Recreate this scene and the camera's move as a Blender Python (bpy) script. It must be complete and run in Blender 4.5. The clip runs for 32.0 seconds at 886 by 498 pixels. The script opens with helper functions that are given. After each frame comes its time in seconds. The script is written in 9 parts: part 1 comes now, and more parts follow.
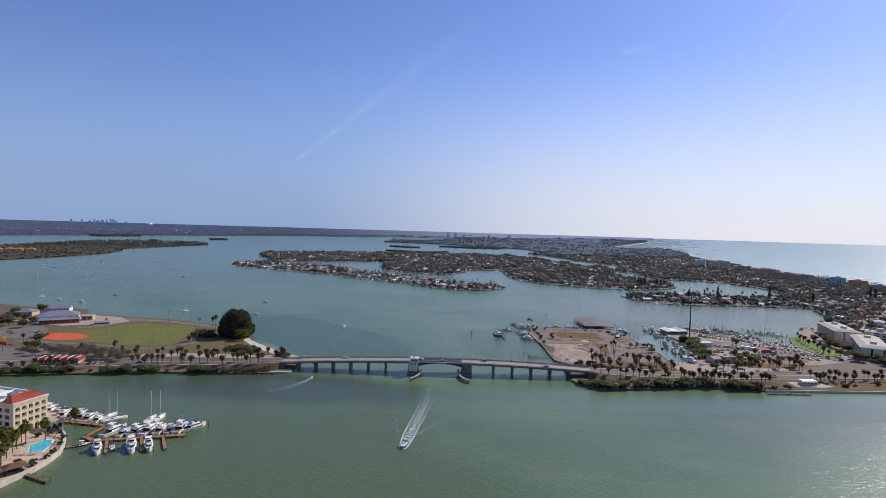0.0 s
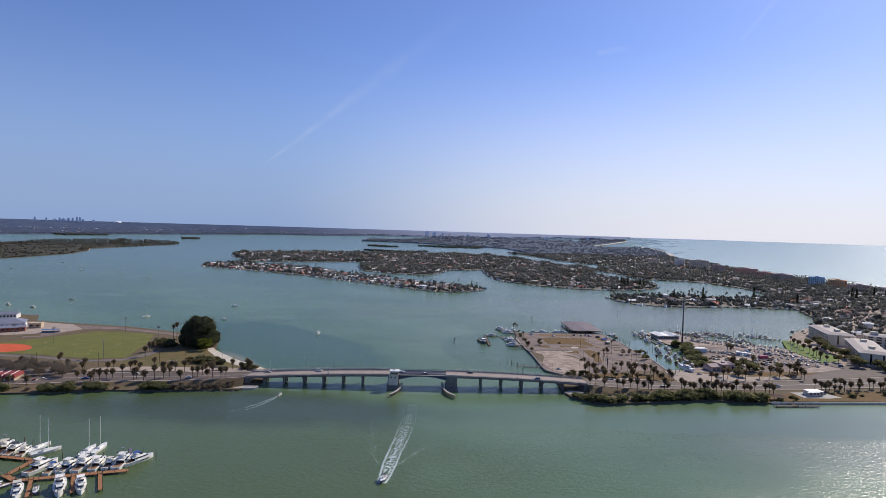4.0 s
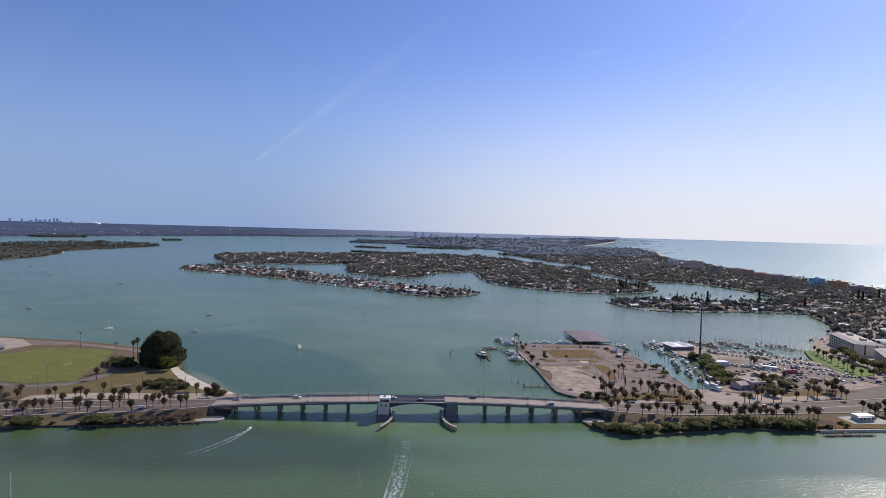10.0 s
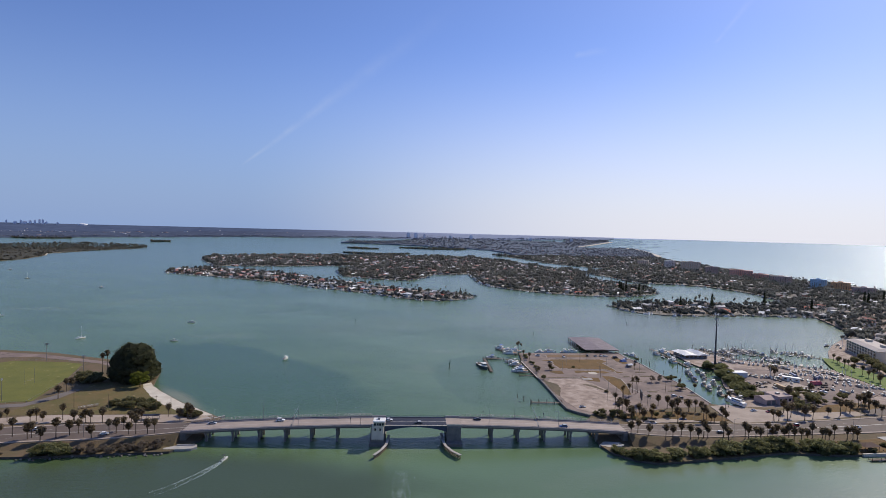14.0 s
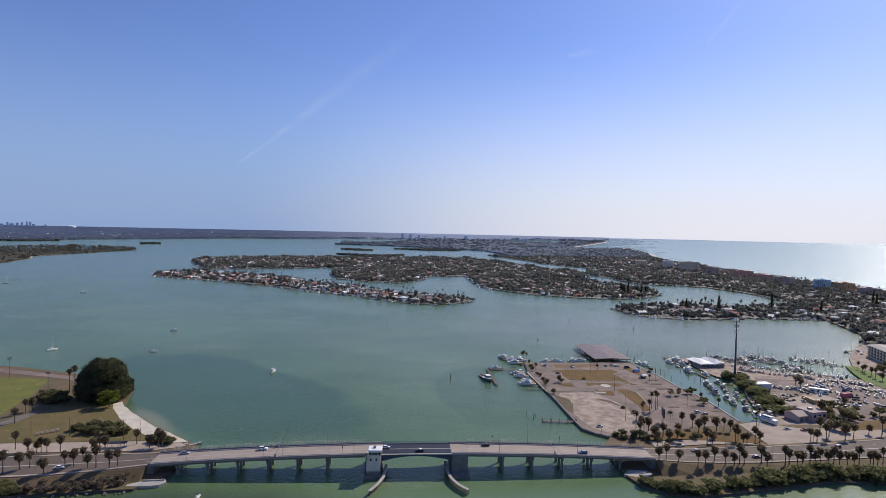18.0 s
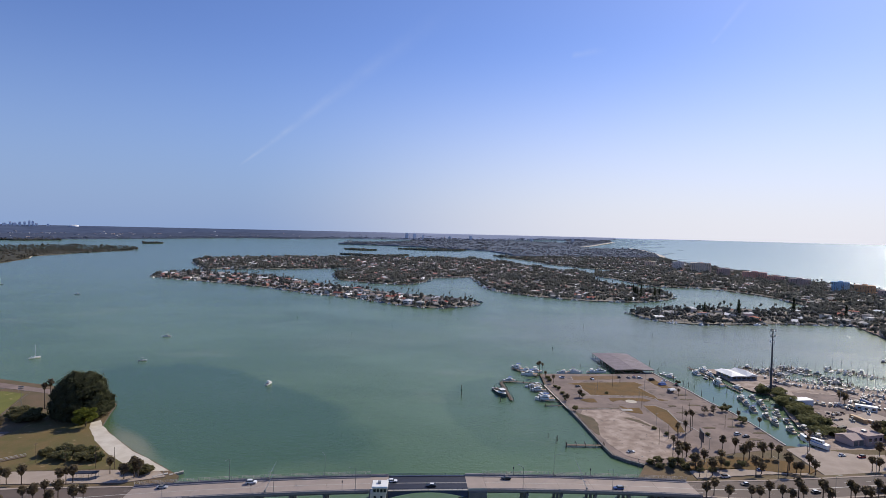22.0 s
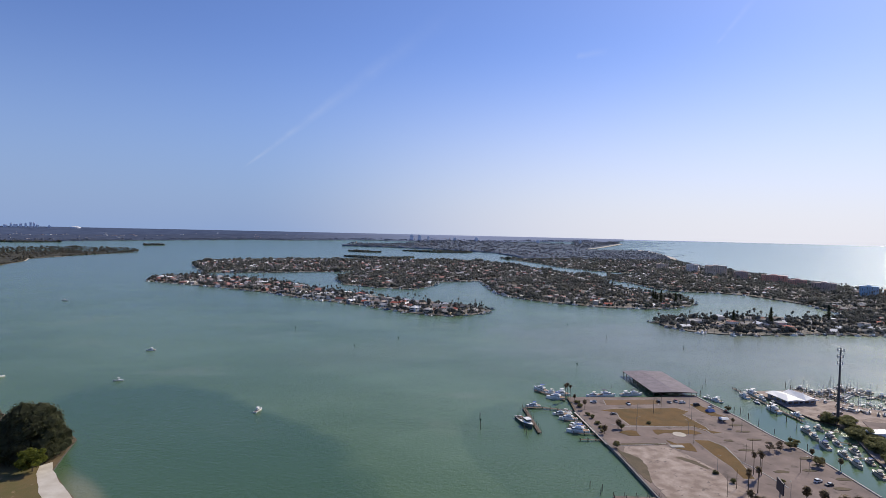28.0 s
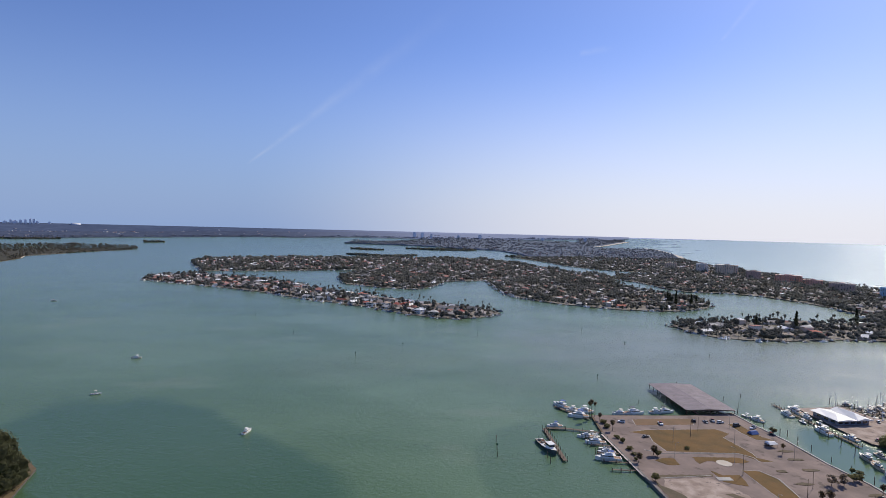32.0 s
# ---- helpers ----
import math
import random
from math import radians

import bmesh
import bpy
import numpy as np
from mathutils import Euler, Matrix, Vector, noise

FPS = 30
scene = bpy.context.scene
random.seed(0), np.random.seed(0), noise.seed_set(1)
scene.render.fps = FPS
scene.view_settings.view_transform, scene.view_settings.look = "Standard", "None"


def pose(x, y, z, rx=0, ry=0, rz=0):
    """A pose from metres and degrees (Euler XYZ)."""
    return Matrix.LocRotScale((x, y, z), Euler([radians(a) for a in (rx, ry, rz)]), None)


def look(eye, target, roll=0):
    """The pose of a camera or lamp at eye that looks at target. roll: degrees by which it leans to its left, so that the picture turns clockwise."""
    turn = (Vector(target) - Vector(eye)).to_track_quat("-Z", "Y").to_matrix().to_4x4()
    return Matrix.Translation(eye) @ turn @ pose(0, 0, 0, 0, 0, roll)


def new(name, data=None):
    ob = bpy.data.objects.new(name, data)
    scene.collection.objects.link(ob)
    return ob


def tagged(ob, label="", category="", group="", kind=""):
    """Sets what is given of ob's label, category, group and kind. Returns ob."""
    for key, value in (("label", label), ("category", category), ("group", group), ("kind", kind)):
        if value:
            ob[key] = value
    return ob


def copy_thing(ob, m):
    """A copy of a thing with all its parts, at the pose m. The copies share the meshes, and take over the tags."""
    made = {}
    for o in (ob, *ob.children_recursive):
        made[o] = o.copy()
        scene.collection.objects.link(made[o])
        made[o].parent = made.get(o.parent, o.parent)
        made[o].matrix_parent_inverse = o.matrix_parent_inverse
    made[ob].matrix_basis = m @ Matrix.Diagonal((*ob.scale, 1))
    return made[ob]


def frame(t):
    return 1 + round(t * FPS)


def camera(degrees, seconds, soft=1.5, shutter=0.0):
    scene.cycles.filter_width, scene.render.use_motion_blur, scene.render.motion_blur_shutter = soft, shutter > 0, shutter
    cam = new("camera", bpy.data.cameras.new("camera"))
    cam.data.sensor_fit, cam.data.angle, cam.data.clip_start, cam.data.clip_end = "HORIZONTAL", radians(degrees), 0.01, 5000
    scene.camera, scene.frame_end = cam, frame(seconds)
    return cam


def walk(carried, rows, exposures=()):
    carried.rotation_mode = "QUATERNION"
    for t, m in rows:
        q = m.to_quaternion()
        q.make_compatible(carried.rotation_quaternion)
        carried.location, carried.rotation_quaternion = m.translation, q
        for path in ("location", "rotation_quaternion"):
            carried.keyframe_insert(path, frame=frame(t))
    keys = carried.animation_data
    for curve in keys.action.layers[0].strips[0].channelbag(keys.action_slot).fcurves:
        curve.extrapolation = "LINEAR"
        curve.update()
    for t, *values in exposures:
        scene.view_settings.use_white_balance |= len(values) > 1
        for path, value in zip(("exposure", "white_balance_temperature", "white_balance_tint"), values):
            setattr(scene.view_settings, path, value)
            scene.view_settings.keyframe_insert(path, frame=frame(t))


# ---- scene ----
# ---- camera and its flight ----
cam = camera(78.20, 32.0, soft=0.8)
PATH = [  # seconds, place, heading to the left, pitch, roll
    (0, 24.09, -466.72, 121.73, 1.995, -1.972, 1.673),
    (1, 22.83, -457.09, 122.07, 1.464, -2.012, 1.745),
    (2, 21.58, -447.37, 122.40, 0.783, -2.046, 1.766),
    (3, 20.36, -437.59, 122.71, 0.132, -2.050, 1.754),
    (3.5, 19.75, -432.68, 122.86, -0.108, -2.042, 1.745),
    (5.5, 17.41, -412.99, 123.43, -0.724, -2.013, 1.678),
    (6, 16.84, -408.06, 123.56, -0.810, -2.000, 1.648),
    (7, 15.72, -398.21, 123.82, -0.902, -1.966, 1.597),
    (8, 14.63, -388.37, 124.07, -1.136, -1.949, 1.585),
    (9, 13.57, -378.56, 124.31, -1.370, -1.957, 1.600),
    (10, 12.54, -368.78, 124.55, -1.583, -1.956, 1.583),
    (11, 11.54, -359.04, 124.78, -1.789, -1.945, 1.543),
    (12, 10.57, -349.34, 125.01, -2.062, -1.927, 1.526),
    (13, 9.62, -339.68, 125.23, -2.212, -1.903, 1.525),
    (14, 8.69, -330.07, 125.45, -2.357, -1.879, 1.493),
    (14.5, 8.24, -325.28, 125.56, -2.479, -1.853, 1.457),
    (16.5, 6.48, -306.21, 126.01, -2.851, -1.829, 1.318),
    (17, 6.05, -301.47, 126.12, -2.883, -1.814, 1.271),
    (18, 5.20, -291.98, 126.35, -2.978, -1.813, 1.255),
    (19, 4.36, -282.51, 126.58, -2.975, -1.807, 1.272),
    (20, 3.53, -273.04, 126.82, -2.850, -1.801, 1.302),
    (21, 2.70, -263.54, 127.06, -2.682, -1.824, 1.326),
    (22, 1.87, -254.02, 127.32, -2.576, -1.848, 1.336),
    (23, 1.04, -244.43, 127.58, -2.558, -1.829, 1.343),
    (24, 0.19, -234.78, 127.85, -2.560, -1.793, 1.346),
    (25, -0.68, -225.03, 128.14, -2.428, -1.772, 1.316),
    (25.5, -1.12, -220.11, 128.28, -2.361, -1.756, 1.232),
    (27.5, -2.95, -200.05, 128.91, -2.166, -1.753, 1.311),
    (28, -3.43, -194.92, 129.08, -2.129, -1.735, 1.315),
    (29, -4.43, -184.51, 129.42, -2.114, -1.747, 1.295),
    (30, -5.47, -173.85, 129.79, -2.084, -1.814, 1.270),
    (31, -6.58, -162.91, 130.17, -1.982, -1.919, 1.297),
    (32, -7.75, -151.65, 130.57, -1.872, -2.023, 1.457),
]


def flight_pose(x, y, z, heading, pitch, roll):
    h, p = radians(heading), radians(pitch)
    way = Vector((-math.sin(h) * math.cos(p), math.cos(h) * math.cos(p), math.sin(p)))
    eye = Vector((x, y, z))
    return look(eye, eye + way * 100, roll)


walk(cam, [(t, flight_pose(*row)) for t, *row in PATH])

# ---- sky and sun ----
SKY_TINT = (0.94, 0.95, 1.26, 1)
HAZE_FAR, HAZE_SUN = (2.55, 3.65, 6.1, 1), (7.7, 7.8, 8.6, 1)
SUN_AZ, SUN_EL = radians(47), radians(38.7)
world = bpy.data.worlds.new("sky")
scene.world = world
world.use_nodes = True
wn, wl = world.node_tree.nodes, world.node_tree.links
wn.clear()
sky = wn.new("ShaderNodeTexSky")
sky.sky_type, sky.sun_disc = "NISHITA", False
sky.sun_elevation, sky.sun_rotation = SUN_EL, SUN_AZ
sky.altitude, sky.air_density, sky.dust_density, sky.ozone_density = 0, 1.0, 0.35, 4.5
back = wn.new("ShaderNodeBackground")
back.inputs["Strength"].default_value = 0.102
w_out = wn.new("ShaderNodeOutputWorld")


def wmath(op, a, b=None, clamp=False):
    n = wn.new("ShaderNodeMath")
    n.operation, n.use_clamp = op, clamp
    for k, s in enumerate((a, b)):
        if s is None:
            continue
        if isinstance(s, (int, float)):
            n.inputs[k].default_value = s
        else:
            wl.new(s, n.inputs[k])
    return n.outputs[0]


def wdot(socket, vec):
    n = wn.new("ShaderNodeVectorMath")
    n.operation = "DOT_PRODUCT"
    wl.new(socket, n.inputs[0])
    n.inputs[1].default_value = vec
    return n.outputs["Value"]


w_dir = wn.new("ShaderNodeTexCoord").outputs["Generated"]
w_noise = wn.new("ShaderNodeTexNoise")
w_noise.inputs["Scale"].default_value, w_noise.inputs["Detail"].default_value = 26, 6
wl.new(w_dir, w_noise.inputs["Vector"])


def contrail(a, b, half, soft_end, strength):
    """A streak of ice cloud along the arc from direction a to direction b, thinning out and widening towards b."""
    a, b = Vector(a).normalized(), Vector(b).normalized()
    n = a.cross(b).normalized()
    along = n.cross(a)
    span = a.angle(b)
    u = wmath("DIVIDE", wmath("ARCTAN2", wdot(w_dir, along), wdot(w_dir, a)), span)
    wob = wmath("MULTIPLY", wmath("SUBTRACT", w_noise.outputs["Fac"], 0.5), half * 1.6)
    off = wmath("ABSOLUTE", wmath("ADD", wdot(w_dir, n), wob))
    width = wmath("MULTIPLY", wmath("ADD", wmath("MULTIPLY", u, soft_end), 1.0), half)
    core = wmath("SUBTRACT", 1.0, wmath("DIVIDE", off, width), clamp=True)
    ends = wmath("MULTIPLY", wmath("MULTIPLY", wmath("ADD", u, 0.03), 14.0, clamp=True),
                 wmath("MULTIPLY", wmath("SUBTRACT", 1.02, u), 1.0, clamp=True))
    patch = wmath("MULTIPLY", wmath("SUBTRACT", w_noise.outputs["Fac"], 0.22), 2.2, clamp=True)
    return wmath("MULTIPLY", wmath("MULTIPLY", wmath("MULTIPLY", core, ends), patch), strength)


streaks = contrail((-0.299, 0.947, 0.110), (0.050, 0.925, 0.376), 0.0030, 7.0, 0.175)
streaks = wmath("ADD", streaks, contrail((0.450, 0.840, 0.304), (0.490, 0.790, 0.368), 0.0035, 1.2, 0.2))
streaks = wmath("ADD", streaks, contrail((0.252, 0.9197, 0.3016), (0.309, 0.900, 0.3065), 0.006, 0.4, 0.16))
# pale haze low in the sky, whiter towards the sun
w_sep = wn.new("ShaderNodeSeparateXYZ")
wl.new(w_dir, w_sep.inputs[0])
sunward = wmath("ADD", wmath("MULTIPLY", w_sep.outputs[0], math.sin(SUN_AZ)), wmath("MULTIPLY", w_sep.outputs[1], math.cos(SUN_AZ)))
w_side = wn.new("ShaderNodeMapRange")
w_side.interpolation_type = "SMOOTHSTEP"
w_side.inputs["From Min"].default_value, w_side.inputs["From Max"].default_value = 0.40, 1.0
wl.new(sunward, w_side.inputs["Value"])
haze = wn.new("ShaderNodeMix")
haze.data_type = "RGBA"
wl.new(w_side.outputs[0], haze.inputs[0])
haze.inputs[6].default_value, haze.inputs[7].default_value = HAZE_FAR, HAZE_SUN
w_low = wn.new("ShaderNodeMapRange")
w_low.interpolation_type = "SMOOTHSTEP"
for key, v in (("From Min", -0.05), ("From Max", 0.34), ("To Min", 1.0), ("To Max", 0.0)):
    w_low.inputs[key].default_value = v
wl.new(w_sep.outputs[2], w_low.inputs["Value"])
mix = wn.new("ShaderNodeMix")
mix.data_type = "RGBA"
wl.new(streaks, mix.inputs[0])
mix.inputs[7].default_value = (7.2, 7.6, 8.2, 1)
tint_n = wn.new("ShaderNodeMix")
tint_n.data_type, tint_n.blend_type = "RGBA", "MULTIPLY"
tint_n.inputs[0].default_value = 1.0
wl.new(sky.outputs[0], tint_n.inputs[6])
tint_n.inputs[7].default_value = SKY_TINT
hz = wn.new("ShaderNodeMix")
hz.data_type = "RGBA"
wl.new(w_low.outputs[0], hz.inputs[0])
wl.new(tint_n.outputs[2], hz.inputs[6])
wl.new(haze.outputs[2], hz.inputs[7])
wl.new(hz.outputs[2], mix.inputs[6])
wl.new(mix.outputs[2], back.inputs["Color"])
wl.new(back.outputs[0], w_out.inputs["Surface"])

sun = new("sun", bpy.data.lights.new("sun", "SUN"))
sun.data.energy, sun.data.angle, sun.data.color = 4.0, radians(0.53), (1.0, 0.92, 0.78)
TO_SUN = Vector((math.sin(SUN_AZ) * math.cos(SUN_EL), math.cos(SUN_AZ) * math.cos(SUN_EL), math.sin(SUN_EL)))
sun.matrix_world = look(TO_SUN * 900, (0, 0, 0))
scene.view_settings.exposure = 0.0

# ---- tools for meshes ----
def lin(r, g, b):
    """A colour given as 0 to 255, made linear."""
    return tuple((c / 255 / 12.92 if c <= 10 else ((c / 255 + 0.055) / 1.055) ** 2.4) for c in (r, g, b)) + (1,)


from mathutils.geometry import tessellate_polygon


class Shape:
    """Gathers faces for one mesh."""

    def __init__(self):
        self.v, self.f = [], []

    def quad(self, *pts):
        k = len(self.v)
        self.v += [tuple(p) for p in pts]
        self.f.append(tuple(range(k, k + len(pts))))
        return self

    def box(self, x0, y0, z0, x1, y1, z1):
        return self.hexa([(x0, y0), (x1, y0), (x1, y1), (x0, y1)], z0, [(x0, y0), (x1, y0), (x1, y1), (x0, y1)], z1)

    def hexa(self, low, z0, high, z1):
        """A closed body between two rings with the same number of corners."""
        k, n = len(self.v), len(low)
        self.v += [(x, y, z0) for x, y in low] + [(x, y, z1) for x, y in high]
        self.f += [tuple(range(k + n - 1, k - 1, -1)), tuple(range(k + n, k + 2 * n))]
        self.f += [(k + i, k + (i + 1) % n, k + n + (i + 1) % n, k + n + i) for i in range(n)]
        return self

    def loft(self, rings, cap=True):
        """Rings of 3D points, the same number in each."""
        k, n = len(self.v), len(rings[0])
        for ring in rings:
            self.v += [tuple(p) for p in ring]
        for j in range(len(rings) - 1):
            a = k + j * n
            self.f += [(a + i, a + (i + 1) % n, a + n + (i + 1) % n, a + n + i) for i in range(n)]
        if cap:
            self.f += [tuple(range(k + n - 1, k - 1, -1)), tuple(range(k + n * (len(rings) - 1), k + n * len(rings)))]
        return self

    def tube(self, a, b, r0, r1=None, n=6):
        a, b = Vector(a), Vector(b)
        r1 = r0 if r1 is None else r1
        w = (b - a).normalized()
        u = w.orthogonal().normalized()
        t = w.cross(u)
        turns = [(math.cos(2 * math.pi * i / n), math.sin(2 * math.pi * i / n)) for i in range(n)]
        return self.loft([[p + (u * c + t * s) * r for c, s in turns] for p, r in ((a, r0), (b, r1))])

    def prism(self, pts, z0, z1):
        """An upright body over a plan of any outline."""
        from_top = [Vector((x, y, 0)) for x, y in pts]
        if sum(a.x * b.y - b.x * a.y for a, b in zip(from_top, from_top[1:] + from_top[:1])) < 0:
            from_top.reverse()
        k, n = len(self.v), len(from_top)
        self.v += [(p.x, p.y, z0) for p in from_top] + [(p.x, p.y, z1) for p in from_top]
        for a, b, c in tessellate_polygon([from_top]):
            pa, pb, pc = from_top[a], from_top[b], from_top[c]
            if (pb - pa).cross(pc - pa).z < 0:
                b, c = c, b
            self.f.append((k + n + a, k + n + b, k + n + c))
        self.f += [(k + i, k + (i + 1) % n, k + n + (i + 1) % n, k + n + i) for i in range(n)]
        return self

    def blob(self, c, r, rng, rough=0.28, level=1):
        """A lumpy clump of leaves."""
        base_v, base_f = ICO[level]
        k = len(self.v)
        for x, y, z in base_v:
            s = 1 + rng.uniform(-rough, rough)
            self.v.append((c[0] + x * r[0] * s, c[1] + y * r[1] * s, c[2] + z * r[2] * s))
        self.f += [tuple(k + i for i in face) for face in base_f]
        return self

    def add(self, other, m):
        k = len(self.v)
        self.v += [tuple(m @ Vector(p)) for p in other.v]
        self.f += [tuple(k + i for i in face) for face in other.f]
        return self

    def mesh(self, name, smooth=False):
        me = bpy.data.meshes.new(name)
        me.from_pydata(self.v, [], self.f)
        if smooth:
            me.shade_smooth()
        me.update()
        return me


def _ico(level):
    bm = bmesh.new()
    bmesh.ops.create_icosphere(bm, subdivisions=level, radius=1)
    out = [tuple(v.co) for v in bm.verts], [tuple(v.index for v in f.verts) for f in bm.faces]
    bm.free()
    return out


OCTA = ([(1, 0, 0), (0, 1, 0), (-1, 0, 0), (0, -1, 0), (0, 0, 1), (0, 0, -1)], [(0, 1, 4), (1, 2, 4), (2, 3, 4), (3, 0, 4), (1, 0, 5), (2, 1, 5), (3, 2, 5), (0, 3, 5)])
ICO = {0: OCTA, 1: _ico(1), 2: _ico(2)}


def part(name, shape, material, parent=None, label="", smooth=False):
    """Links a shape as one mesh under a thing or a part."""
    me = shape if isinstance(shape, bpy.types.Mesh) else shape.mesh(name, smooth)
    if not me.materials:
        me.materials.append(material)
    ob = new(name, me)
    ob.parent = parent
    return tagged(ob, label)


def thing(name, x, y, z, label, category, group="", turn=0.0):
    """An empty at the base of a thing, which parents its parts."""
    ob = new(name)
    ob.empty_display_size = 0.5
    ob.matrix_basis = pose(x, y, z, 0, 0, turn)
    return tagged(ob, label, category, group)


def setting(name, shape, material, label, category="", smooth=False, kind="structure"):
    return tagged(part(name, shape, material, None, "", smooth), label, category, "", kind)


# ---- materials ----
def mat(name, c1, c2=None, size=4.0, rough=0.8, metal=0.0, bump=0.0, bump_size=0.5, spots=None, vary=0.0, spec=0.5):
    """A procedural surface: two colours in patches of that size in metres with finer grain over them; spots: a third colour and its
    share; vary: how far repeats of a thing differ in brightness."""
    m = bpy.data.materials.new(name)
    m.use_nodes = True
    nt, ln = m.node_tree.nodes, m.node_tree.links
    bsdf = nt["Principled BSDF"]
    bsdf.inputs["Roughness"].default_value, bsdf.inputs["Metallic"].default_value = rough, metal
    bsdf.inputs["Specular IOR Level"].default_value = spec
    pos = nt.new("ShaderNodeNewGeometry").outputs["Position"]

    def noise_tex(scale, detail=4):
        n = nt.new("ShaderNodeTexNoise")
        n.inputs["Scale"].default_value, n.inputs["Detail"].default_value = scale, detail
        ln.new(pos, n.inputs["Vector"])
        return n.outputs["Fac"]

    def ramp(sock, lo, hi):
        n = nt.new("ShaderNodeMapRange")
        n.inputs["From Min"].default_value, n.inputs["From Max"].default_value = lo, hi
        ln.new(sock, n.inputs["Value"])
        return n.outputs[0]

    def blend(fac, a, b):
        n = nt.new("ShaderNodeMix")
        n.data_type = "RGBA"
        ln.new(fac, n.inputs[0])
        for k, s in ((6, a), (7, b)):
            if isinstance(s, tuple):
                n.inputs[k].default_value = s
            else:
                ln.new(s, n.inputs[k])
        return n.outputs[2]

    c2 = c2 or tuple(v * 0.8 for v in c1[:3]) + (1,)
    col = blend(ramp(noise_tex(1 / size, 5), 0.35, 0.65), c1, c2)
    fine = ramp(noise_tex(6 / size, 3), 0.3, 0.7)
    col = blend(ramp(fine, -0.9, 2.6), col, c2)
    if spots:
        col = blend(ramp(noise_tex(2.3 / size, 6), spots[1], spots[1] + 0.06), col, spots[0])
    if vary:
        hsv = nt.new("ShaderNodeHueSaturation")
        n = nt.new("ShaderNodeMapRange")
        ln.new(nt.new("ShaderNodeObjectInfo").outputs["Random"], n.inputs["Value"])
        n.inputs["To Min"].default_value, n.inputs["To Max"].default_value = 1 - vary, 1 + vary
        ln.new(n.outputs[0], hsv.inputs["Value"])
        ln.new(col, hsv.inputs["Color"])
        col = hsv.outputs[0]
    ln.new(col, bsdf.inputs["Base Color"])
    if bump:
        b = nt.new("ShaderNodeBump")
        b.inputs["Strength"].default_value, b.inputs["Distance"].default_value = bump, bump_size
        ln.new(noise_tex(1 / bump_size, 4), b.inputs["Height"])
        ln.new(b.outputs[0], bsdf.inputs["Normal"])
    return m


def leaf_mat(name, c1, c2, size=2.0):
    """Foliage that differs from clump to clump."""
    m = mat(name, c1, c2, size, rough=0.8, bump=0.4, bump_size=0.4, spec=0.15)
    nt, ln = m.node_tree.nodes, m.node_tree.links
    bsdf = nt["Principled BSDF"]
    old = bsdf.inputs["Base Color"].links[0].from_socket
    hsv, span = nt.new("ShaderNodeHueSaturation"), nt.new("ShaderNodeMapRange")
    ln.new(nt.new("ShaderNodeNewGeometry").outputs["Random Per Island"], span.inputs["Value"])
    span.inputs["To Min"].default_value, span.inputs["To Max"].default_value = 0.78, 1.22
    ln.new(span.outputs[0], hsv.inputs["Value"])
    ln.new(old, hsv.inputs["Color"])
    ln.new(hsv.outputs[0], bsdf.inputs["Base Color"])
    thin, both = nt.new("ShaderNodeBsdfTranslucent"), nt.new("ShaderNodeMixShader")
    ln.new(hsv.outputs[0], thin.inputs["Color"])
    both.inputs[0].default_value = 0.74
    ln.new(bsdf.outputs[0], both.inputs[1])
    ln.new(thin.outputs[0], both.inputs[2])
    ln.new(both.outputs[0], nt["Material Output"].inputs["Surface"])
    return m


def island_mat(name, colours, rough=0.7):
    """One mesh of many small bodies, each in one of a few colours."""
    m = bpy.data.materials.new(name)
    m.use_nodes = True
    nt, ln = m.node_tree.nodes, m.node_tree.links
    r = nt.new("ShaderNodeValToRGB")
    r.color_ramp.interpolation = "CONSTANT"
    while len(r.color_ramp.elements) < len(colours):
        r.color_ramp.elements.new(0.5)
    for k, c in enumerate(colours):
        r.color_ramp.elements[k].position, r.color_ramp.elements[k].color = k / len(colours), c
    ln.new(nt.new("ShaderNodeNewGeometry").outputs["Random Per Island"], r.inputs[0])
    ln.new(r.outputs[0], nt["Principled BSDF"].inputs["Base Color"])
    nt["Principled BSDF"].inputs["Roughness"].default_value = rough
    return m


def pick_mat(name, colours, rough=0.4, metal=0.0):
    """Paint that takes one of a few colours for each object."""
    m = bpy.data.materials.new(name)
    m.use_nodes = True
    nt, ln = m.node_tree.nodes, m.node_tree.links
    r = nt.new("ShaderNodeValToRGB")
    r.color_ramp.interpolation = "CONSTANT"
    while len(r.color_ramp.elements) < len(colours):
        r.color_ramp.elements.new(0.5)
    for k, c in enumerate(colours):
        r.color_ramp.elements[k].position, r.color_ramp.elements[k].color = k / len(colours), c
    ln.new(nt.new("ShaderNodeObjectInfo").outputs["Random"], r.inputs[0])
    ln.new(r.outputs[0], nt["Principled BSDF"].inputs["Base Color"])
    nt["Principled BSDF"].inputs["Roughness"].default_value = rough
    nt["Principled BSDF"].inputs["Metallic"].default_value = metal
    return m


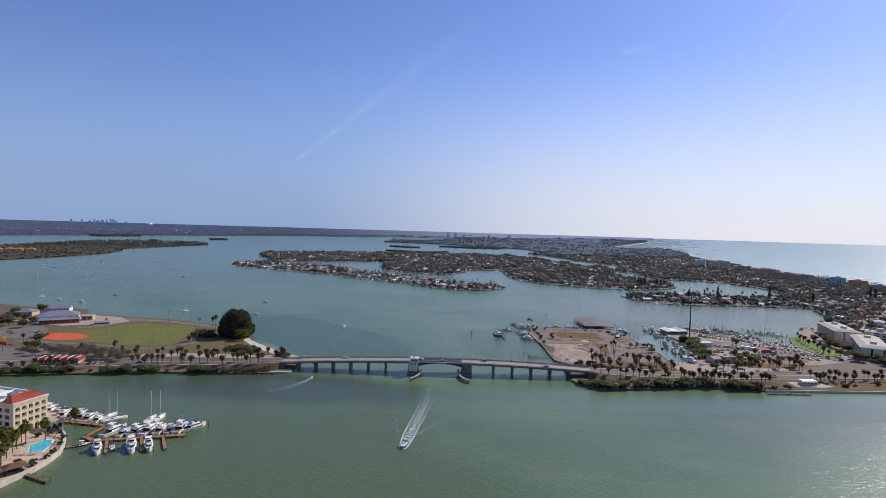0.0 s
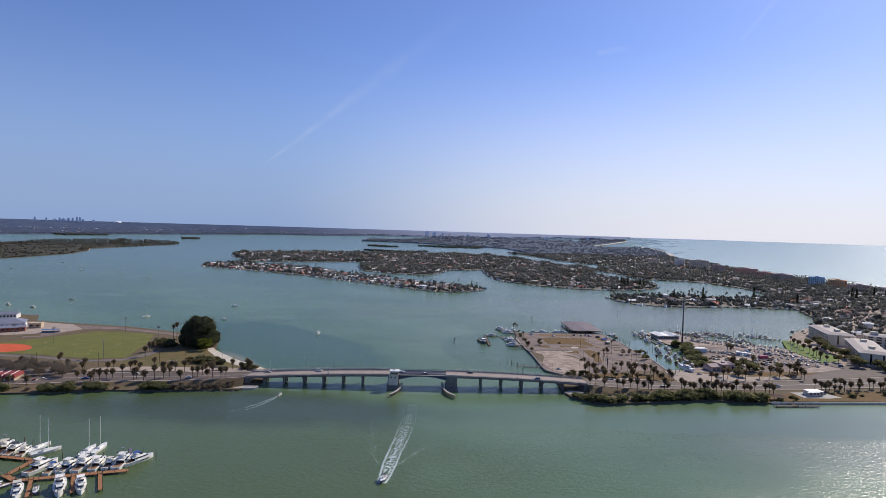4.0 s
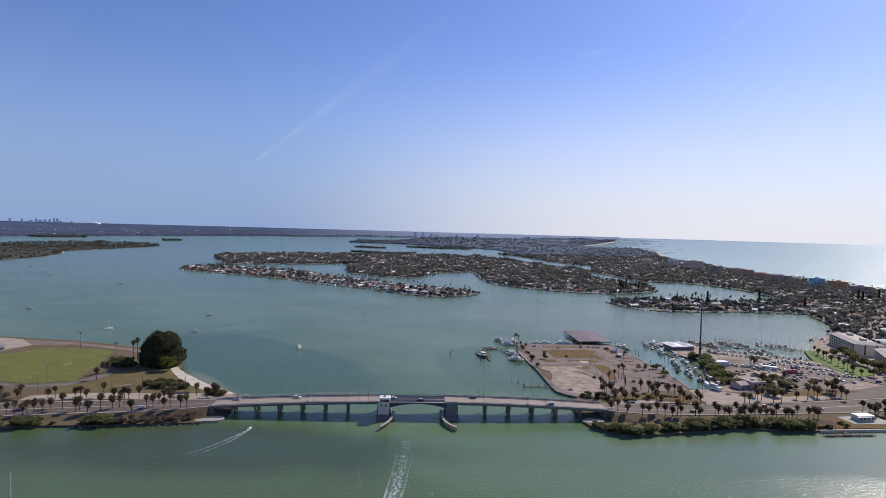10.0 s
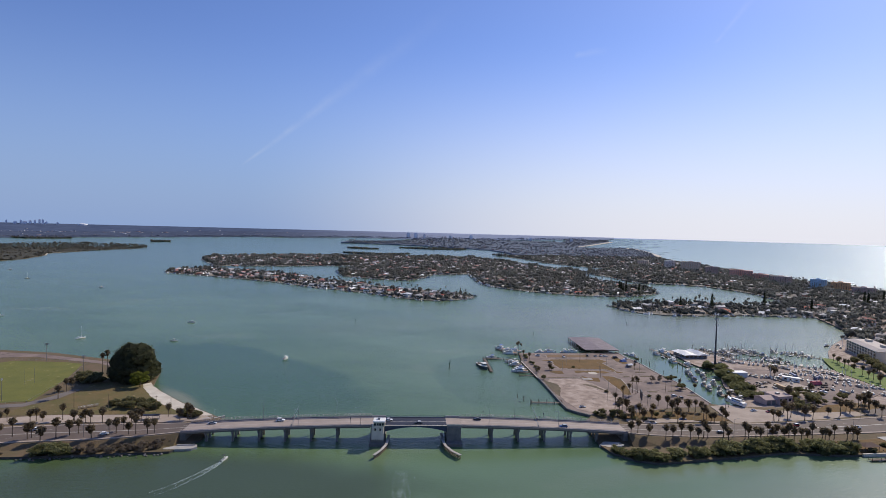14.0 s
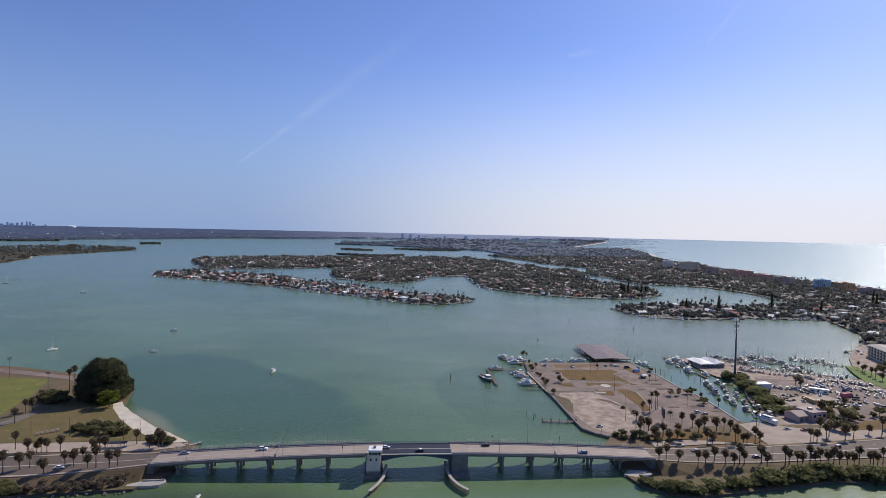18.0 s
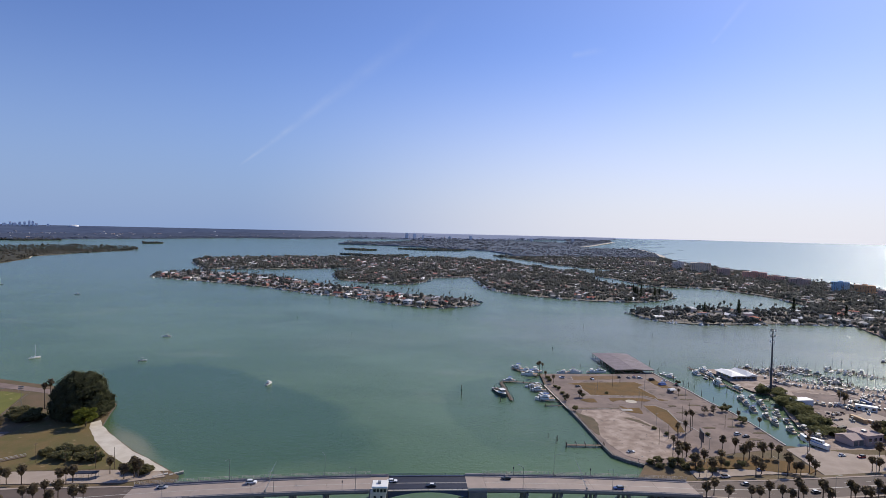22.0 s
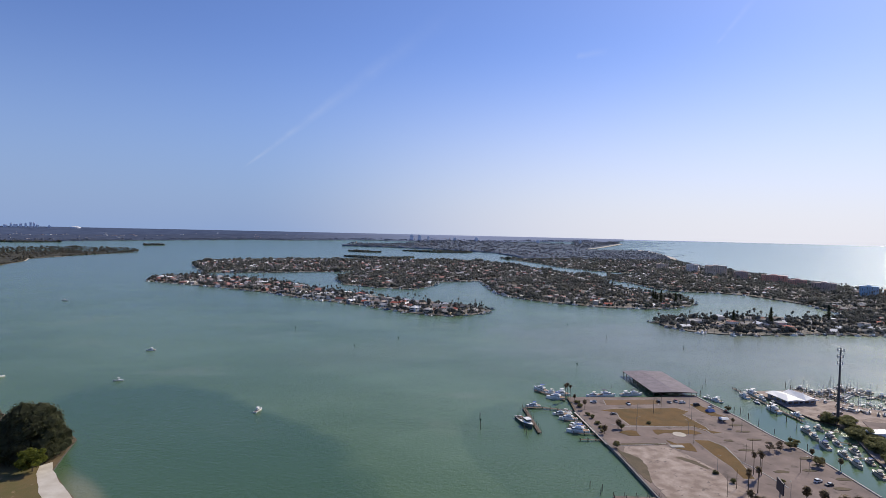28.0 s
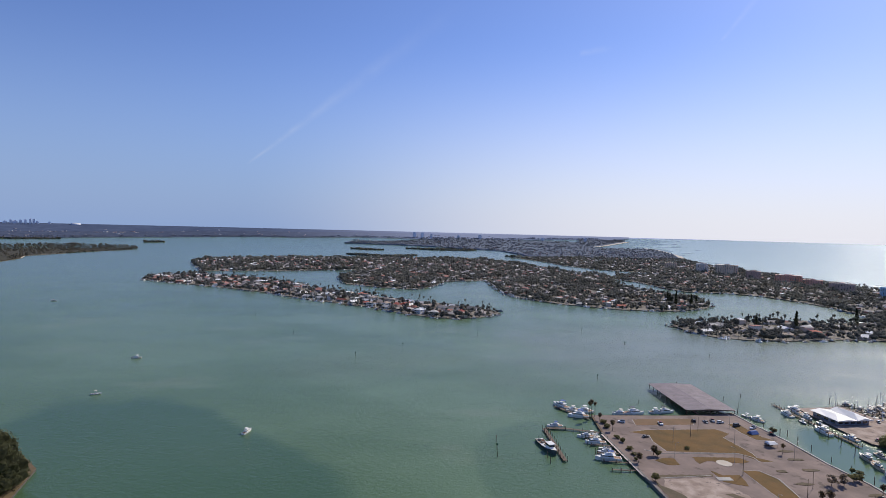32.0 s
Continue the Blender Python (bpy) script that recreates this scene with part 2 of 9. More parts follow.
M_SAND = mat("sand", lin(214, 205, 190), lin(190, 178, 160), 6, 0.95, bump=0.3)
M_DIRT = mat("sandy_dirt", lin(194, 175, 160), lin(138, 119, 105), 6, 0.95, bump=0.3, spots=(lin(112, 99, 90), 0.63))
M_EARTH = mat("earth", lin(116, 92, 70), lin(94, 82, 54), 11, 0.95, bump=0.4)
M_DRYGRASS = mat("dry_grass", lin(122, 86, 36), lin(92, 70, 26), 9, 0.95, bump=0.4, spots=(lin(104, 82, 48), 0.64))
M_GRASS = mat("mown_grass", lin(116, 112, 46), lin(96, 98, 38), 14, 0.95, bump=0.3, spots=(lin(142, 128, 78), 0.64))
M_LAWN = mat("lawn", lin(118, 136, 54), lin(92, 110, 46), 9, 0.95, bump=0.3, spots=(lin(128, 122, 66), 0.62))
M_CLAY = mat("infield_clay", lin(214, 98, 56), lin(198, 84, 48), 6, 0.95)
M_ASPHALT = mat("asphalt", lin(128, 117, 109), lin(106, 98, 92), 8, 0.9, bump=0.15)
M_ROAD = mat("road_asphalt", lin(112, 96, 86), lin(94, 82, 74), 10, 0.88)
M_LOT = mat("old_lot_paving", lin(152, 132, 120), lin(112, 96, 88), 16, 0.92, bump=0.2, spots=(lin(98, 84, 76), 0.6))
M_CONC = mat("concrete", lin(186, 180, 170), lin(162, 156, 148), 5, 0.85, bump=0.1)
M_CONCD = mat("stained_concrete", lin(142, 136, 128), lin(110, 106, 100), 3, 0.85, bump=0.2)
M_DECK = mat("bridge_deck_concrete", lin(170, 152, 140), lin(152, 138, 128), 7, 0.85, spots=(lin(142, 132, 122), 0.66))
M_STEEL = mat("blue_grey_steel", lin(72, 84, 108), lin(58, 68, 90), 3, 0.55, metal=0.2)
M_GRATE = mat("dark_steel_grating", lin(52, 54, 66), lin(40, 42, 54), 2, 0.6, metal=0.3)
M_WHITE = mat("white_paint", lin(244, 241, 234), lin(228, 225, 218), 4, 0.5)
M_PALEWALL = mat("pale_sea_wall", lin(220, 208, 192), lin(196, 184, 168), 4, 0.85)
M_LINE = mat("road_paint", lin(200, 194, 182), lin(172, 164, 152), 1, 0.7)
M_POLE = mat("galvanised_steel", lin(150, 152, 152), lin(128, 130, 132), 2, 0.45, metal=0.5)
M_WOOD = mat("weathered_wood", lin(122, 104, 86), lin(98, 84, 70), 1.5, 0.9, bump=0.2, vary=0.15)
M_DECKWOOD = mat("dock_planks", lin(176, 126, 84), lin(150, 104, 70), 2, 0.85, bump=0.2)
M_TRUNK = mat("palm_trunk", lin(112, 98, 84), lin(88, 76, 64), 0.8, 0.95)
M_GLASS = mat("dark_glass", lin(38, 46, 56), lin(28, 34, 44), 3, 0.12, spec=0.8)
M_ROCK = island_mat("shore_rock", [lin(110, 104, 96), lin(134, 126, 116), lin(88, 84, 78)], 0.9)
M_PALM = leaf_mat("palm_frond", lin(142, 128, 104), lin(120, 108, 88), 1.2)
M_LEAF = leaf_mat("broad_leaf", lin(144, 139, 104), lin(122, 118, 86), 2.5)
M_MANG = leaf_mat("mangrove_leaf", lin(146, 145, 106), lin(124, 124, 88), 3.0)
M_DARKTREE = leaf_mat("ficus_leaf", lin(114, 116, 86), lin(96, 98, 74), 3.0)
M_LIME = leaf_mat("lime_leaf", lin(136, 140, 66), lin(114, 120, 56), 1.5)
M_PINE = leaf_mat("pine_needle", lin(66, 72, 54), lin(54, 60, 44), 1.5)
# grey of hazy air is mixed into this leaf colour
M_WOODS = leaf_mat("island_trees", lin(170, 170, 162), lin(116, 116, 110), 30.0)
M_BARE = leaf_mat("thin_grey_foliage", lin(150, 138, 124), lin(124, 113, 100), 2.0)
def haze_mat(name, near1, near2, pale1, pale2, size):
    """Woods with miles of hazy air painted into the base colour: dark in the north-east, paler towards the built-up
    west.
    """
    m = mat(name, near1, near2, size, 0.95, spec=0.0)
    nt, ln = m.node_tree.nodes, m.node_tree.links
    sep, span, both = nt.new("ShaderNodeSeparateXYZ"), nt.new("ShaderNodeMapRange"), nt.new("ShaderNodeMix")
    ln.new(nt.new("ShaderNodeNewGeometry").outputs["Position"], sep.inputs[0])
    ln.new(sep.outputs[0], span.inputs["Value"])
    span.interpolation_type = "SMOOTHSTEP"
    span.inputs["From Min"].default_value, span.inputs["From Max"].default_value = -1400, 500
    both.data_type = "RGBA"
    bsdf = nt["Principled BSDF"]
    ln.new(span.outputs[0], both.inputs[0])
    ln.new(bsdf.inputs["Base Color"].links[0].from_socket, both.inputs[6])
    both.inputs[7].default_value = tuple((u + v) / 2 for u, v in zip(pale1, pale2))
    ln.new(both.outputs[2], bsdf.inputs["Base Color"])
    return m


M_FARWOODS = haze_mat("hazed_woods", lin(94, 102, 120), lin(70, 78, 96), lin(150, 157, 175), lin(132, 140, 160), 45)
M_FARPLAIN = haze_mat("hazed_plain", lin(94, 105, 126), lin(74, 84, 106), lin(156, 164, 185), lin(138, 146, 169), 60)
# pale blue of the hazy air is put into the coast's colour
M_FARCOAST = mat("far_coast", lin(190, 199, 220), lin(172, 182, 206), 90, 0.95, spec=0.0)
M_SANDROAD = mat("sandy_road", lin(180, 163, 148), lin(156, 140, 126), 8, 0.95, bump=0.2)
M_PARKGRASS = mat("dry_park_grass", lin(122, 96, 62), lin(92, 86, 44), 12, 0.95, bump=0.4, spots=(lin(138, 116, 84), 0.63))
M_RUST = mat("rusty_soil", lin(128, 98, 70), lin(112, 88, 60), 8, 0.95, bump=0.3)
M_SCRUB = mat("weedy_scrub", lin(112, 94, 72), lin(88, 77, 56), 5, 0.95, bump=0.5)

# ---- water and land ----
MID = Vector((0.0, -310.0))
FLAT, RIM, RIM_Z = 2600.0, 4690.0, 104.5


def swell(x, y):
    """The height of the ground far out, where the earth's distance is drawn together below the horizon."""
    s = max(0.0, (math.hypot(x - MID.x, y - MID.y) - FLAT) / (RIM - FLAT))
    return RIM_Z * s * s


def make_water():
    m = bpy.data.materials.new("bay_water")
    m.use_nodes = True
    nt, ln = m.node_tree.nodes, m.node_tree.links
    bsdf = nt["Principled BSDF"]
    pos = nt.new("ShaderNodeNewGeometry").outputs["Position"]

    def noise_tex(scale, detail, stretch=(1, 1, 1), turn=0.0):
        mp = nt.new("ShaderNodeMapping")
        mp.inputs["Scale"].default_value, mp.inputs["Rotation"].default_value = stretch, (0, 0, turn)
        ln.new(pos, mp.inputs["Vector"])
        n = nt.new("ShaderNodeTexNoise")
        n.inputs["Scale"].default_value, n.inputs["Detail"].default_value = scale, detail
        ln.new(mp.outputs[0], n.inputs["Vector"])
        return n.outputs["Fac"]

    def ramp(sock, lo, hi, a=0.0, b=1.0):
        n = nt.new("ShaderNodeMapRange")
        n.interpolation_type = "SMOOTHSTEP"
        for key, v in (("From Min", lo), ("From Max", hi), ("To Min", a), ("To Max", b)):
            n.inputs[key].default_value = v
        ln.new(sock, n.inputs["Value"])
        return n.outputs[0]

    def op(kind, a, b):
        n = nt.new("ShaderNodeMath")
        n.operation = kind
        for k, s in enumerate((a, b)):
            if isinstance(s, (int, float)):
                n.inputs[k].default_value = s
            else:
                ln.new(s, n.inputs[k])
        return n.outputs[0]

    def blend(fac, a, b):
        n = nt.new("ShaderNodeMix")
        n.data_type = "RGBA"
        ln.new(fac, n.inputs[0])
        for k, s in ((6, a), (7, b)):
            if isinstance(s, tuple):
                n.inputs[k].default_value = s
            else:
                ln.new(s, n.inputs[k])
        return n.outputs[2]

    warp = noise_tex(0.012, 3)

    def bed(x, y, rx, ry, turn, edge):
        """A soft patch with a ragged rim, for sea grass, sand, painted sheen and calm water."""
        mp = nt.new("ShaderNodeMapping")
        mp.vector_type = "TEXTURE"
        mp.inputs["Location"].default_value = (x, y, 0)
        mp.inputs["Rotation"].default_value = (0, 0, turn)
        mp.inputs["Scale"].default_value = (rx, ry, 1e6)
        ln.new(pos, mp.inputs["Vector"])
        d = nt.new("ShaderNodeVectorMath")
        d.operation = "LENGTH"
        ln.new(mp.outputs[0], d.inputs[0])
        return ramp(op("ADD", d.outputs["Value"], op("MULTIPLY", op("SUBTRACT", warp, 0.5), 0.7)), 1 - edge, 1.0, 1.0, 0.0)

    deep, mid, pale = (0.086, 0.143, 0.060, 1), (0.120, 0.184, 0.090, 1), (0.172, 0.206, 0.124, 1)
    col = blend(ramp(noise_tex(0.0042, 4, (1, 1.5, 1)), 0.38, 0.62), deep, mid)
    col = blend(op("MULTIPLY", ramp(noise_tex(0.010, 5, (1, 1.7, 1), 0.5), 0.56, 0.70), 0.35), col, pale)
    for (x, y, rx, ry, turn, edge, share, colour) in BEDS_AND_SHEEN:
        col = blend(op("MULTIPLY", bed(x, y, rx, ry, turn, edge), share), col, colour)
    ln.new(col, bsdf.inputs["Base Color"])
    bsdf.inputs["IOR"].default_value = 1.33
    bsdf.inputs["Roughness"].default_value = 0.25
    small, chop = noise_tex(0.9, 3, (1, 1.5, 1), 0.8), noise_tex(0.28, 3, (1, 1.7, 1), 0.6)
    b = nt.new("ShaderNodeBump")
    b.inputs["Strength"].default_value, b.inputs["Distance"].default_value = 0.6, 1.0
    gust = ramp(noise_tex(0.008, 3, (1, 2.2, 1), 0.3), 0.3, 0.7, 0.6, 1.0)
    lee = bed(249, 122, 30, 100, -0.12, 0.25)  # calm water between the sea walls
    gust = op("MULTIPLY", gust, op("SUBTRACT", 1.0, op("MULTIPLY", lee, 0.8)))
    gust = op("MULTIPLY", gust, op("SUBTRACT", 1.0, op("MULTIPLY", bed(240, -48, 420, 48, 0.03, 0.3), 0.75)))
    gust = op("MULTIPLY", gust, op("SUBTRACT", 1.0, op("MULTIPLY", bed(300, -170, 330, 150, 0.0, 0.6), 0.25)))
    gust = op("MULTIPLY", gust, op("ADD", 1.0, op("MULTIPLY", bed(2400, 1500, 1300, 3000, 0.0, 0.1), 1.6)))
    gust = op("MULTIPLY", gust, op("ADD", 1.0, op("MULTIPLY", bed(520, 400, 240, 170, 0.0, 0.5), 0.1)))
    ln.new(op("SUBTRACT", 0.25, op("MULTIPLY", lee, 0.17)), bsdf.inputs["Roughness"])
    ln.new(op("MULTIPLY", op("ADD", op("MULTIPLY", small, 0.35), op("MULTIPLY", chop, 0.55)), gust), b.inputs["Height"])
    ln.new(b.outputs[0], bsdf.inputs["Normal"])
    return m


GRASSBED, SANDBED, SHALLOW = (0.046, 0.098, 0.044, 1), (0.145, 0.185, 0.105, 1), (0.24, 0.23, 0.13, 1)
BEDS_AND_SHEEN = [  # x, y, reach, reach, turn, softness of the rim, share, colour
    # far bay: blue of the reflected sky put into the water colour
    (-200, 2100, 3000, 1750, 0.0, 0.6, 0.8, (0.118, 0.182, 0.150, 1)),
    (-150, 135, 172, 80, -0.76, 0.22, 0.8, GRASSBED),
    (78, 128, 58, 92, 0.1, 0.15, 0.34, GRASSBED),
    (70, 30, 80, 50, 0.2, 0.7, 0.4, (0.120, 0.190, 0.080, 1)),
    (-60, 370, 130, 80, 0.5, 0.6, 0.3, SANDBED),
    # western bay: grey of glitter and haze painted into the water
    (330, 430, 330, 260, 0.0, 0.7, 0.7, (0.160, 0.182, 0.140, 1)),
    (-160, 64, 52, 11, -0.82, 0.8, 0.7, SHALLOW),
    (150, -46, 60, 9, 0.08, 0.6, 0.55, SANDBED),
    (-200, -58, 120, 10, 0.18, 0.6, 0.35, SANDBED),
    # gulf: pale sandy water, with the sun's sheen painted in
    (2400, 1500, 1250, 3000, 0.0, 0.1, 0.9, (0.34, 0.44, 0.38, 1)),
    (90, -95, 60, 75, 0.2, 0.5, 0.2, SANDBED),
    (-190, -190, 330, 190, 0.0, 0.5, 0.88, (0.088, 0.121, 0.046, 1)),
    (-105, -66, 180, 46, 0.0, 0.6, 0.85, (0.050, 0.068, 0.027, 1)),
    (90, -66, 80, 36, 0.1, 0.7, 0.35, (0.100, 0.150, 0.066, 1)),
    (290, -100, 190, 80, 0.0, 0.7, 0.6, (0.088, 0.112, 0.070, 1)),
]
M_WATER = make_water()
water = Shape()
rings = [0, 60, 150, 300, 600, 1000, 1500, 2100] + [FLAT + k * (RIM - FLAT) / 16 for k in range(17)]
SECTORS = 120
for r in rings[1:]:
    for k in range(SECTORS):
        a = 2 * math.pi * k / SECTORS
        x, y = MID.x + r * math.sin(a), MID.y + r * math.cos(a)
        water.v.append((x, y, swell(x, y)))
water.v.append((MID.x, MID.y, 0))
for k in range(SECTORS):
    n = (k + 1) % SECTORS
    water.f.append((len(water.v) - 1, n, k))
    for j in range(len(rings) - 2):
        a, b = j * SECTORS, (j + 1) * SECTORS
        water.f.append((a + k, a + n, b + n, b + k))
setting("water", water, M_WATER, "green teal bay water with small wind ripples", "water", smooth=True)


M_SEAWALL = mat("weathered_sea_wall", lin(96, 90, 82), lin(74, 70, 64), 3, 0.9)


def land(name, plan, top, material, label, foot=-3.0):
    """Ground over a plan: a dark sea wall down into the water and the soil on top."""
    setting("sea_wall", Shape().prism(plan, foot, top - 0.03), M_SEAWALL, "dark weathered sea wall round the shore", "wall")
    return setting(name, Shape().prism(plan, top - 0.03, top), material, label, "land")


LEFT_PLAN = [(-116, -13), (-126, -30), (-151, -33), (-186, -38), (-218, -40), (-249, -48), (-280, -54), (-330, -66), (-420, -90),
             (-700, -150), (-1100, -230), (-1100, 330), (-700, 300), (-600, 262), (-556, 255), (-479, 252), (-455, 215), (-399, 205),
             (-337, 196), (-267, 172), (-225, 150), (-207, 134), (-200, 112), (-193, 92), (-176, 74), (-154, 53), (-136, 39),
             (-124, 29), (-116, 22)]
RIGHT_PLAN = [(118, -16), (121, -26), (131, -36), (143, -40), (176, -34), (225, -24), (259, -27), (272, -25), (371, -17), (470, -8),
              (470, 60), (246, 60), (229, 66), (231, 102), (231, 125), (227, 150), (226, 184), (222, 213), (220, 238), (181, 231), (113, 229), (110, 195), (114, 110),
              (115, 64), (116, 50), (123, 42), (129, 37), (118, 20)]
MARINA_PLAN = [(246, 52), (256, 85), (268, 118), (283, 150), (290, 172), (280, 182), (278, 200), (279, 252), (318, 256), (324, 232),
               (341, 208), (378, 190), (405, 174), (425, 185), (441, 222), (470, 262), (505, 300), (560, 350), (600, 395),
               (625, 455), (656, 535), (900, 640), (1150, 600), (1190, 100), (1250, -300), (700, -40), (460, -9)]
SPIT_PLAN = [(352, 627), (352, 587), (367, 541), (401, 522), (459, 520), (531, 536), (660, 530), (760, 560), (780, 760), (695, 680),
             (635, 673), (561, 670), (472, 670), (403, 657)]
BARRIER_PLAN = [(700, 640), (752, 776), (768, 859), (762, 939), (739, 1025), (687, 1075), (598, 1088), (582, 1153), (576, 1290),
                (545, 1400), (600, 1550), (725, 1590), (750, 1690), (629, 1780), (546, 1963), (520, 2220), (468, 2418), (390, 2550), (700, 2575),
                (1290, 2590), (1237, 2050), (1184, 1595), (1167, 1370), (1150, 1015), (1150, 590)]
ISLE_PLAN = [(497, 1288), (472, 1165), (515, 1050), (536, 940), (545, 880), (505, 815), (429, 768), (333, 774), (248, 825), (206, 873), (163, 944),
             (154, 1270), (33, 1212), (24, 1127), (-21, 1022), (-95, 1040), (-188, 1106), (-228, 1257), (-203, 1539),
             (-417, 1429), (-617, 1369), (-783, 1688), (-820, 1900), (-603, 2100), (-351, 2200), (14, 2290), (190, 2370),
             (352, 2060), (430, 1760), (466, 1630), (535, 1530), (540, 1400)]
FINGER_PLAN = [(-651, 1106), (-518, 1033), (-414, 976), (-315, 914), (-220, 827), (-153, 785), (-91, 740), (-38, 682), (1, 654), (34, 643),
               (77, 658), (114, 707), (104, 742), (44, 768), (-13, 806), (-66, 846), (-112, 908), (-158, 922), (-228, 990), (-281, 1066), (-330, 1112),
               (-455, 1205), (-616, 1282), (-663, 1209)]
MANGROVE_PLAN = [(-1282, 1030), (-1256, 1210), (-1270, 1480), (-1345, 1690), (-1425, 1820), (-1418, 2040), (-1388, 2200), (-1335, 2380), (-1380, 2520), (-1480, 2600), (-1700, 2600), (-1880, 2440), (-1960, 2300), (-1900, 1000)]
land("causeway_ground_east", LEFT_PLAN, 1.20, M_EARTH, "brown earth and dry grass of the causeway")
land("causeway_ground_west", RIGHT_PLAN, 1.20, M_EARTH, "brown earth and dry grass of the causeway")
land("marina_ground", MARINA_PLAN, 1.15, M_DIRT, "sandy paved ground of the boat yard")
M_YARDS = mat("sandy_yards", lin(146, 134, 122), lin(108, 103, 92), 14, 0.95)
land("spit_ground", SPIT_PLAN, 0.8, M_YARDS, "built-up spit of land behind a sea wall")
land("barrier_ground", BARRIER_PLAN, 1.25, M_YARDS, "barrier island ground among houses and trees")
land("isle_ground", ISLE_PLAN, 0.7, M_YARDS, "residential island ground among houses and trees")
land("finger_ground", FINGER_PLAN, 0.7, M_YARDS, "narrow residential island ground")
land("mangrove_ground", MANGROVE_PLAN, 0.6, M_EARTH, "muddy ground of a mangrove island")

# ---- bridge and causeway roads ----
def deck_z(x):
    return 10.2 - 4.1 * ((x - 8) / 132) ** 2


def on_deck(x, y):
    """A place beside the bridge's slightly skewed middle line."""
    return -4.0 + 0.022 * (x - 8) + y


M_WALK = mat("grey_parapet_concrete", lin(150, 142, 142), lin(130, 124, 126), 5, 0.85)
NEAR_Y, FAR_Y = -7.7, 7.7
bridge = thing("bascule_bridge", 0, 0, 0, "long concrete causeway bridge with a steel drawbridge span", "bridge")
bridge.matrix_basis = Matrix.Translation((8, -4, 0)) @ Matrix.Rotation(0.022, 4, "Z") @ Matrix.Translation((-8, 0, 0))


def strip(stations, lift, y_in0, y_in1, thick=0.3):
    """A band along the road: stations of x, near y, far y, z; from y_in0 to y_in1 as shares of the width."""
    s = Shape()
    rings = []
    for x, y0, y1, z in stations:
        a, b = y0 + (y1 - y0) * y_in0, y0 + (y1 - y0) * y_in1
        rings.append([(x, a, z + lift - thick), (x, b, z + lift - thick), (x, b, z + lift), (x, a, z + lift)])
    if stations[0][0] > stations[-1][0]:
        rings.reverse()
    return s.loft(rings)


BENTS_L, BENTS_R = [-113, -98, -83, -68, -53, -38], [54, 70, 86, 102, 118]
spans = list(zip([-127] + BENTS_L, BENTS_L + [-18.3])) + list(zip([35.3] + BENTS_R, BENTS_R + [137]))
for x0, x1 in spans:
    st = [(x, NEAR_Y, FAR_Y, deck_z(x)) for x in (x0 + 0.03, (x0 + x1) / 2, x1 - 0.03)]
    slab = part("deck_span", strip(st, 0, 0, 1, 0.45), M_DECK, bridge, "beige concrete deck span")
    part("sidewalk", strip(st, 0.22, 0.02, 0.12, 0.2), M_WALK, slab)
    part("sidewalk", strip(st, 0.22, 0.88, 0.98, 0.2), M_WALK, slab)
    part("centre_line", strip(st, 0.016, 0.49, 0.51, 0.02), M_LINE, slab, "faded road centre line")
    for y in (NEAR_Y + 0.15, FAR_Y - 0.15):
        rail = Shape()
        for a, b in zip(st, st[1:]):
            for lo, hi, w in ((0.0, 0.62, 0.16), (0.95, 1.12, 0.14)):
                rail.loft([[(p[0], y - w, p[3] + lo), (p[0], y + w, p[3] + lo), (p[0], y + w, p[3] + hi), (p[0], y - w, p[3] + hi)] for p in (a, b)])
        n = max(3, round((x1 - x0) / 2.4))
        for k in range(n):
            x = x0 + (k + 0.5) * (x1 - x0) / n
            rail.box(x - 0.13, y - 0.11, deck_z(x) + 0.4, x + 0.13, y + 0.11, deck_z(x) + 1.0)
        part("parapet", rail, M_WALK, slab)
    fence = Shape()
    for k in range(n + 1):
        x = x0 + 0.05 + k * (x1 - x0 - 0.1) / n
        fence.box(x - 0.06, FAR_Y - 0.2, deck_z(x) + 1.1, x + 0.06, FAR_Y - 0.08, deck_z(x) + 2.3)
    for a, b in zip(st, st[1:]):
        for h in (1.7, 2.25):
            fence.tube((a[0], FAR_Y - 0.14, a[3] + h), (b[0], FAR_Y - 0.14, b[3] + h), 0.06, n=4)
    part("pedestrian_fence", fence, M_PALEWALL, slab, "pale steel fence over the parapet")
    for k in range(5):
        y = NEAR_Y + 1.2 + k * 3.25
        g = Shape().loft([[(x, y - 0.25, deck_z(x) - 1.5), (x, y + 0.25, deck_z(x) - 1.5), (x, y + 0.3, deck_z(x) - 0.44), (x, y - 0.3, deck_z(x) - 0.44)] for x in (x0 + 0.15, x1 - 0.15)])
        part("girder", g, M_CONCD, slab)
for x in BENTS_L + BENTS_R:
    z = deck_z(x) - 1.5
    cap = part("bent_cap", Shape().box(x - 0.6, NEAR_Y + 0.3, z - 1.1, x + 0.6, FAR_Y - 0.3, z), M_CONCD, bridge, "concrete bent cap")
    for k in range(3):
        y = NEAR_Y + 2.2 + k * 5.5
        part("column", Shape().hexa([(x - 0.62, y - 0.62), (x + 0.62, y - 0.62), (x + 0.62, y + 0.62), (x - 0.62, y + 0.62)], -3,
                                    [(x - 0.5, y - 0.5), (x + 0.5, y - 0.5), (x + 0.5, y + 0.5), (x - 0.5, y + 0.5)], z - 1.08), M_CONCD, cap)
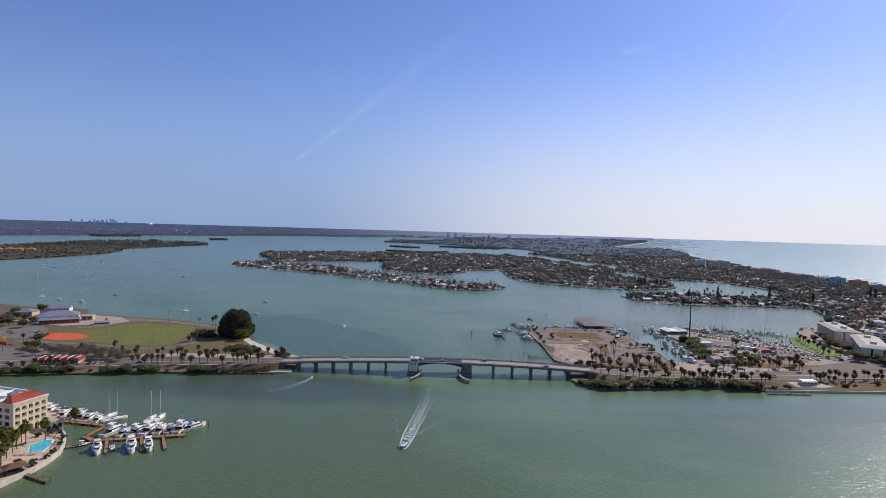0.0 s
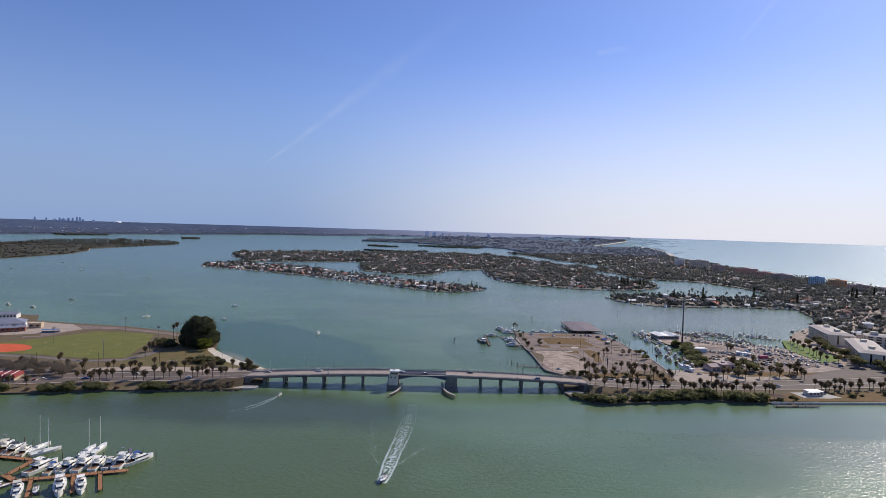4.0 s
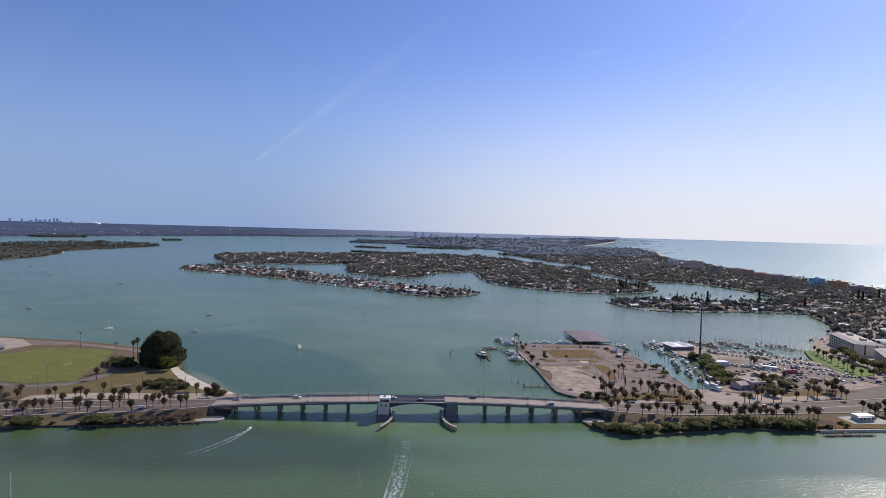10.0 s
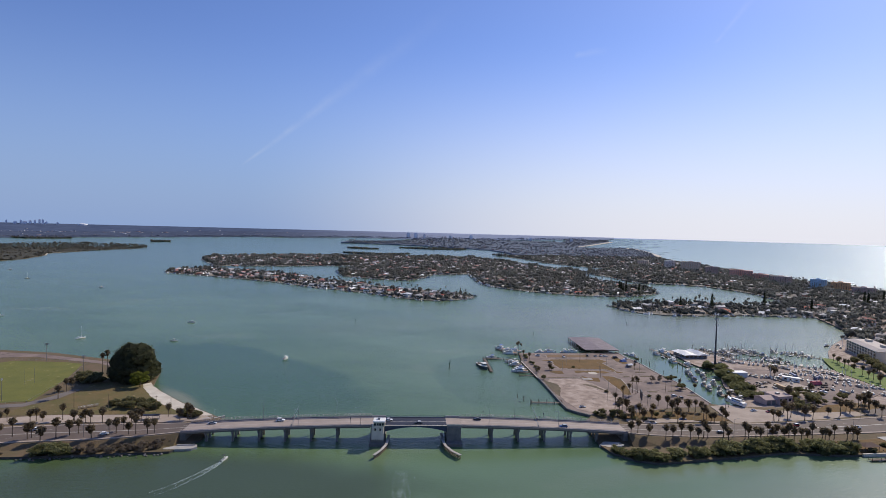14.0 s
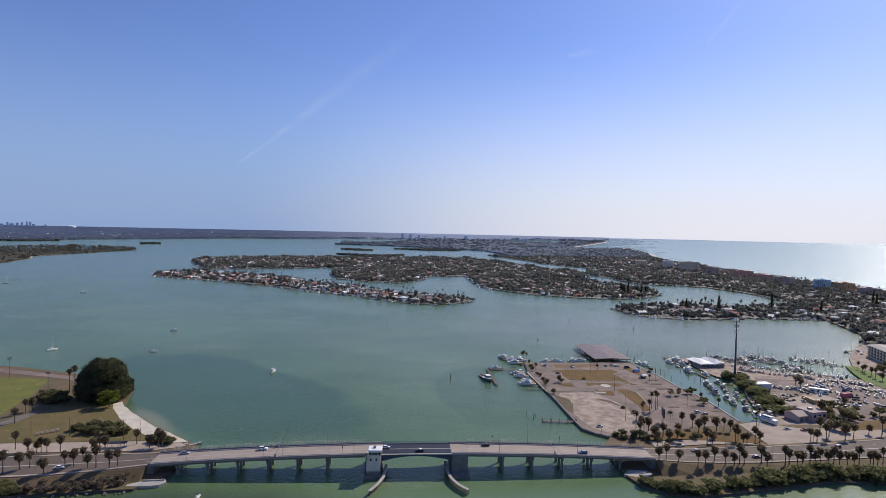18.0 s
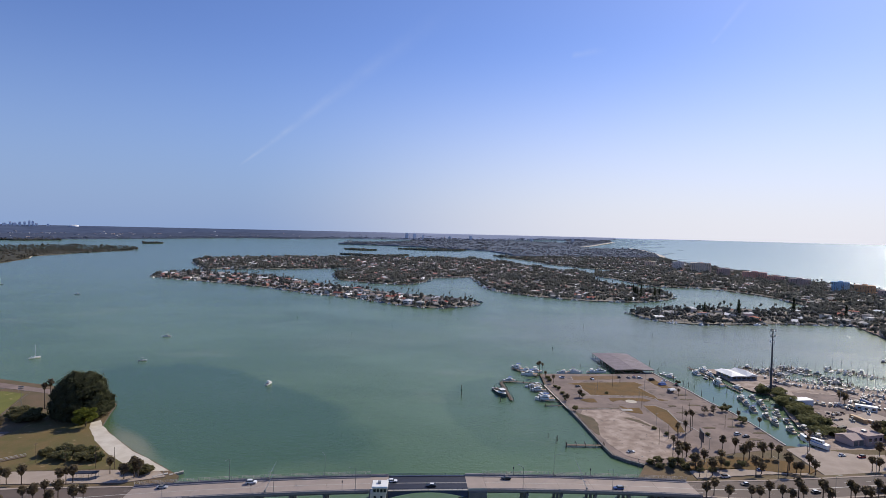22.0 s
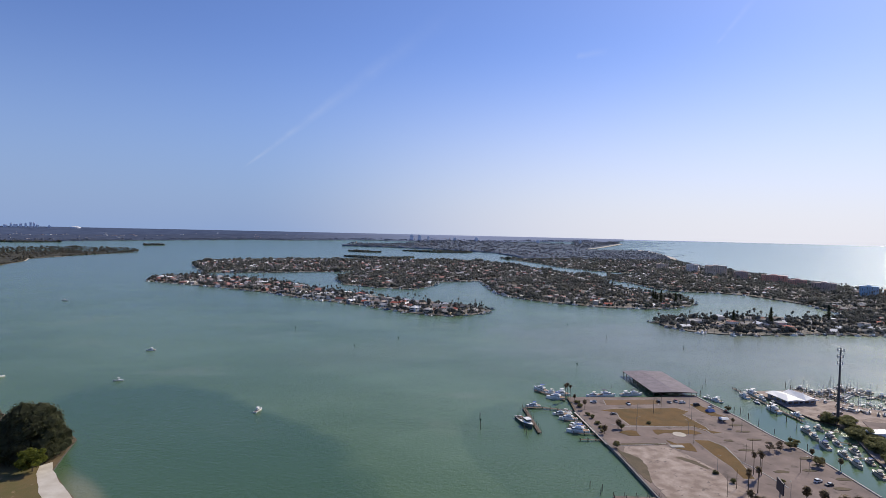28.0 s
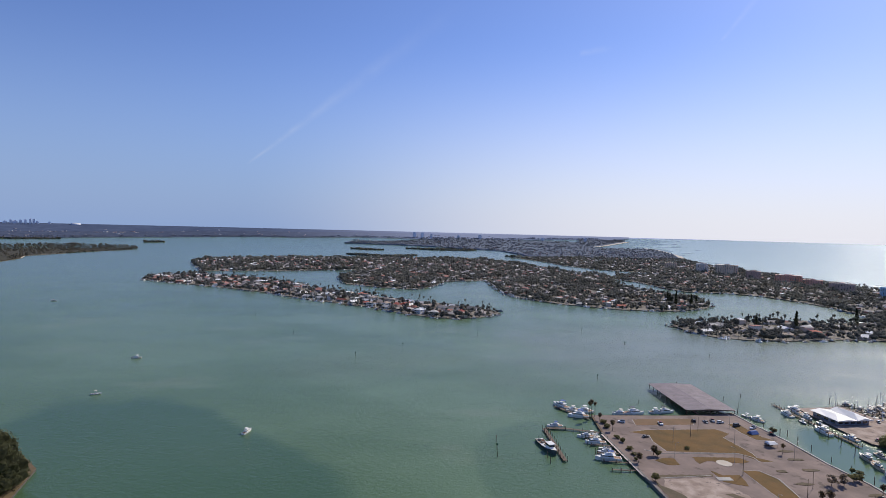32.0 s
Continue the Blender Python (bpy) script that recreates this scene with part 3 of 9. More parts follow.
# the two leaves of the drawbridge, and the piers that they hinge on
for x0, x1 in ((-9.7, 7.95), (8.05, 26.7)):
    st = [(x, NEAR_Y, FAR_Y, deck_z(x)) for x in (x0, (x0 + x1) / 2, x1)]
    leaf = part("bascule_leaf", strip(st, 0.0, 0.06, 0.94, 0.22), M_GRATE, bridge, "dark open steel grating leaf")
    part("centre_line", strip(st, 0.018, 0.485, 0.515, 0.02), M_CONC, leaf)
    part("leaf_sidewalk", strip(st, 0.2, 0.0, 0.065, 0.3), M_CONC, leaf)
    part("leaf_sidewalk", strip(st, 0.2, 0.935, 1.0, 0.3), M_STEEL, leaf)
    root, tip = (x0, x1) if x0 < 0 else (x1, x0)
    for y in (NEAR_Y + 0.5, NEAR_Y + 5, FAR_Y - 5, FAR_Y - 0.5):
        ring = []
        for k in range(7):
            u = k / 6
            x = root + (tip - root) * u
            low = deck_z(x) - 0.9 - 2.6 * (1 - u) ** 2
            ring.append([(x, y - 0.2, low), (x, y + 0.2, low), (x, y + 0.2, deck_z(x) - 0.2), (x, y - 0.2, deck_z(x) - 0.2)])
        if root > tip:
            ring.reverse()
        part("main_girder", Shape().loft(ring), M_STEEL, leaf, "blue-grey steel girder")
    for y in (NEAR_Y + 0.2, FAR_Y - 0.2):
        rail = Shape()
        n = 9
        for k in range(n):
            x = x0 + 0.5 + k * (x1 - x0 - 1) / (n - 1)
            rail.box(x - 0.05, y - 0.05, deck_z(x) + 0.2, x + 0.05, y + 0.05, deck_z(x) + 1.2)
        for h in (0.65, 1.15):
            rail.tube((x0, y, deck_z(x0) + h), (x1, y, deck_z(x1) + h), 0.06)
        part("leaf_railing", rail, M_STEEL, leaf)
for xc in (-14.0, 31.0):
    pier = part("bascule_pier", Shape().box(xc - 4.1, NEAR_Y - 0.8, -3, xc + 4.1, FAR_Y - 0.6, deck_z(xc) - 0.5), M_CONCD, bridge, "massive grey concrete drawbridge pier")
    st = [(x, NEAR_Y, FAR_Y, deck_z(x)) for x in (xc - 4.3, xc + 4.25)]
    part("pier_deck", strip(st, 0, 0, 1, 0.5), M_DECK, pier)
    for y in (NEAR_Y + 0.2, FAR_Y - 0.2):
        part("pier_rail", Shape().box(xc - 4.3, y - 0.15, deck_z(xc), xc + 4.25, y + 0.15, deck_z(xc) + 1.05), M_CONC, pier)
    part("pier_footing", Shape().box(xc - 4.6, NEAR_Y - 6.0, -3, xc + 4.6, FAR_Y + 0.9, 1.6), M_CONCD, pier)
for x in (-127, 137):
    part("abutment", Shape().box(x - 3, NEAR_Y, -1, x + 3, FAR_Y, deck_z(x) - 0.5), M_CONCD, bridge)

# the bridge keeper's house stands on the pier's near side
M_CREAM = mat("cream_stucco", lin(226, 214, 196), lin(208, 196, 178), 4, 0.8)
hut = thing("bridge_keeper_house", -13.6, -13.4, 0, "cream concrete bridge keeper's house on a tapered base", "house")
part("base", Shape().box(-3.6, -2.9, -3, 3.6, 2.6, 3.6), M_CONCD, hut)
part("body", Shape().box(-3.5, -3.0, 3.6, 3.4, 2.4, 11.0), M_CREAM, hut)
for k in range(6):
    part("corbel", Shape().box(-3.3 + k * 1.25, -3.3, 3.2, -2.8 + k * 1.25, -2.9, 4.2), M_CREAM, hut)
cabin = part("control_cabin", Shape().box(-2.4, -3.1, 11.0, 3.8, 2.6, 13.9), M_CREAM, hut)
part("roof", Shape().hexa([(-2.9, -3.6), (4.3, -3.6), (4.3, 3.1), (-2.9, 3.1)], 13.9, [(-2.7, -3.4), (4.1, -3.4), (4.1, 2.9), (-2.7, 2.9)], 14.45), M_WHITE, hut)
part("roof_unit", Shape().box(-0.3, -0.6, 14.45, 1.1, 0.8, 15.3), M_POLE, hut)
for k in range(4):
    part("window", Shape().box(-2.1 + k * 1.48, -3.16, 11.8, -0.95 + k * 1.48, -3.0, 13.2), M_GLASS, cabin)
    part("window", Shape().box(3.74, -2.7 + k * 1.3, 11.8, 3.86, -1.75 + k * 1.3, 13.2), M_GLASS, cabin)
for x in (-1.9, 1.0):
    part("window", Shape().box(x, -3.07, 8.8, x + 1.0, -2.9, 10.1), M_GLASS, hut)


def make_fender(points, label):
    f = thing("pier_fender", points[0][0], points[0][1], 0, label, "fender", "channel fenders")
    loc = [(x - points[0][0], y - points[0][1]) for x, y in points]
    for h in (0.5, 1.3, 2.1):
        for (xa, ya), (xb, yb) in zip(loc, loc[1:]):
            part("waler", Shape().tube((xa, ya, h), (xb, yb, h), 0.28, n=4), M_WOOD, f)
    cap = Shape()
    for (xa, ya), (xb, yb) in zip(loc, loc[1:]):
        d = Vector((xb - xa, yb - ya)).normalized()
        n = Vector((-d.y, d.x)) * 0.75
        cap.hexa([(xa - n.x, ya - n.y), (xb - n.x, yb - n.y), (xb + n.x, yb + n.y), (xa + n.x, ya + n.y)], 2.35,
                 [(xa - n.x, ya - n.y), (xb - n.x, yb - n.y), (xb + n.x, yb + n.y), (xa + n.x, ya + n.y)], 2.6)
        for k in range(3):
            u = k / 3
            part("post", Shape().tube((xa + (xb - xa) * u, ya + (yb - ya) * u, -3), (xa + (xb - xa) * u, ya + (yb - ya) * u, 2.5), 0.22, n=6), M_WOOD, f)
    part("catwalk", cap, M_CONC, f, "bleached plank catwalk")


make_fender([(-7.6, -6), (-7.6, -14), (-8.3, -21), (-10.8, -29), (-14.0, -35.5)], "curved timber fender with a bleached walkway")
make_fender([(24.0, -2), (24.4, -14), (26.0, -22), (29.2, -29), (33.5, -34.5)], "curved timber fender with a bleached walkway")

# causeway roads that run up to the bridge
ROAD_L = [(-127, -14.6, 0.8, 6.0), (-150, -18.5, 3, 4.6), (-172, -21, 4.5, 3.7), (-205, -23, 3.5, 2.9), (-260, -31, -3, 2.2), (-330, -48, -20, 1.9), (-430, -75, -44, 1.8),
          (-700, -140, -108, 1.8), (-1080, -215, -180, 1.8)]
ROAD_R = [(137, -8.9, 6.5, 6.2), (155, -7.5, 11.5, 4.4), (175, -6.5, 14, 3.5), (197, -5, 16.5, 3.0), (250, 1.5, 23, 2.3), (310, 8, 34, 2.1), (380, 20, 48, 2.0), (470, 36, 70, 2.0),
          (700, 80, 116, 2.0), (1150, 170, 206, 2.0)]


def bank(stations, reach_near, reach_far):
    rings = [[(x, y0 - reach_near, 0.9), (x, y1 + reach_far, 0.9), (x, y1 + 1.2, z - 0.3), (x, y0 - 1.2, z - 0.3)] for x, y0, y1, z in stations]
    if stations[0][0] > stations[-1][0]:
        rings.reverse()
    return Shape().loft(rings)


for side, st in (("east", ROAD_L), ("west", ROAD_R)):
    setting("road_bank_" + side, bank(st, 9, 9), M_EARTH, "earth bank under the causeway road", "bank")
    setting("road_" + side, strip(st, 0, 0.07, 0.93, 0.5), M_ROAD, "grey asphalt causeway road with four lanes", "road")
    for a, b in ((0.0, 0.065), (0.94, 1.0)):
        setting("sidewalk_" + side, strip(st, 0.14, a, b, 0.5), M_SANDROAD, "pale concrete sidewalk along the road", "pavement")
    setting("median_line_" + side, strip(st, 0.02, 0.488, 0.512, 0.05), M_LINE, "pale line between the carriageways", "marking")
    for u in (0.29, 0.71):
        dash = Shape()
        for (x0, a0, b0, z0), (x1, a1, b1, z1) in zip(st[:5], st[1:6]):
            n = int(abs(x1 - x0) / 12)
            for k in range(n):
                p, q = k / n, k / n + 3 / abs(x1 - x0)
                pts = []
                for t in (p, q):
                    x, z = x0 + (x1 - x0) * t, z0 + (z1 - z0) * t
                    y = a0 + (a1 - a0) * t + u * ((b0 - a0) + ((b1 - b0) - (a1 - a0)) * t)
                    pts.append((x, y, z))
                lo, hi = sorted(pts)
                dash.loft([[(p[0], p[1] - 0.1, p[2] - 0.02), (p[0], p[1] + 0.1, p[2] - 0.02), (p[0], p[1] + 0.1, p[2] + 0.015), (p[0], p[1] - 0.1, p[2] + 0.015)] for p in (lo, hi)])
        setting("lane_dashes_" + side, dash, M_LINE, "white dashes between the lanes", "marking")

# ---- paved and planted ground ----
LAID = []


def ragged(plan, step=2.2, by=0.9):
    """The same outline with an uneven edge."""
    out = []
    for (xa, ya), (xb, yb) in zip(plan, plan[1:] + plan[:1]):
        n = max(1, int(math.hypot(xb - xa, yb - ya) / step))
        for k in range(n):
            x, y = xa + (xb - xa) * k / n, ya + (yb - ya) * k / n
            out.append((x + by * noise.noise((x * 0.6, y * 0.6, 1.3)), y + by * noise.noise((x * 0.6, y * 0.6, 7.9))))
    return out


def patch(name, plan, lift, material, label, category="ground"):
    LAID.append(name)
    if name in ("scrub_strip", "planted_bed", "dirt_patch", "lot_verge", "side_street", "beach", "park_grass"):
        plan = ragged(plan, 5.0, 0.8) if name == "beach" else ragged(plan)
    lift += 0.005 * len(LAID)
    if name in ("lot_grass", "lot_island"):
        cx, cy = sum(q[0] for q in plan) / len(plan), sum(q[1] for q in plan) / len(plan)
        out = [(x + 0.4 * (x - cx) / math.hypot(x - cx, y - cy), y + 0.4 * (y - cy) / math.hypot(x - cx, y - cy)) for x, y in plan]
        setting("kerb", Shape().prism(out, 0.6, 1.18 + lift), M_CONC, "pale concrete kerb round a planted island", "kerb")
    return setting(name, Shape().prism(plan, 0.6, 1.2 + lift), material, label, category)


patch("sand_verge", [(-140, 14), (-165, 13), (-200, 12), (-262, 4), (-262, 15), (-227, 24), (-190, 26), (-150, 28), (-128, 27), (-122, 21)], 0.3, M_SANDROAD, "sandy verge beside the causeway road")
patch("park_grass", [(-140, 29), (-150, 38), (-164, 51), (-184, 70), (-200, 90), (-206, 106), (-212, 128), (-236, 138), (-243, 112), (-238, 82), (-240, 60), (-252, 40), (-262, 22), (-227, 26), (-190, 28), (-150, 30)], 0.03, M_PARKGRASS, "dry brown and olive park grass", "grass")
patch("beach", [(-124, 28), (-136, 38.5), (-154, 52.5), (-176, 73.5), (-193, 91.5), (-199, 101), (-203, 96), (-198, 87), (-184, 68), (-165, 48), (-151, 36), (-137, 27)], 0.06, M_SAND, "narrow strip of white sand beach", "beach")
patch("ballfield_grass", [(-379, 122), (-348, 162), (-300, 160), (-284, 155), (-268, 109), (-256, 52), (-286, 44), (-334, 54), (-376, 56), (-410, 62), (-409, 89)], 0.08, M_GRASS, "mown green ballfield grass", "grass")
patch("infield", [(-382 + 26 * math.cos(a * math.pi / 10) * 0.95 - 5 * math.sin(a * math.pi / 10), 76 + 17 * math.sin(a * math.pi / 10)) for a in range(20)], 0.12, M_CLAY, "bare orange clay baseball infield", "infield")
patch("field_path", [(-420, 178), (-399, 196), (-337, 188), (-267, 164), (-232, 146), (-236, 138), (-270, 157), (-340, 178), (-372, 172), (-384, 128), (-400, 120), (-404, 126), (-390, 132)], 0.05, M_LOT, "pale footpath round the ballfield", "path")
patch("field_path", [(-410, 44), (-334, 44), (-286, 34), (-254, 40), (-242, 60), (-240, 80), (-246, 80), (-250, 62), (-258, 47), (-286, 40), (-334, 50), (-410, 54)], 0.05, M_ASPHALT, "grey path along the ballfield fence", "path")
patch("school_parking", [(-395, 66), (-420, 60), (-500, 60), (-500, 112), (-442, 124), (-425, 110)], 0.06, M_ASPHALT, "grey asphalt parking lot", "parking")
patch("school_yard", [(-425, 130), (-384, 150), (-372, 172), (-400, 198), (-452, 208), (-474, 200), (-500, 150)], 0.05, M_SANDROAD, "pale concrete yard beside the school", "yard")
patch("restaurant_parking", [(-262, -22), (-262, -32), (-300, -48), (-360, -58), (-420, -76), (-420, -40), (-420, 20), (-360, 24), (-300, 14), (-275, -2)], 0.05, M_ASPHALT, "grey asphalt parking lot", "parking")
patch("vacant_lot", [(116, 62), (115, 110), (112, 150), (111, 194), (114, 228), (181, 230), (219, 236), (221, 213), (225, 184), (225, 162), (227, 142), (230, 125), (230, 102), (229, 86), (228, 66), (222, 60), (190, 54), (150, 40), (131, 38), (124, 43), (117, 51)], 0.05, M_LOT, "worn pinkish-grey paving of an empty lot", "lot")
patch("lot_grass", [(129, 197), (142, 201), (190, 204), (195, 196), (187, 189), (191, 164), (190, 158), (197, 153), (190, 152), (182, 164), (140, 166), (138, 181), (140, 192)], 0.1, M_DRYGRASS, "dry olive grass island in the lot", "grass")
patch("lot_grass", [(171, 141), (180, 140), (184.5, 131), (182.5, 113), (179, 96), (176.5, 86), (170.5, 86), (172, 101), (171, 116)], 0.1, M_DRYGRASS, "dry grass strip between the lots", "grass")
patch("lot_grass", [(204, 214), (211, 216), (214, 191), (218, 185), (207, 186), (204, 198)], 0.1, M_DRYGRASS, "dry grass strip beside the sea wall", "grass")
patch("lot_grass", [(140, 221), (172, 224), (186, 224), (179, 212), (138, 209)], 0.1, M_RUST, "rusty brown dry strip beside the sea wall", "grass")
patch("planted_bed", [(151, 158), (179, 158), (182, 152), (177, 150), (158, 153), (151, 149)], 0.12, M_DRYGRASS, "narrow dry bed between parking bays", "grass")
patch("planted_bed", [(153, 140), (157, 134), (166, 135), (164, 122), (158, 124), (153, 127)], 0.12, M_DRYGRASS, "ragged dry grass bed in the paving", "grass")
patch("planted_bed", [(127, 153), (133, 156), (140, 156), (139, 147), (132, 147)], 0.12, M_DRYGRASS, "ragged dry grass bed in the paving", "grass")
patch("planted_bed", [(121, 134), (152, 135), (150, 133), (120, 131)], 0.12, M_SCRUB, "weedy seam across the paving", "weeds")
patch("concrete_slab", [(166 + 4.2 * math.cos(q * math.pi / 8), 150 + 4.2 * math.sin(q * math.pi / 8)) for q in range(16)], 0.12, M_SAND, "round bleached concrete slab in the lot", "slab")
patch("concrete_slab", [(155 - 4, 130 - 2), (155 + 4, 130 - 2), (155 + 4, 130 + 2), (155 - 4, 130 + 2)], 0.2, M_CONC, "small concrete slab in the grass", "slab")
patch("dirt_patch", [(117, 118), (122, 129), (148, 131), (157, 112), (162, 94), (160, 82), (168, 70), (160, 58), (147, 46), (132, 42), (124, 48), (119, 66), (119, 93)], 0.09, M_DIRT, "bare sandy dirt on the empty lot", "ground")
patch("scrub_strip", [(115.5, 129), (117, 122), (123, 114.6), (124.5, 108), (124, 101), (121.5, 90), (118, 80), (116.5, 87), (115.5, 108)], 0.12, M_SCRUB, "brown scrubby weeds along the sea wall", "weeds")
patch("scrub_strip", [(146, 113), (150, 114), (156, 108), (159, 97), (157, 98), (152, 105)], 0.12, M_SCRUB, "dark weedy hollow in the dirt", "weeds")
for x, y in [(197, 95), (215, 97), (225, 104), (224, 113), (226, 86), (216, 75), (212, 156), (193, 140), (195, 125), (211, 142), (214, 168)]:
    r = 3.2 + 2.2 * abs(math.sin(x * 1.7 + y))
    patch("planted_bed", [(x + r * math.cos(q * math.pi / 6) * (1 + 0.15 * math.sin(q * 2.4 + x)), y + 1.7 * math.sin(q * math.pi / 6)) for q in range(12)], 0.12, M_SCRUB, "small mulched bed with weeds in the paving", "bed")


def kerb_line(line, width, label):
    k = Shape()
    for (xa, ya), (xb, yb) in zip(line, line[1:]):
        n = Vector((ya - yb, xb - xa)).normalized() * width / 2
        a = [(xa - n.x, ya - n.y), (xb - n.x, yb - n.y), (xb + n.x, yb + n.y), (xa + n.x, ya + n.y)]
        k.hexa(a, 1.2, a, 1.47)
    return setting("kerb", k, M_CONC, label, "kerb")


kerb_line([(127, 168), (135, 163), (182, 164), (188, 158), (188, 152)], 0.55, "pale curved concrete kerb in the lot")
kerb_line([(117, 130), (135, 132), (150, 134)], 0.4, "pale concrete kerb across the lot")
kerb_line([(180, 141), (185, 130), (182, 108), (185, 98), (188, 76)], 0.5, "pale concrete kerb beside the grass strip")
patch("lot_verge", [(176, 33), (214, 26), (222, 30), (220, 40), (200, 47), (180, 48), (150, 38), (150, 30)], 0.12, M_DRYGRASS, "dry grass verge planted with palms", "grass")
patch("side_street", [(214, 27), (176, 24), (150, 20), (150, 29), (180, 32), (214, 24)], 0.2, M_SANDROAD, "pale sandy side street", "road")
patch("ramp_apron", [(222, 22), (225, 60), (240, 64), (262, 52), (300, 52), (330, 60), (330, 44), (270, 28), (250, 22)], 0.1, M_SANDROAD, "pale concrete apron before the boat yard", "pavement")
patch("cross_street", [(330, 40), (380, 52), (470, 74), (470, 90), (420, 100), (404, 112), (396, 108), (410, 88), (380, 74), (340, 62)], 0.1, M_ROAD, "grey side street to the apartments", "road")
patch("grass_triangle", [(292, 48), (330, 52), (372, 66), (350, 72), (318, 66)], 0.14, M_DRYGRASS, "dry grass triangle at the junction", "grass")
patch("apartment_lawn", [(404, 110), (432, 124), (442, 150), (440, 197), (446, 224), (436, 226), (420, 196), (408, 170)], 0.12, M_LAWN, "bright green lawn beside the apartments", "lawn")
patch("yard_road", [(290, 100), (300, 150), (312, 178), (350, 170), (400, 130), (404, 108), (340, 66), (300, 62)], 0.06, M_LOT, "dusty grey boat yard paving", "yard")
patch("shore_lawn", [(268, -23), (371, -15), (470, -6), (470, 28), (380, 12), (310, 0), (268, -6)], 0.06, M_DRYGRASS, "dry grass along the shore", "grass")
wall_cap = [(110, 195), (114, 110), (115, 64), (116, 50), (123, 42), (129, 37)]
for (xa, ya), (xb, yb) in zip(wall_cap, wall_cap[1:]):
    setting("sea_wall", Shape().hexa([(xa - 0.5, ya), (xb - 0.5, yb - 0.5), (xb + 0.5, yb + 0.5), (xa + 0.5, ya)], -3, [(xa - 0.5, ya), (xb - 0.5, yb - 0.5), (xb + 0.5, yb + 0.5), (xa + 0.5, ya)], 1.6), M_CONCD, "concrete sea wall along the lot", "wall")
wall_line = [(229, 66), (231, 102), (231, 125), (227, 150), (226, 184), (222, 213), (220, 238)]
for (xa, ya), (xb, yb) in zip(wall_line, wall_line[1:]):
    foot = [(xa - 0.5, ya), (xa + 0.5, ya), (xb + 0.5, yb), (xb - 0.5, yb)]
    setting("sea_wall", Shape().hexa(foot, -3, foot, 1.6), M_CONC, "concrete sea wall along the lot", "wall")
setting("sea_wall", Shape().hexa([(270, -26.4), (371, -18), (371, -17), (270, -25.4)], -3, [(270, -26.4), (371, -18), (371, -17), (270, -25.4)], 1.8), M_PALEWALL, "pale concrete sea wall along the shore", "wall")
setting("sea_wall", Shape().hexa([(371, -18), (471, -9), (471, -8), (371, -17)], -3, [(371, -18), (471, -9), (471, -8), (371, -17)], 1.8), M_PALEWALL, "pale concrete sea wall along the shore", "wall")

# ---- kinds of plants ----
def leaf_cards(shape, rng, centre, radius, count, size):
    """Small leaf sprays over a rounded clump."""
    for _ in range(count):
        d = Vector((rng.gauss(0, 1), rng.gauss(0, 1), rng.gauss(0, 1) * 0.9 + 0.15)).normalized()
        p = Vector(centre) + Vector((d.x * radius[0], d.y * radius[1], d.z * radius[2])) * rng.uniform(0.72, 1.08)
        u = (d.orthogonal() + Vector((rng.uniform(-1, 1), rng.uniform(-1, 1), rng.uniform(-1, 1))) * 0.6).normalized()
        w = (u.cross(d) + d * rng.uniform(-0.5, 0.5)).normalized()
        s = size * rng.uniform(0.6, 1.25)
        shape.quad(p - u * s - w * s * 0.6, p + u * s * 0.9 - w * s * 0.7, p + u * s + w * s * 0.7, p - u * s * 0.8 + w * s * 0.6)


def crown_shape(rng, rx, ry, z0, z1, clumps, cards, size, dome=False, core=0.62):
    """An uneven crown between two heights: clumps of leaf sprays with gaps."""
    s = Shape()
    zc, rz = (z0 + z1) / 2, (z1 - z0) / 2
    for _ in range(clumps):
        d = Vector((rng.gauss(0, 1), rng.gauss(0, 1), rng.gauss(0, 1))).normalized() * rng.uniform(0.35, 0.86)
        c = (d.x * rx, d.y * ry, zc + d.z * rz)
        if dome:
            az, u = rng.uniform(0, 2 * math.pi), rng.random() ** 0.8
            q = 0.84 * math.sqrt(max(0.0, 1 - (u * 0.96) ** 2.4)) * rng.uniform(0.75, 1.0)
            c = (q * rx * math.cos(az), q * ry * math.sin(az), z0 + (z1 - z0) * u * 0.86 + 1.5)
        r = rng.uniform(0.24, 0.38)
        rad = (max(rx * r, 0.5), max(ry * r, 0.5), max(rz * r * 1.05, 0.45))
        s.blob(c, tuple(v * (0.8 if dome else core) for v in rad), rng, 0.3, 1)
        leaf_cards(s, rng, c, rad, cards if dome else int(cards * 2.8), size * (0.85 if dome else 0.58))
    return s


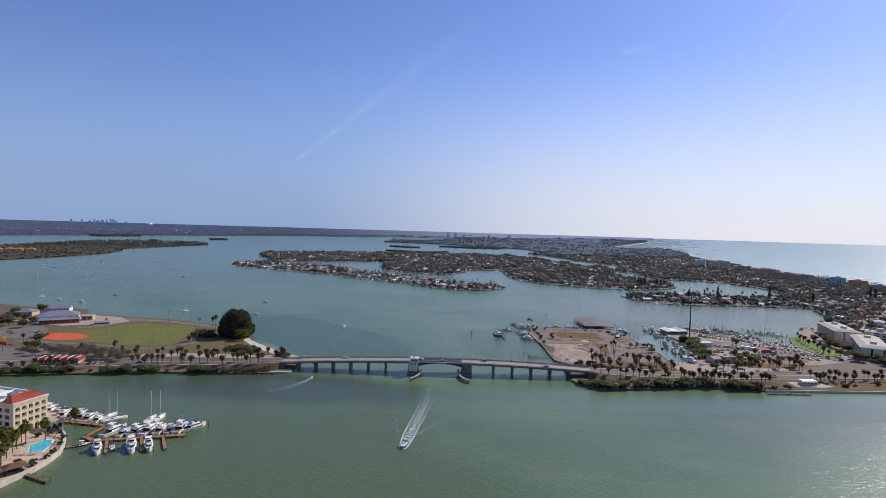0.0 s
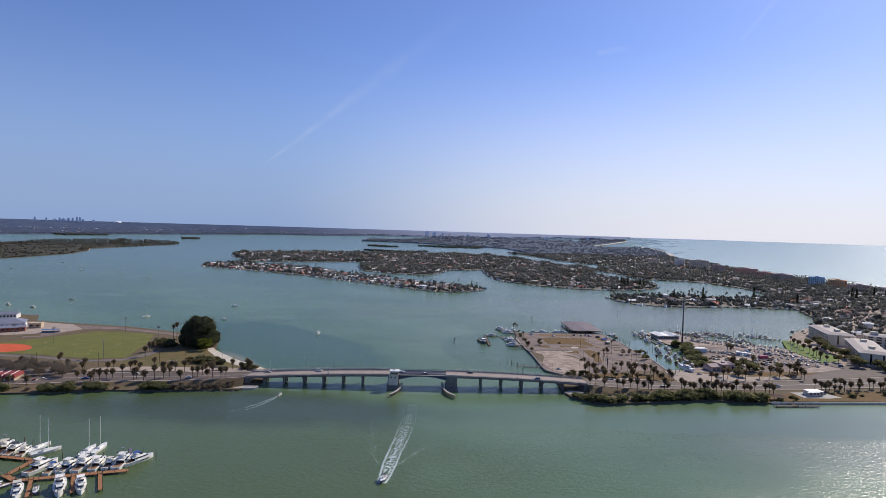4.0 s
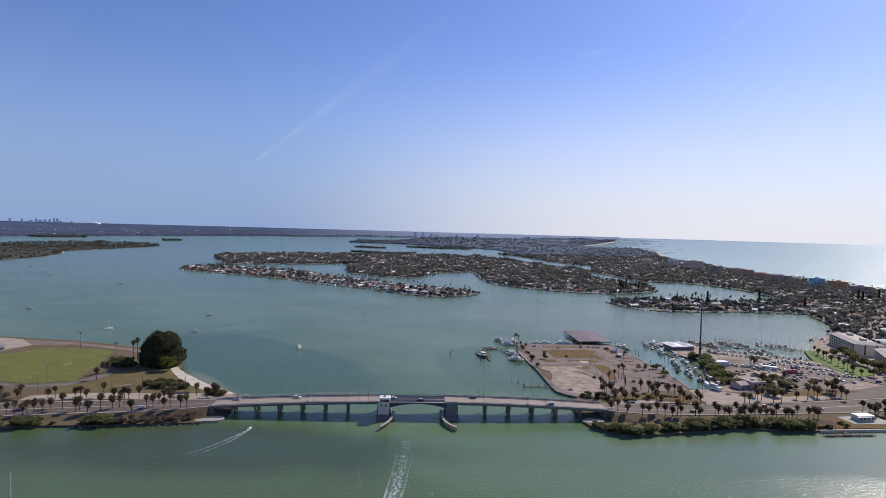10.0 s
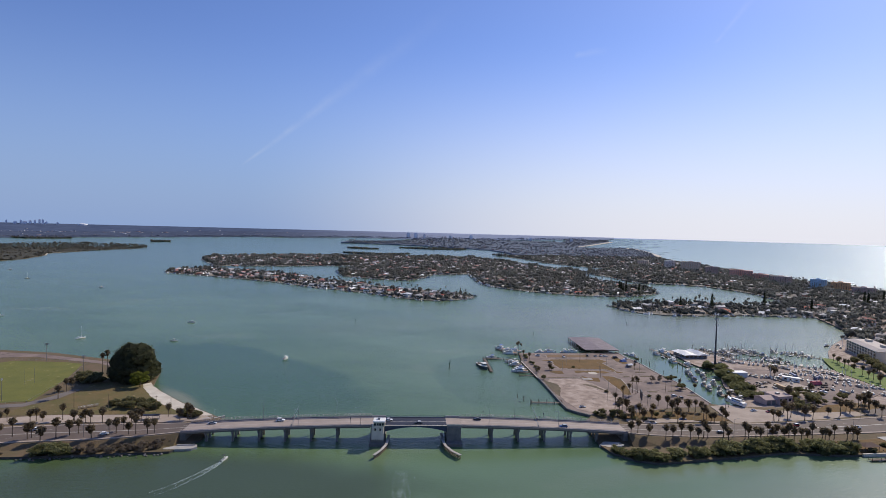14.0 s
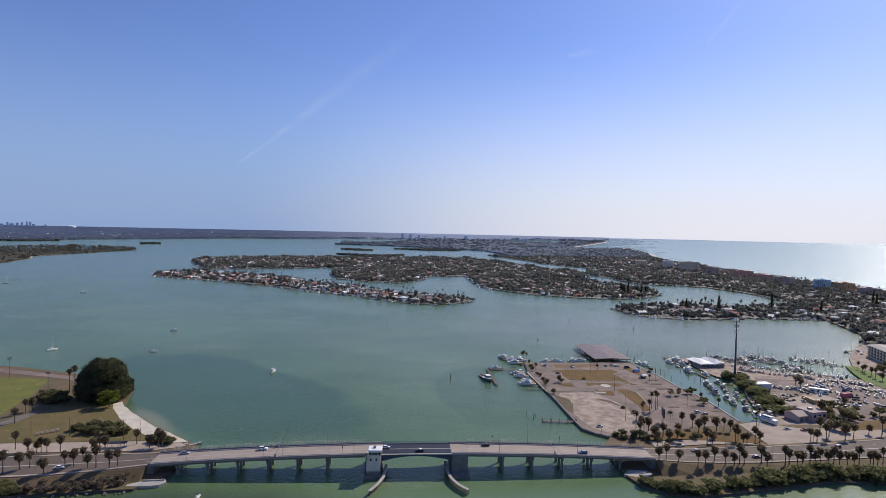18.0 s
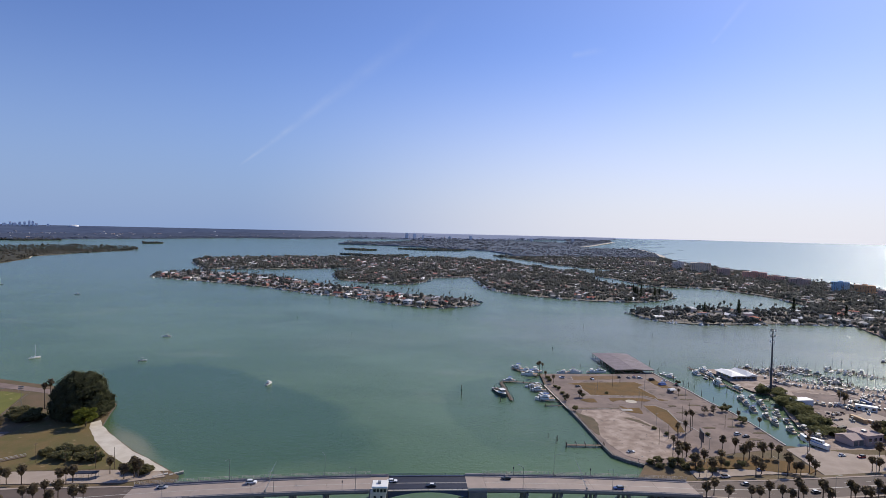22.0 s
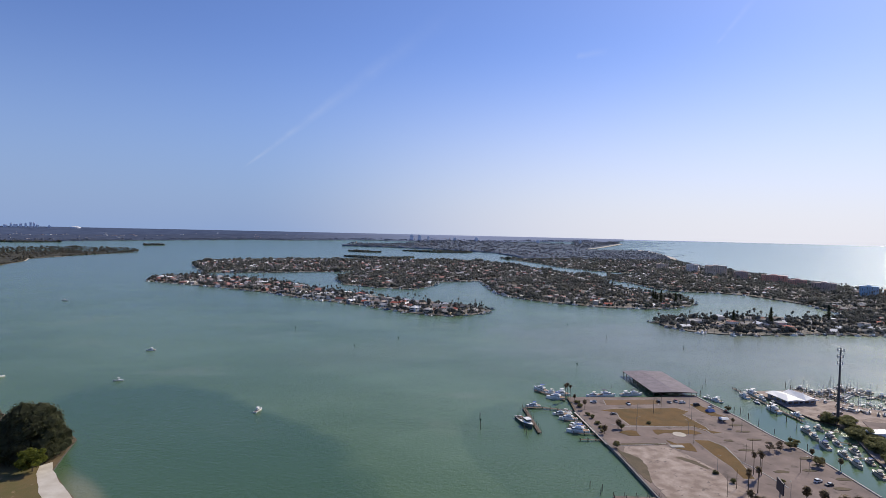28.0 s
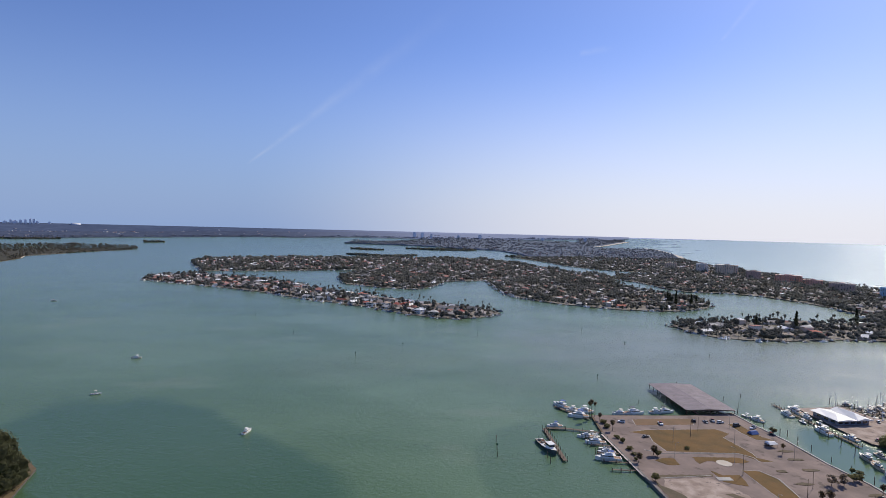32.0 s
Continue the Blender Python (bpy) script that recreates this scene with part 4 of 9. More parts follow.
def palm_crown(rng, reach, fronds, round_head=True):
    """Fan fronds that stand out all round the top, with dead ones hanging below; a round head is filled with closer fans."""
    s = Shape()
    for k in range(fronds):
        az = 2 * math.pi * (k * 0.382 + rng.uniform(-0.05, 0.05))
        up = rng.uniform(-0.7, 1.45) if k > 6 else rng.uniform(-1.4, -0.9)
        r = reach * (rng.uniform(0.72, 0.92) if round_head else rng.uniform(0.8, 1.06))
        d = Vector((math.cos(az) * math.cos(up), math.sin(az) * math.cos(up), math.sin(up)))
        side = Vector((-math.sin(az), math.cos(az), 0))
        sag = 0.22 if round_head else 0.55
        pts = []
        for u, w in ((0.15, 0.08), (0.5, 0.42), (0.8, 0.5), (1.0, 0.16)):
            p = d * r * u - Vector((0, 0, sag * r * u * u))
            pts.append((p - side * w * r * 0.6, p + Vector((0, 0, 0.10 * r)), p + side * w * r * 0.6))
        for (a0, m0, b0), (a1, m1, b1) in zip(pts, pts[1:]):
            s.quad(a0, m0, m1, a1)
            s.quad(m0, b0, b1, m1)
    if round_head:
        s.blob((0, 0, reach * 0.12), (reach * 0.58, reach * 0.58, reach * 0.55), rng, 0.2, 1)
        leaf_cards(s, rng, (0, 0, reach * 0.14), (reach * 0.82, reach * 0.82, reach * 0.74), int(fronds * 1.5), reach * 0.15)
    return s


def trunk_shape(rng, height, r0, r1, lean):
    rings = []
    n = 6
    for j in range(6):
        u = j / 5
        r = r0 + (r1 - r0) * u + (0.08 if j == 0 else 0)
        cx, cy = lean[0] * u * u, lean[1] * u * u
        rings.append([(cx + r * math.cos(2 * math.pi * i / n), cy + r * math.sin(2 * math.pi * i / n), height * u - (0.4 if j == 0 else 0)) for i in range(n)])
    return Shape().loft(rings)


def make_palm(rng, height, reach, fronds, label, group, round_head=True):
    p = thing("palm_tree", 0, 0, 0, label, "palm", group)
    lean = (rng.uniform(-0.4, 0.4), rng.uniform(-0.4, 0.4))
    part("trunk", trunk_shape(rng, height, 0.24, 0.17, lean), M_TRUNK, p)
    c = palm_crown(rng, reach, fronds, round_head)
    part("crown", Shape().add(c, Matrix.Translation((lean[0], lean[1], height))), M_PALM, p)
    return p


def scatter(kinds, spots, z, rng, low=0.85, high=1.15):
    """Copies of the kinds at the spots, each turned and sized a little otherwise."""
    for k, (x, y) in enumerate(spots):
        src = kinds[k % len(kinds)]
        s = rng.uniform(low, high)
        height = z(x, y) if callable(z) else z
        ob = copy_thing(src, pose(x, y, height, 0, 0, rng.uniform(0, 360)))
        ob.scale = (s, s, s)


def remove(kinds):
    for k in kinds:
        for o in (*k.children_recursive, k):
            bpy.data.objects.remove(o)


def make_tree(rng, name, h, rx, z0, clumps, cards, size, leaf, label, category, group, trunk_r=0.25, stems=1, dome=False, core=0.62):
    t = thing(name, 0, 0, 0, label, category, group)
    wood = Shape()
    for k in range(stems):
        a = 2 * math.pi * k / max(stems, 1)
        off = rx * 0.28 if stems > 1 else 0.0
        base = (off * math.cos(a), off * math.sin(a), -0.4)
        fork = (base[0] * 1.4, base[1] * 1.4, z0 + (h - z0) * 0.3)
        wood.tube(base, fork, trunk_r, trunk_r * 0.6, 7)
        for j in range(3):
            b = a + j * 2.1 + 0.5
            wood.tube(fork, (fork[0] + rx * 0.45 * math.cos(b), fork[1] + rx * 0.45 * math.sin(b), z0 + (h - z0) * 0.7), trunk_r * 0.5, trunk_r * 0.15, 5)
    part("trunk", wood, M_TRUNK, t)
    part("crown", crown_shape(rng, rx, rx * 0.92, z0, h, clumps, cards, size, dome, core), leaf, t)
    return t


# ---- kinds of boats ----
M_GEL = mat("white_gelcoat", lin(244, 240, 232), lin(232, 228, 219), 3, 0.4)
M_CANVAS = pick_mat("boat_canvas", [lin(232, 228, 220), lin(60, 84, 140), lin(225, 222, 214), lin(205, 198, 184), lin(236, 232, 226), lin(60, 62, 70), lin(214, 206, 190)], 0.8)
M_HULLS = pick_mat("hull_paint", [lin(236, 234, 228), lin(230, 226, 218), lin(236, 234, 230), lin(84, 92, 108), lin(226, 222, 214), lin(206, 198, 182)], 0.3)
M_WORN = pick_mat("worn_gelcoat", [lin(206, 197, 184), lin(176, 166, 152), lin(196, 190, 180), lin(142, 132, 122), lin(216, 210, 200), lin(112, 105, 100), lin(184, 170, 150)], 0.5)
TOPSIDES = [M_GEL]
M_TEAK = mat("teak", lin(160, 124, 92), lin(136, 104, 76), 1, 0.7)


def hull_rings(length, beam, free, draft=0.45, sheer=0.5):
    """From stern (-length/2) to stem along x."""
    rings = []
    for u, w, lift in ((0, 0.86, 0), (0.25, 0.97, 0.02), (0.5, 1.0, 0.12), (0.72, 0.86, 0.35), (0.88, 0.52, 0.7), (0.97, 0.2, 0.95), (1.0, 0.03, 1.0)):
        x, hw = (u - 0.5) * length, beam / 2 * w
        top, k = free + sheer * lift, -draft * (1 - 0.75 * lift)
        rings.append([(x - 0.06 * length * (1 - lift) * 0, -hw, top), (x, -hw * 0.82, 0.02), (x, 0, k), (x, hw * 0.82, 0.02), (x, hw, top)])
    return rings


def make_hull(b, length, beam, free, material, sheer=0.5):
    rings = hull_rings(length, beam, free, sheer=sheer)
    part("hull", Shape().loft(rings), material, b)
    deck = Shape()
    for r0, r1 in zip(rings, rings[1:]):
        deck.quad((r0[0][0], r0[0][1] * 0.93, r0[0][2] + 0.03), (r1[0][0], r1[0][1] * 0.93, r1[0][2] + 0.03),
                  (r1[4][0], r1[4][1] * 0.93, r1[4][2] + 0.03), (r0[4][0], r0[4][1] * 0.93, r0[4][2] + 0.03))
    part("deck", deck, TOPSIDES[0], b)


def tapered(x0, x1, w0, w1, z0, z1, rake0=0.2, rake1=0.6, tumble=0.85):
    return Shape().hexa([(x0, -w0), (x1, -w1), (x1, w1), (x0, w0)], z0, [(x0 + rake0, -w0 * tumble), (x1 - rake1, -w1 * tumble), (x1 - rake1, w1 * tumble), (x0 + rake0, w0 * tumble)], z1)


def make_cruiser(length, label, group, bridge_deck=True, hull=None, fine=False):
    L, B, F = length, length * 0.31, length * 0.105
    b = thing("motor_yacht", 0, 0, 0, label, "boat", group)
    make_hull(b, L, B, F, hull or TOPSIDES[0], L * 0.05)
    part("cockpit_sole", Shape().box(-L * 0.47, -B * 0.36, F - 0.05, -L * 0.2, B * 0.36, F + 0.06), M_TEAK, b)
    part("cabin", tapered(-L * 0.2, L * 0.28, B * 0.40, B * 0.24, F, F + L * 0.10), TOPSIDES[0], b)
    part("window_band", tapered(-L * 0.17, L * 0.285, B * 0.405, B * 0.25, F + L * 0.055, F + L * 0.082, 0.1, 0.25, 0.97), M_GLASS, b)
    part("cabin_roof", Shape().box(-L * 0.27, -B * 0.4, F + L * 0.10, L * 0.13, B * 0.4, F + L * 0.112), TOPSIDES[0], b)
    if bridge_deck:
        part("flybridge", tapered(-L * 0.14, L * 0.10, B * 0.34, B * 0.24, F + L * 0.112, F + L * 0.165, 0.0, 0.3), TOPSIDES[0], b)
        posts = Shape().box(-L * 0.2, -B * 0.34, F + L * 0.245, L * 0.02, B * 0.34, F + L * 0.252)
        for x in (-L * 0.19, L * 0.01):
            for y in (-B * 0.32, B * 0.32):
                posts.tube((x, y, F + L * 0.11), (x, y, F + L * 0.25), 0.04, n=4)
        part("bimini", posts, M_CANVAS, b)
    if fine:
        part("hull_window", tapered(-L * 0.02, L * 0.3, B * 0.492, B * 0.40, F * 0.62, F * 0.8, 0.05, 0.1, 1.0), M_GLASS, b)
        part("foredeck_hatch", Shape().box(L * 0.30, -B * 0.06, F + 0.1, L * 0.35, B * 0.06, F + L * 0.035), M_GLASS, b)
        part("bridge_windscreen", tapered(L * 0.03, L * 0.105, B * 0.27, B * 0.22, F + L * 0.15, F + L * 0.185, 0.0, 0.3, 0.95), M_GLASS, b)
        # dark sheet across the cabin's aft end stands for the cockpit's shade
        part("cockpit_shade", Shape().box(-L * 0.21, -B * 0.37, F + 0.05, -L * 0.2, B * 0.37, F + L * 0.095), M_GLASS, b)
        arch = Shape()
        for y in (-B * 0.33, B * 0.33):
            arch.tube((-L * 0.17, y, F + L * 0.11), (-L * 0.21, y * 0.9, F + L * 0.22), 0.09, n=4)
        arch.tube((-L * 0.21, -B * 0.3, F + L * 0.22), (-L * 0.21, B * 0.3, F + L * 0.22), 0.09, n=4)
        part("radar_arch", arch, TOPSIDES[0], b)
    rail = Shape()
    for y in (-1, 1):
        rail.tube((L * 0.08, y * B * 0.44, F + 0.75), (L * 0.46, y * B * 0.08, F + 0.95), 0.03, n=4)
    rail.tube((L * 0.46, -B * 0.08, F + 0.95), (L * 0.46, B * 0.08, F + 0.95), 0.03, n=4)
    part("bow_rail", rail, M_POLE, b)
    return b


def make_sportfisher(length, label, group, fine=False):
    b = make_cruiser(length, label, group, fine=fine)
    L, B, F = length, length * 0.31, length * 0.105
    t = Shape()
    for y in (-B * 0.3, B * 0.3):
        for x in (-L * 0.12, L * 0.0):
            t.tube((x, y, F + L * 0.25), (-L * 0.06, y * 0.4, F + L * 0.42), 0.045, n=4)
        t.tube((-L * 0.1, y * 1.2, F + L * 0.2), (-L * 0.32, y * 2.1, F + L * 0.62), 0.03, 0.015, 4)
    t.box(-L * 0.1, -B * 0.14, F + L * 0.40, -L * 0.02, B * 0.14, F + L * 0.41)
    part("tuna_tower", t, M_POLE, b)
    return b


def make_sailboat(length, label, group):
    L, B, F = length, length * 0.29, length * 0.09
    b = thing("sailboat", 0, 0, 0, label, "sailboat", group)
    make_hull(b, L, B, F, M_HULLS, L * 0.03)
    part("coachroof", tapered(-L * 0.12, L * 0.22, B * 0.3, B * 0.18, F, F + L * 0.055), TOPSIDES[0], b)
    part("mast", Shape().tube((L * 0.06, 0, F), (L * 0.06, 0, L * 1.28), 0.14, 0.09, 6), M_WHITE, b)
    part("furled_sail", Shape().tube((L * 0.05, 0, F + 1.45), (-L * 0.34, 0, F + 1.35), 0.17, 0.12, 6), M_CANVAS, b)
    for p in ((L * 0.49, 0, F + 0.3), (-L * 0.49, 0, F)):
        part("stay", Shape().tube(p, (L * 0.06, 0, L * 1.26), 0.02, n=3), M_POLE, b)
    return b


def make_console(length, label, group):
    L, B, F = length, length * 0.33, length * 0.11
    b = thing("open_motorboat", 0, 0, 0, label, "boat", group)
    make_hull(b, L, B, F, M_HULLS, L * 0.04)
    part("well", Shape().box(-L * 0.42, -B * 0.34, F, L * 0.2, B * 0.34, F + 0.07), mat("boat_sole", lin(170, 168, 164), None, 2, 0.8), b)
    part("console", tapered(-L * 0.05, L * 0.12, B * 0.16, B * 0.14, F, F + 1.1, 0.1, 0.3), TOPSIDES[0], b)
    part("t_top", Shape().box(-L * 0.16, -B * 0.32, F + 2.0, L * 0.12, B * 0.32, F + 2.08), M_CANVAS, b)
    p = Shape()
    for x in (-L * 0.12, L * 0.08):
        for y in (-B * 0.24, B * 0.24):
            p.tube((x, y, F), (x, y, F + 2.0), 0.035, n=4)
    part("top_frame", p, M_POLE, b)
    part("outboard_motor", Shape().box(-L * 0.54, -0.22, 0.1, -L * 0.48, 0.22, F + 0.55), mat("black_cowling", lin(40, 40, 44), None, 1, 0.4), b)
    return b


# ---- cars ----
M_CARPAINT = pick_mat("car_paint", [lin(232, 232, 232), lin(60, 62, 66), lin(170, 172, 176), lin(30, 32, 36), lin(150, 40, 42), lin(52, 80, 130), lin(225, 225, 222), lin(120, 112, 100)], 0.3)
M_TYRE = mat("tyre_rubber", lin(34, 34, 36), None, 1, 0.9)


def make_car(kind, label, group="parked and passing cars"):
    L, Wd, H = {"sedan": (4.7, 1.8, 1.45), "suv": (4.8, 1.95, 1.8), "pickup": (5.5, 2.0, 1.85), "van": (5.4, 2.05, 2.2)}[kind]
    c = thing("car" if kind in ("sedan", "suv") else kind, 0, 0, 0, label, "car" if kind != "van" else "van", group)
    w = Wd / 2
    body = Shape().loft([[(x, -w * s, 0.32), (x, w * s, 0.32), (x, w * s, z), (x, -w * s, z)] for x, s, z in
                         ((-L / 2, 0.9, 0.8), (-L / 2 + 0.15, 1, H * 0.58), (0, 1, H * 0.6), (L * 0.3, 1, H * 0.57), (L / 2 - 0.1, 0.96, H * 0.5), (L / 2, 0.88, 0.6))])
    part("body", body, M_CARPAINT, c)
    x0, x1 = {"sedan": (-L * 0.36, L * 0.2), "suv": (-L * 0.47, L * 0.2), "pickup": (-L * 0.12, L * 0.2), "van": (-L * 0.49, L * 0.3)}[kind]
    part("cabin_glass", tapered(x0, x1, w * 0.95, w * 0.95, H * 0.57, H * 0.93, 0.35 if kind == "sedan" else 0.1, 0.55, 0.84), M_GLASS, c)
    part("roof", Shape().box(x0 + 0.4, -w * 0.78, H * 0.92, x1 - 0.55, w * 0.78, H), M_CARPAINT, c)
    for x in (-L * 0.31, L * 0.31):
        for y in (-w, w):
            part("wheel", Shape().tube((x, y - 0.11, 0.33), (x, y + 0.11, 0.33), 0.33, n=10), M_TYRE, c)
    return c


# ---- street furniture ----
def make_lamp(h, label, group, arm=2.2):
    p = thing("street_lamp", 0, 0, 0, label, "lamp post", group)
    part("pole", Shape().tube((0, 0, -0.3), (0, 0, h), 0.11, 0.07, 6), M_POLE, p)
    if arm:
        part("arm", Shape().tube((0, 0, h - 0.1), (0, arm, h + 0.35), 0.05, n=5), M_POLE, p)
        part("lamp_head", Shape().box(-0.16, arm - 0.2, h + 0.28, 0.16, arm + 0.6, h + 0.44), M_POLE, p)
    return p


def make_pole(h, label, group, cross=False):
    p = thing("utility_pole", 0, 0, 0, label, "pole", group)
    part("pole", Shape().tube((0, 0, -0.3), (0, 0, h), 0.16, 0.11, 6), M_WOOD, p)
    if cross:
        part("crossarm", Shape().box(-1.1, -0.08, h - 0.7, 1.1, 0.08, h - 0.55), M_WOOD, p)
    return p


# ---- docks ----
def make_dock(x0, y0, x1, y1, width, label, material=None, piles=True, z=1.0, posts=1.1, few=False):
    d = Vector((x1 - x0, y1 - y0))
    L = d.length
    t = thing("dock", x0, y0, 0, label, "dock", "docks", math.degrees(math.atan2(d.y, d.x)))
    part("planking", Shape().box(0, -width / 2, z - 0.18, L, width / 2, z), material or M_WOOD, t)
    if piles:
        n = 2 if few else max(2, int(L / 5) + 1)
        for k in range(n):
            for s in (-1,) if few else (-1, 1):
                x = 0.2 + k * (L - 0.4) / (n - 1)
                part("post", Shape().tube((x, s * (width / 2 + 0.12), -2.5), (x, s * (width / 2 + 0.12), z + posts), 0.15, n=6), M_WOOD, t)
    return t


# ---- buildings ----
def hip_roof(w, d, z, rise, over=0.5):
    """A hipped roof over a plan of width w along x and depth d along y."""
    a, b = w / 2 + over, d / 2 + over
    ridge = max(0.0, a - b)
    s = Shape()
    s.v += [(-a, -b, z), (a, -b, z), (a, b, z), (-a, b, z), (-ridge - 0.01, 0, z + rise), (ridge + 0.01, 0, z + rise)]
    s.f += [(0, 1, 5, 4), (1, 2, 5), (2, 3, 4, 5), (3, 0, 4), (3, 2, 1, 0)]
    return s


def gable_roof(w, d, z, rise, over=0.4):
    a, b = w / 2 + over, d / 2 + over
    s = Shape()
    s.v += [(-a, -b, z), (a, -b, z), (a, b, z), (-a, b, z), (-a, 0, z + rise), (a, 0, z + rise)]
    s.f += [(0, 1, 5, 4), (2, 3, 4, 5), (0, 4, 3), (1, 2, 5), (3, 2, 1, 0)]
    return s


M_ROOFS = pick_mat("house_roofs", [lin(186, 98, 76), lin(168, 160, 152), lin(228, 225, 220), lin(128, 116, 106), lin(140, 84, 70), lin(192, 186, 178), lin(110, 104, 100), lin(170, 150, 132), lin(236, 233, 228), lin(150, 142, 136)], 0.85)
M_WALLS = pick_mat("house_walls", [lin(228, 222, 210), lin(214, 200, 178), lin(236, 232, 226), lin(198, 190, 176), lin(222, 206, 190)], 0.85)


def make_house(w, d, storeys, roof, wing, group):
    label = {"hip": "stucco house with a hipped roof among trees", "gable": "house with a gabled roof among trees", "flat": "flat-roofed waterfront house among trees"}[roof]
    if storeys == 2:
        label = "two-storey " + label
    h = thing("house", 0, 0, 0, label, "house", group)
    z = 3.1 * storeys
    walls = Shape().box(-w / 2, -d / 2, -0.5, w / 2, d / 2, z)
    top = hip_roof(w, d, z, d * 0.22) if roof == "hip" else gable_roof(w, d, z, d * 0.25) if roof == "gable" else Shape().box(-w / 2 - 0.3, -d / 2 - 0.3, z, w / 2 + 0.3, d / 2 + 0.3, z + 0.35)
    if wing:
        walls.box(w / 2 - wing, d / 2 - 0.1, -0.5, w / 2 - 0.05, d / 2 + wing * 0.8, z - 0.3)
        top.add(hip_roof(wing, wing * 0.9, z - 0.3, wing * 0.2), Matrix.Translation((w / 2 - wing / 2, d / 2 + wing * 0.4, 0)))
    part("wall", walls, M_WALLS, h)
    part("roof", top, M_ROOFS, h)
    for k in range(storeys):
        part("window_band", Shape().box(-w * 0.36, -d / 2 - 0.06, 3.1 * k + 0.7, w * 0.3, -d / 2 + 0.05, 3.1 * k + 2.2), M_GLASS, h)
    return h

# ---- causeway and park on the east side ----
rng = random.Random(11)


def bank_z(x, y):
    """The height of the ground near the causeway road."""
    st = ROAD_L if x < 0 else ROAD_R
    for (xa, a0, b0, z0), (xb, a1, b1, z1) in zip(st, st[1:]):
        if min(xa, xb) <= x <= max(xa, xb):
            t = (x - xa) / (xb - xa)
            near, far, z = a0 + (a1 - a0) * t, b0 + (b1 - b0) * t, z0 + (z1 - z0) * t
            out = max(near - y, y - far, 0)
            return max(1.2, z - (z - 1.0) * out / 9.0) if out else z + 0.05
    return 1.25


palms = [make_palm(rng, h, r, n, lab, "causeway palms") for h, r, n, lab in
         ((6.2, 2.6, 50, "cabbage palm with a round dark green crown"), (7.0, 2.55, 50, "cabbage palm with a round dark green crown"),
          (5.2, 2.7, 52, "short cabbage palm with a dense crown"), (8.2, 2.4, 46, "tall slim cabbage palm with a small crown"))]
front_l = [(-249, -23), (-244, -23), (-237, -26), (-236, -24), (-233, -22), (-228, -22), (-228, -14), (-220, -15), (-209, -19), (-208, -17), (-200, -22), (-194, -18), (-189, -14), (-186, -11), (-174, -19), (-167, -14), (-164, -12), (-163, -6), (-156, -14), (-152, -14), (-145, -15), (-142, -13)]
back_l = [(-247, 11), (-242, 11), (-229, 12), (-226, 13), (-222, 13), (-212, 16), (-203, 12), (-201, 10), (-198, 12), (-195, 11), (-192, 11), (-185, 11), (-169, 14), (-165, 12), (-163, 14), (-151, 24), (-141, 18), (-137, 20), (-135, 20), (-266, 12), (-265, 8)] + [(-247, 75), (-246, 80), (-242, 58)] + [(-323, 20), (-294, 22), (-280, 12), (-300, 33), (-386, 45), (-395, 40)]
scatter(palms, [p for p in front_l + back_l], bank_z, rng)
scatter(palms, [(-275 - 9 * k + rng.uniform(-2, 2), -38 - 2.6 * k + rng.uniform(-1, 1)) for k in range(12)], bank_z, rng)

big = make_tree(rng, "banyan_tree", 28.5, 17.8, 0.5, 190, 130, 0.5, M_DARKTREE, "huge round dark green banyan tree by the beach", "tree", "", 1.3, 5, True)
big.matrix_basis = pose(-215.5, 108, 1.2)
lime = make_tree(rng, "young_tree", 8.5, 5.2, 1.2, 22, 60, 0.4, M_LIME, "small lime green tree before the banyan", "tree", "", 0.25)
lime.matrix_basis = pose(-202, 90, 1.2)
lime.scale = (1.6, 1.6, 1.45)
bush = [make_tree(rng, "shrub", h, r, 0.1, n, 55, 0.42, m, lab, "shrub", "shrubs", 0.15) for h, r, n, m, lab in
        ((5.5, 6.5, 26, M_LEAF, "spreading green shrub on the bank"), (4.6, 5.0, 22, M_LEAF, "dense low green shrub on dry grass"), (6.0, 4.6, 22, M_MANG, "olive green rounded shrub on dry grass"))]
mang = [make_tree(rng, "mangrove", h, r, -0.3, n, 60, 0.45, M_MANG, "bushy olive green mangrove at the water's edge", "mangrove", "shore mangroves", 0.15, 3) for h, r, n in
        ((5.6, 6.0, 26), (4.6, 5.0, 22), (6.8, 6.6, 30))]
scatter(bush, [(-252, 103), (-246, 106), (-240, 102), (-247, 99), (-238, 98)], 1.2, rng, 1.1, 1.45)
scatter(bush, [(-197, 46), (-188, 41), (-182, 40), (-175, 40), (-169, 39), (-165, 40), (-189, 49), (-182, 50), (-174, 48)], 1.2, rng, 0.75, 1.0)
scatter(bush, [(-140, 27), (-133, 25)], 1.2, rng)
scatter(mang, [(-327, -60), (-318, -56), (-309, -54), (-300, -53), (-290, -51), (-284, -50), (-256, -46), (-248, -45), (-242, -43), (-229, -40), (-221, -38),
               (-192, -36), (-184, -35), (-177, -33), (-340, -64), (-352, -68), (-365, -71), (-380, -76)], 0.6, rng, 0.85, 1.15)
dry = [make_tree(rng, "dry_thicket", h, r, 0.1, n, 30, 0.4, M_BARE, "dry brown thicket on the eroded bank", "shrub", "dry thickets", 0.1, core=0.2) for h, r, n in ((4.2, 4.0, 20), (3.2, 3.4, 18))]
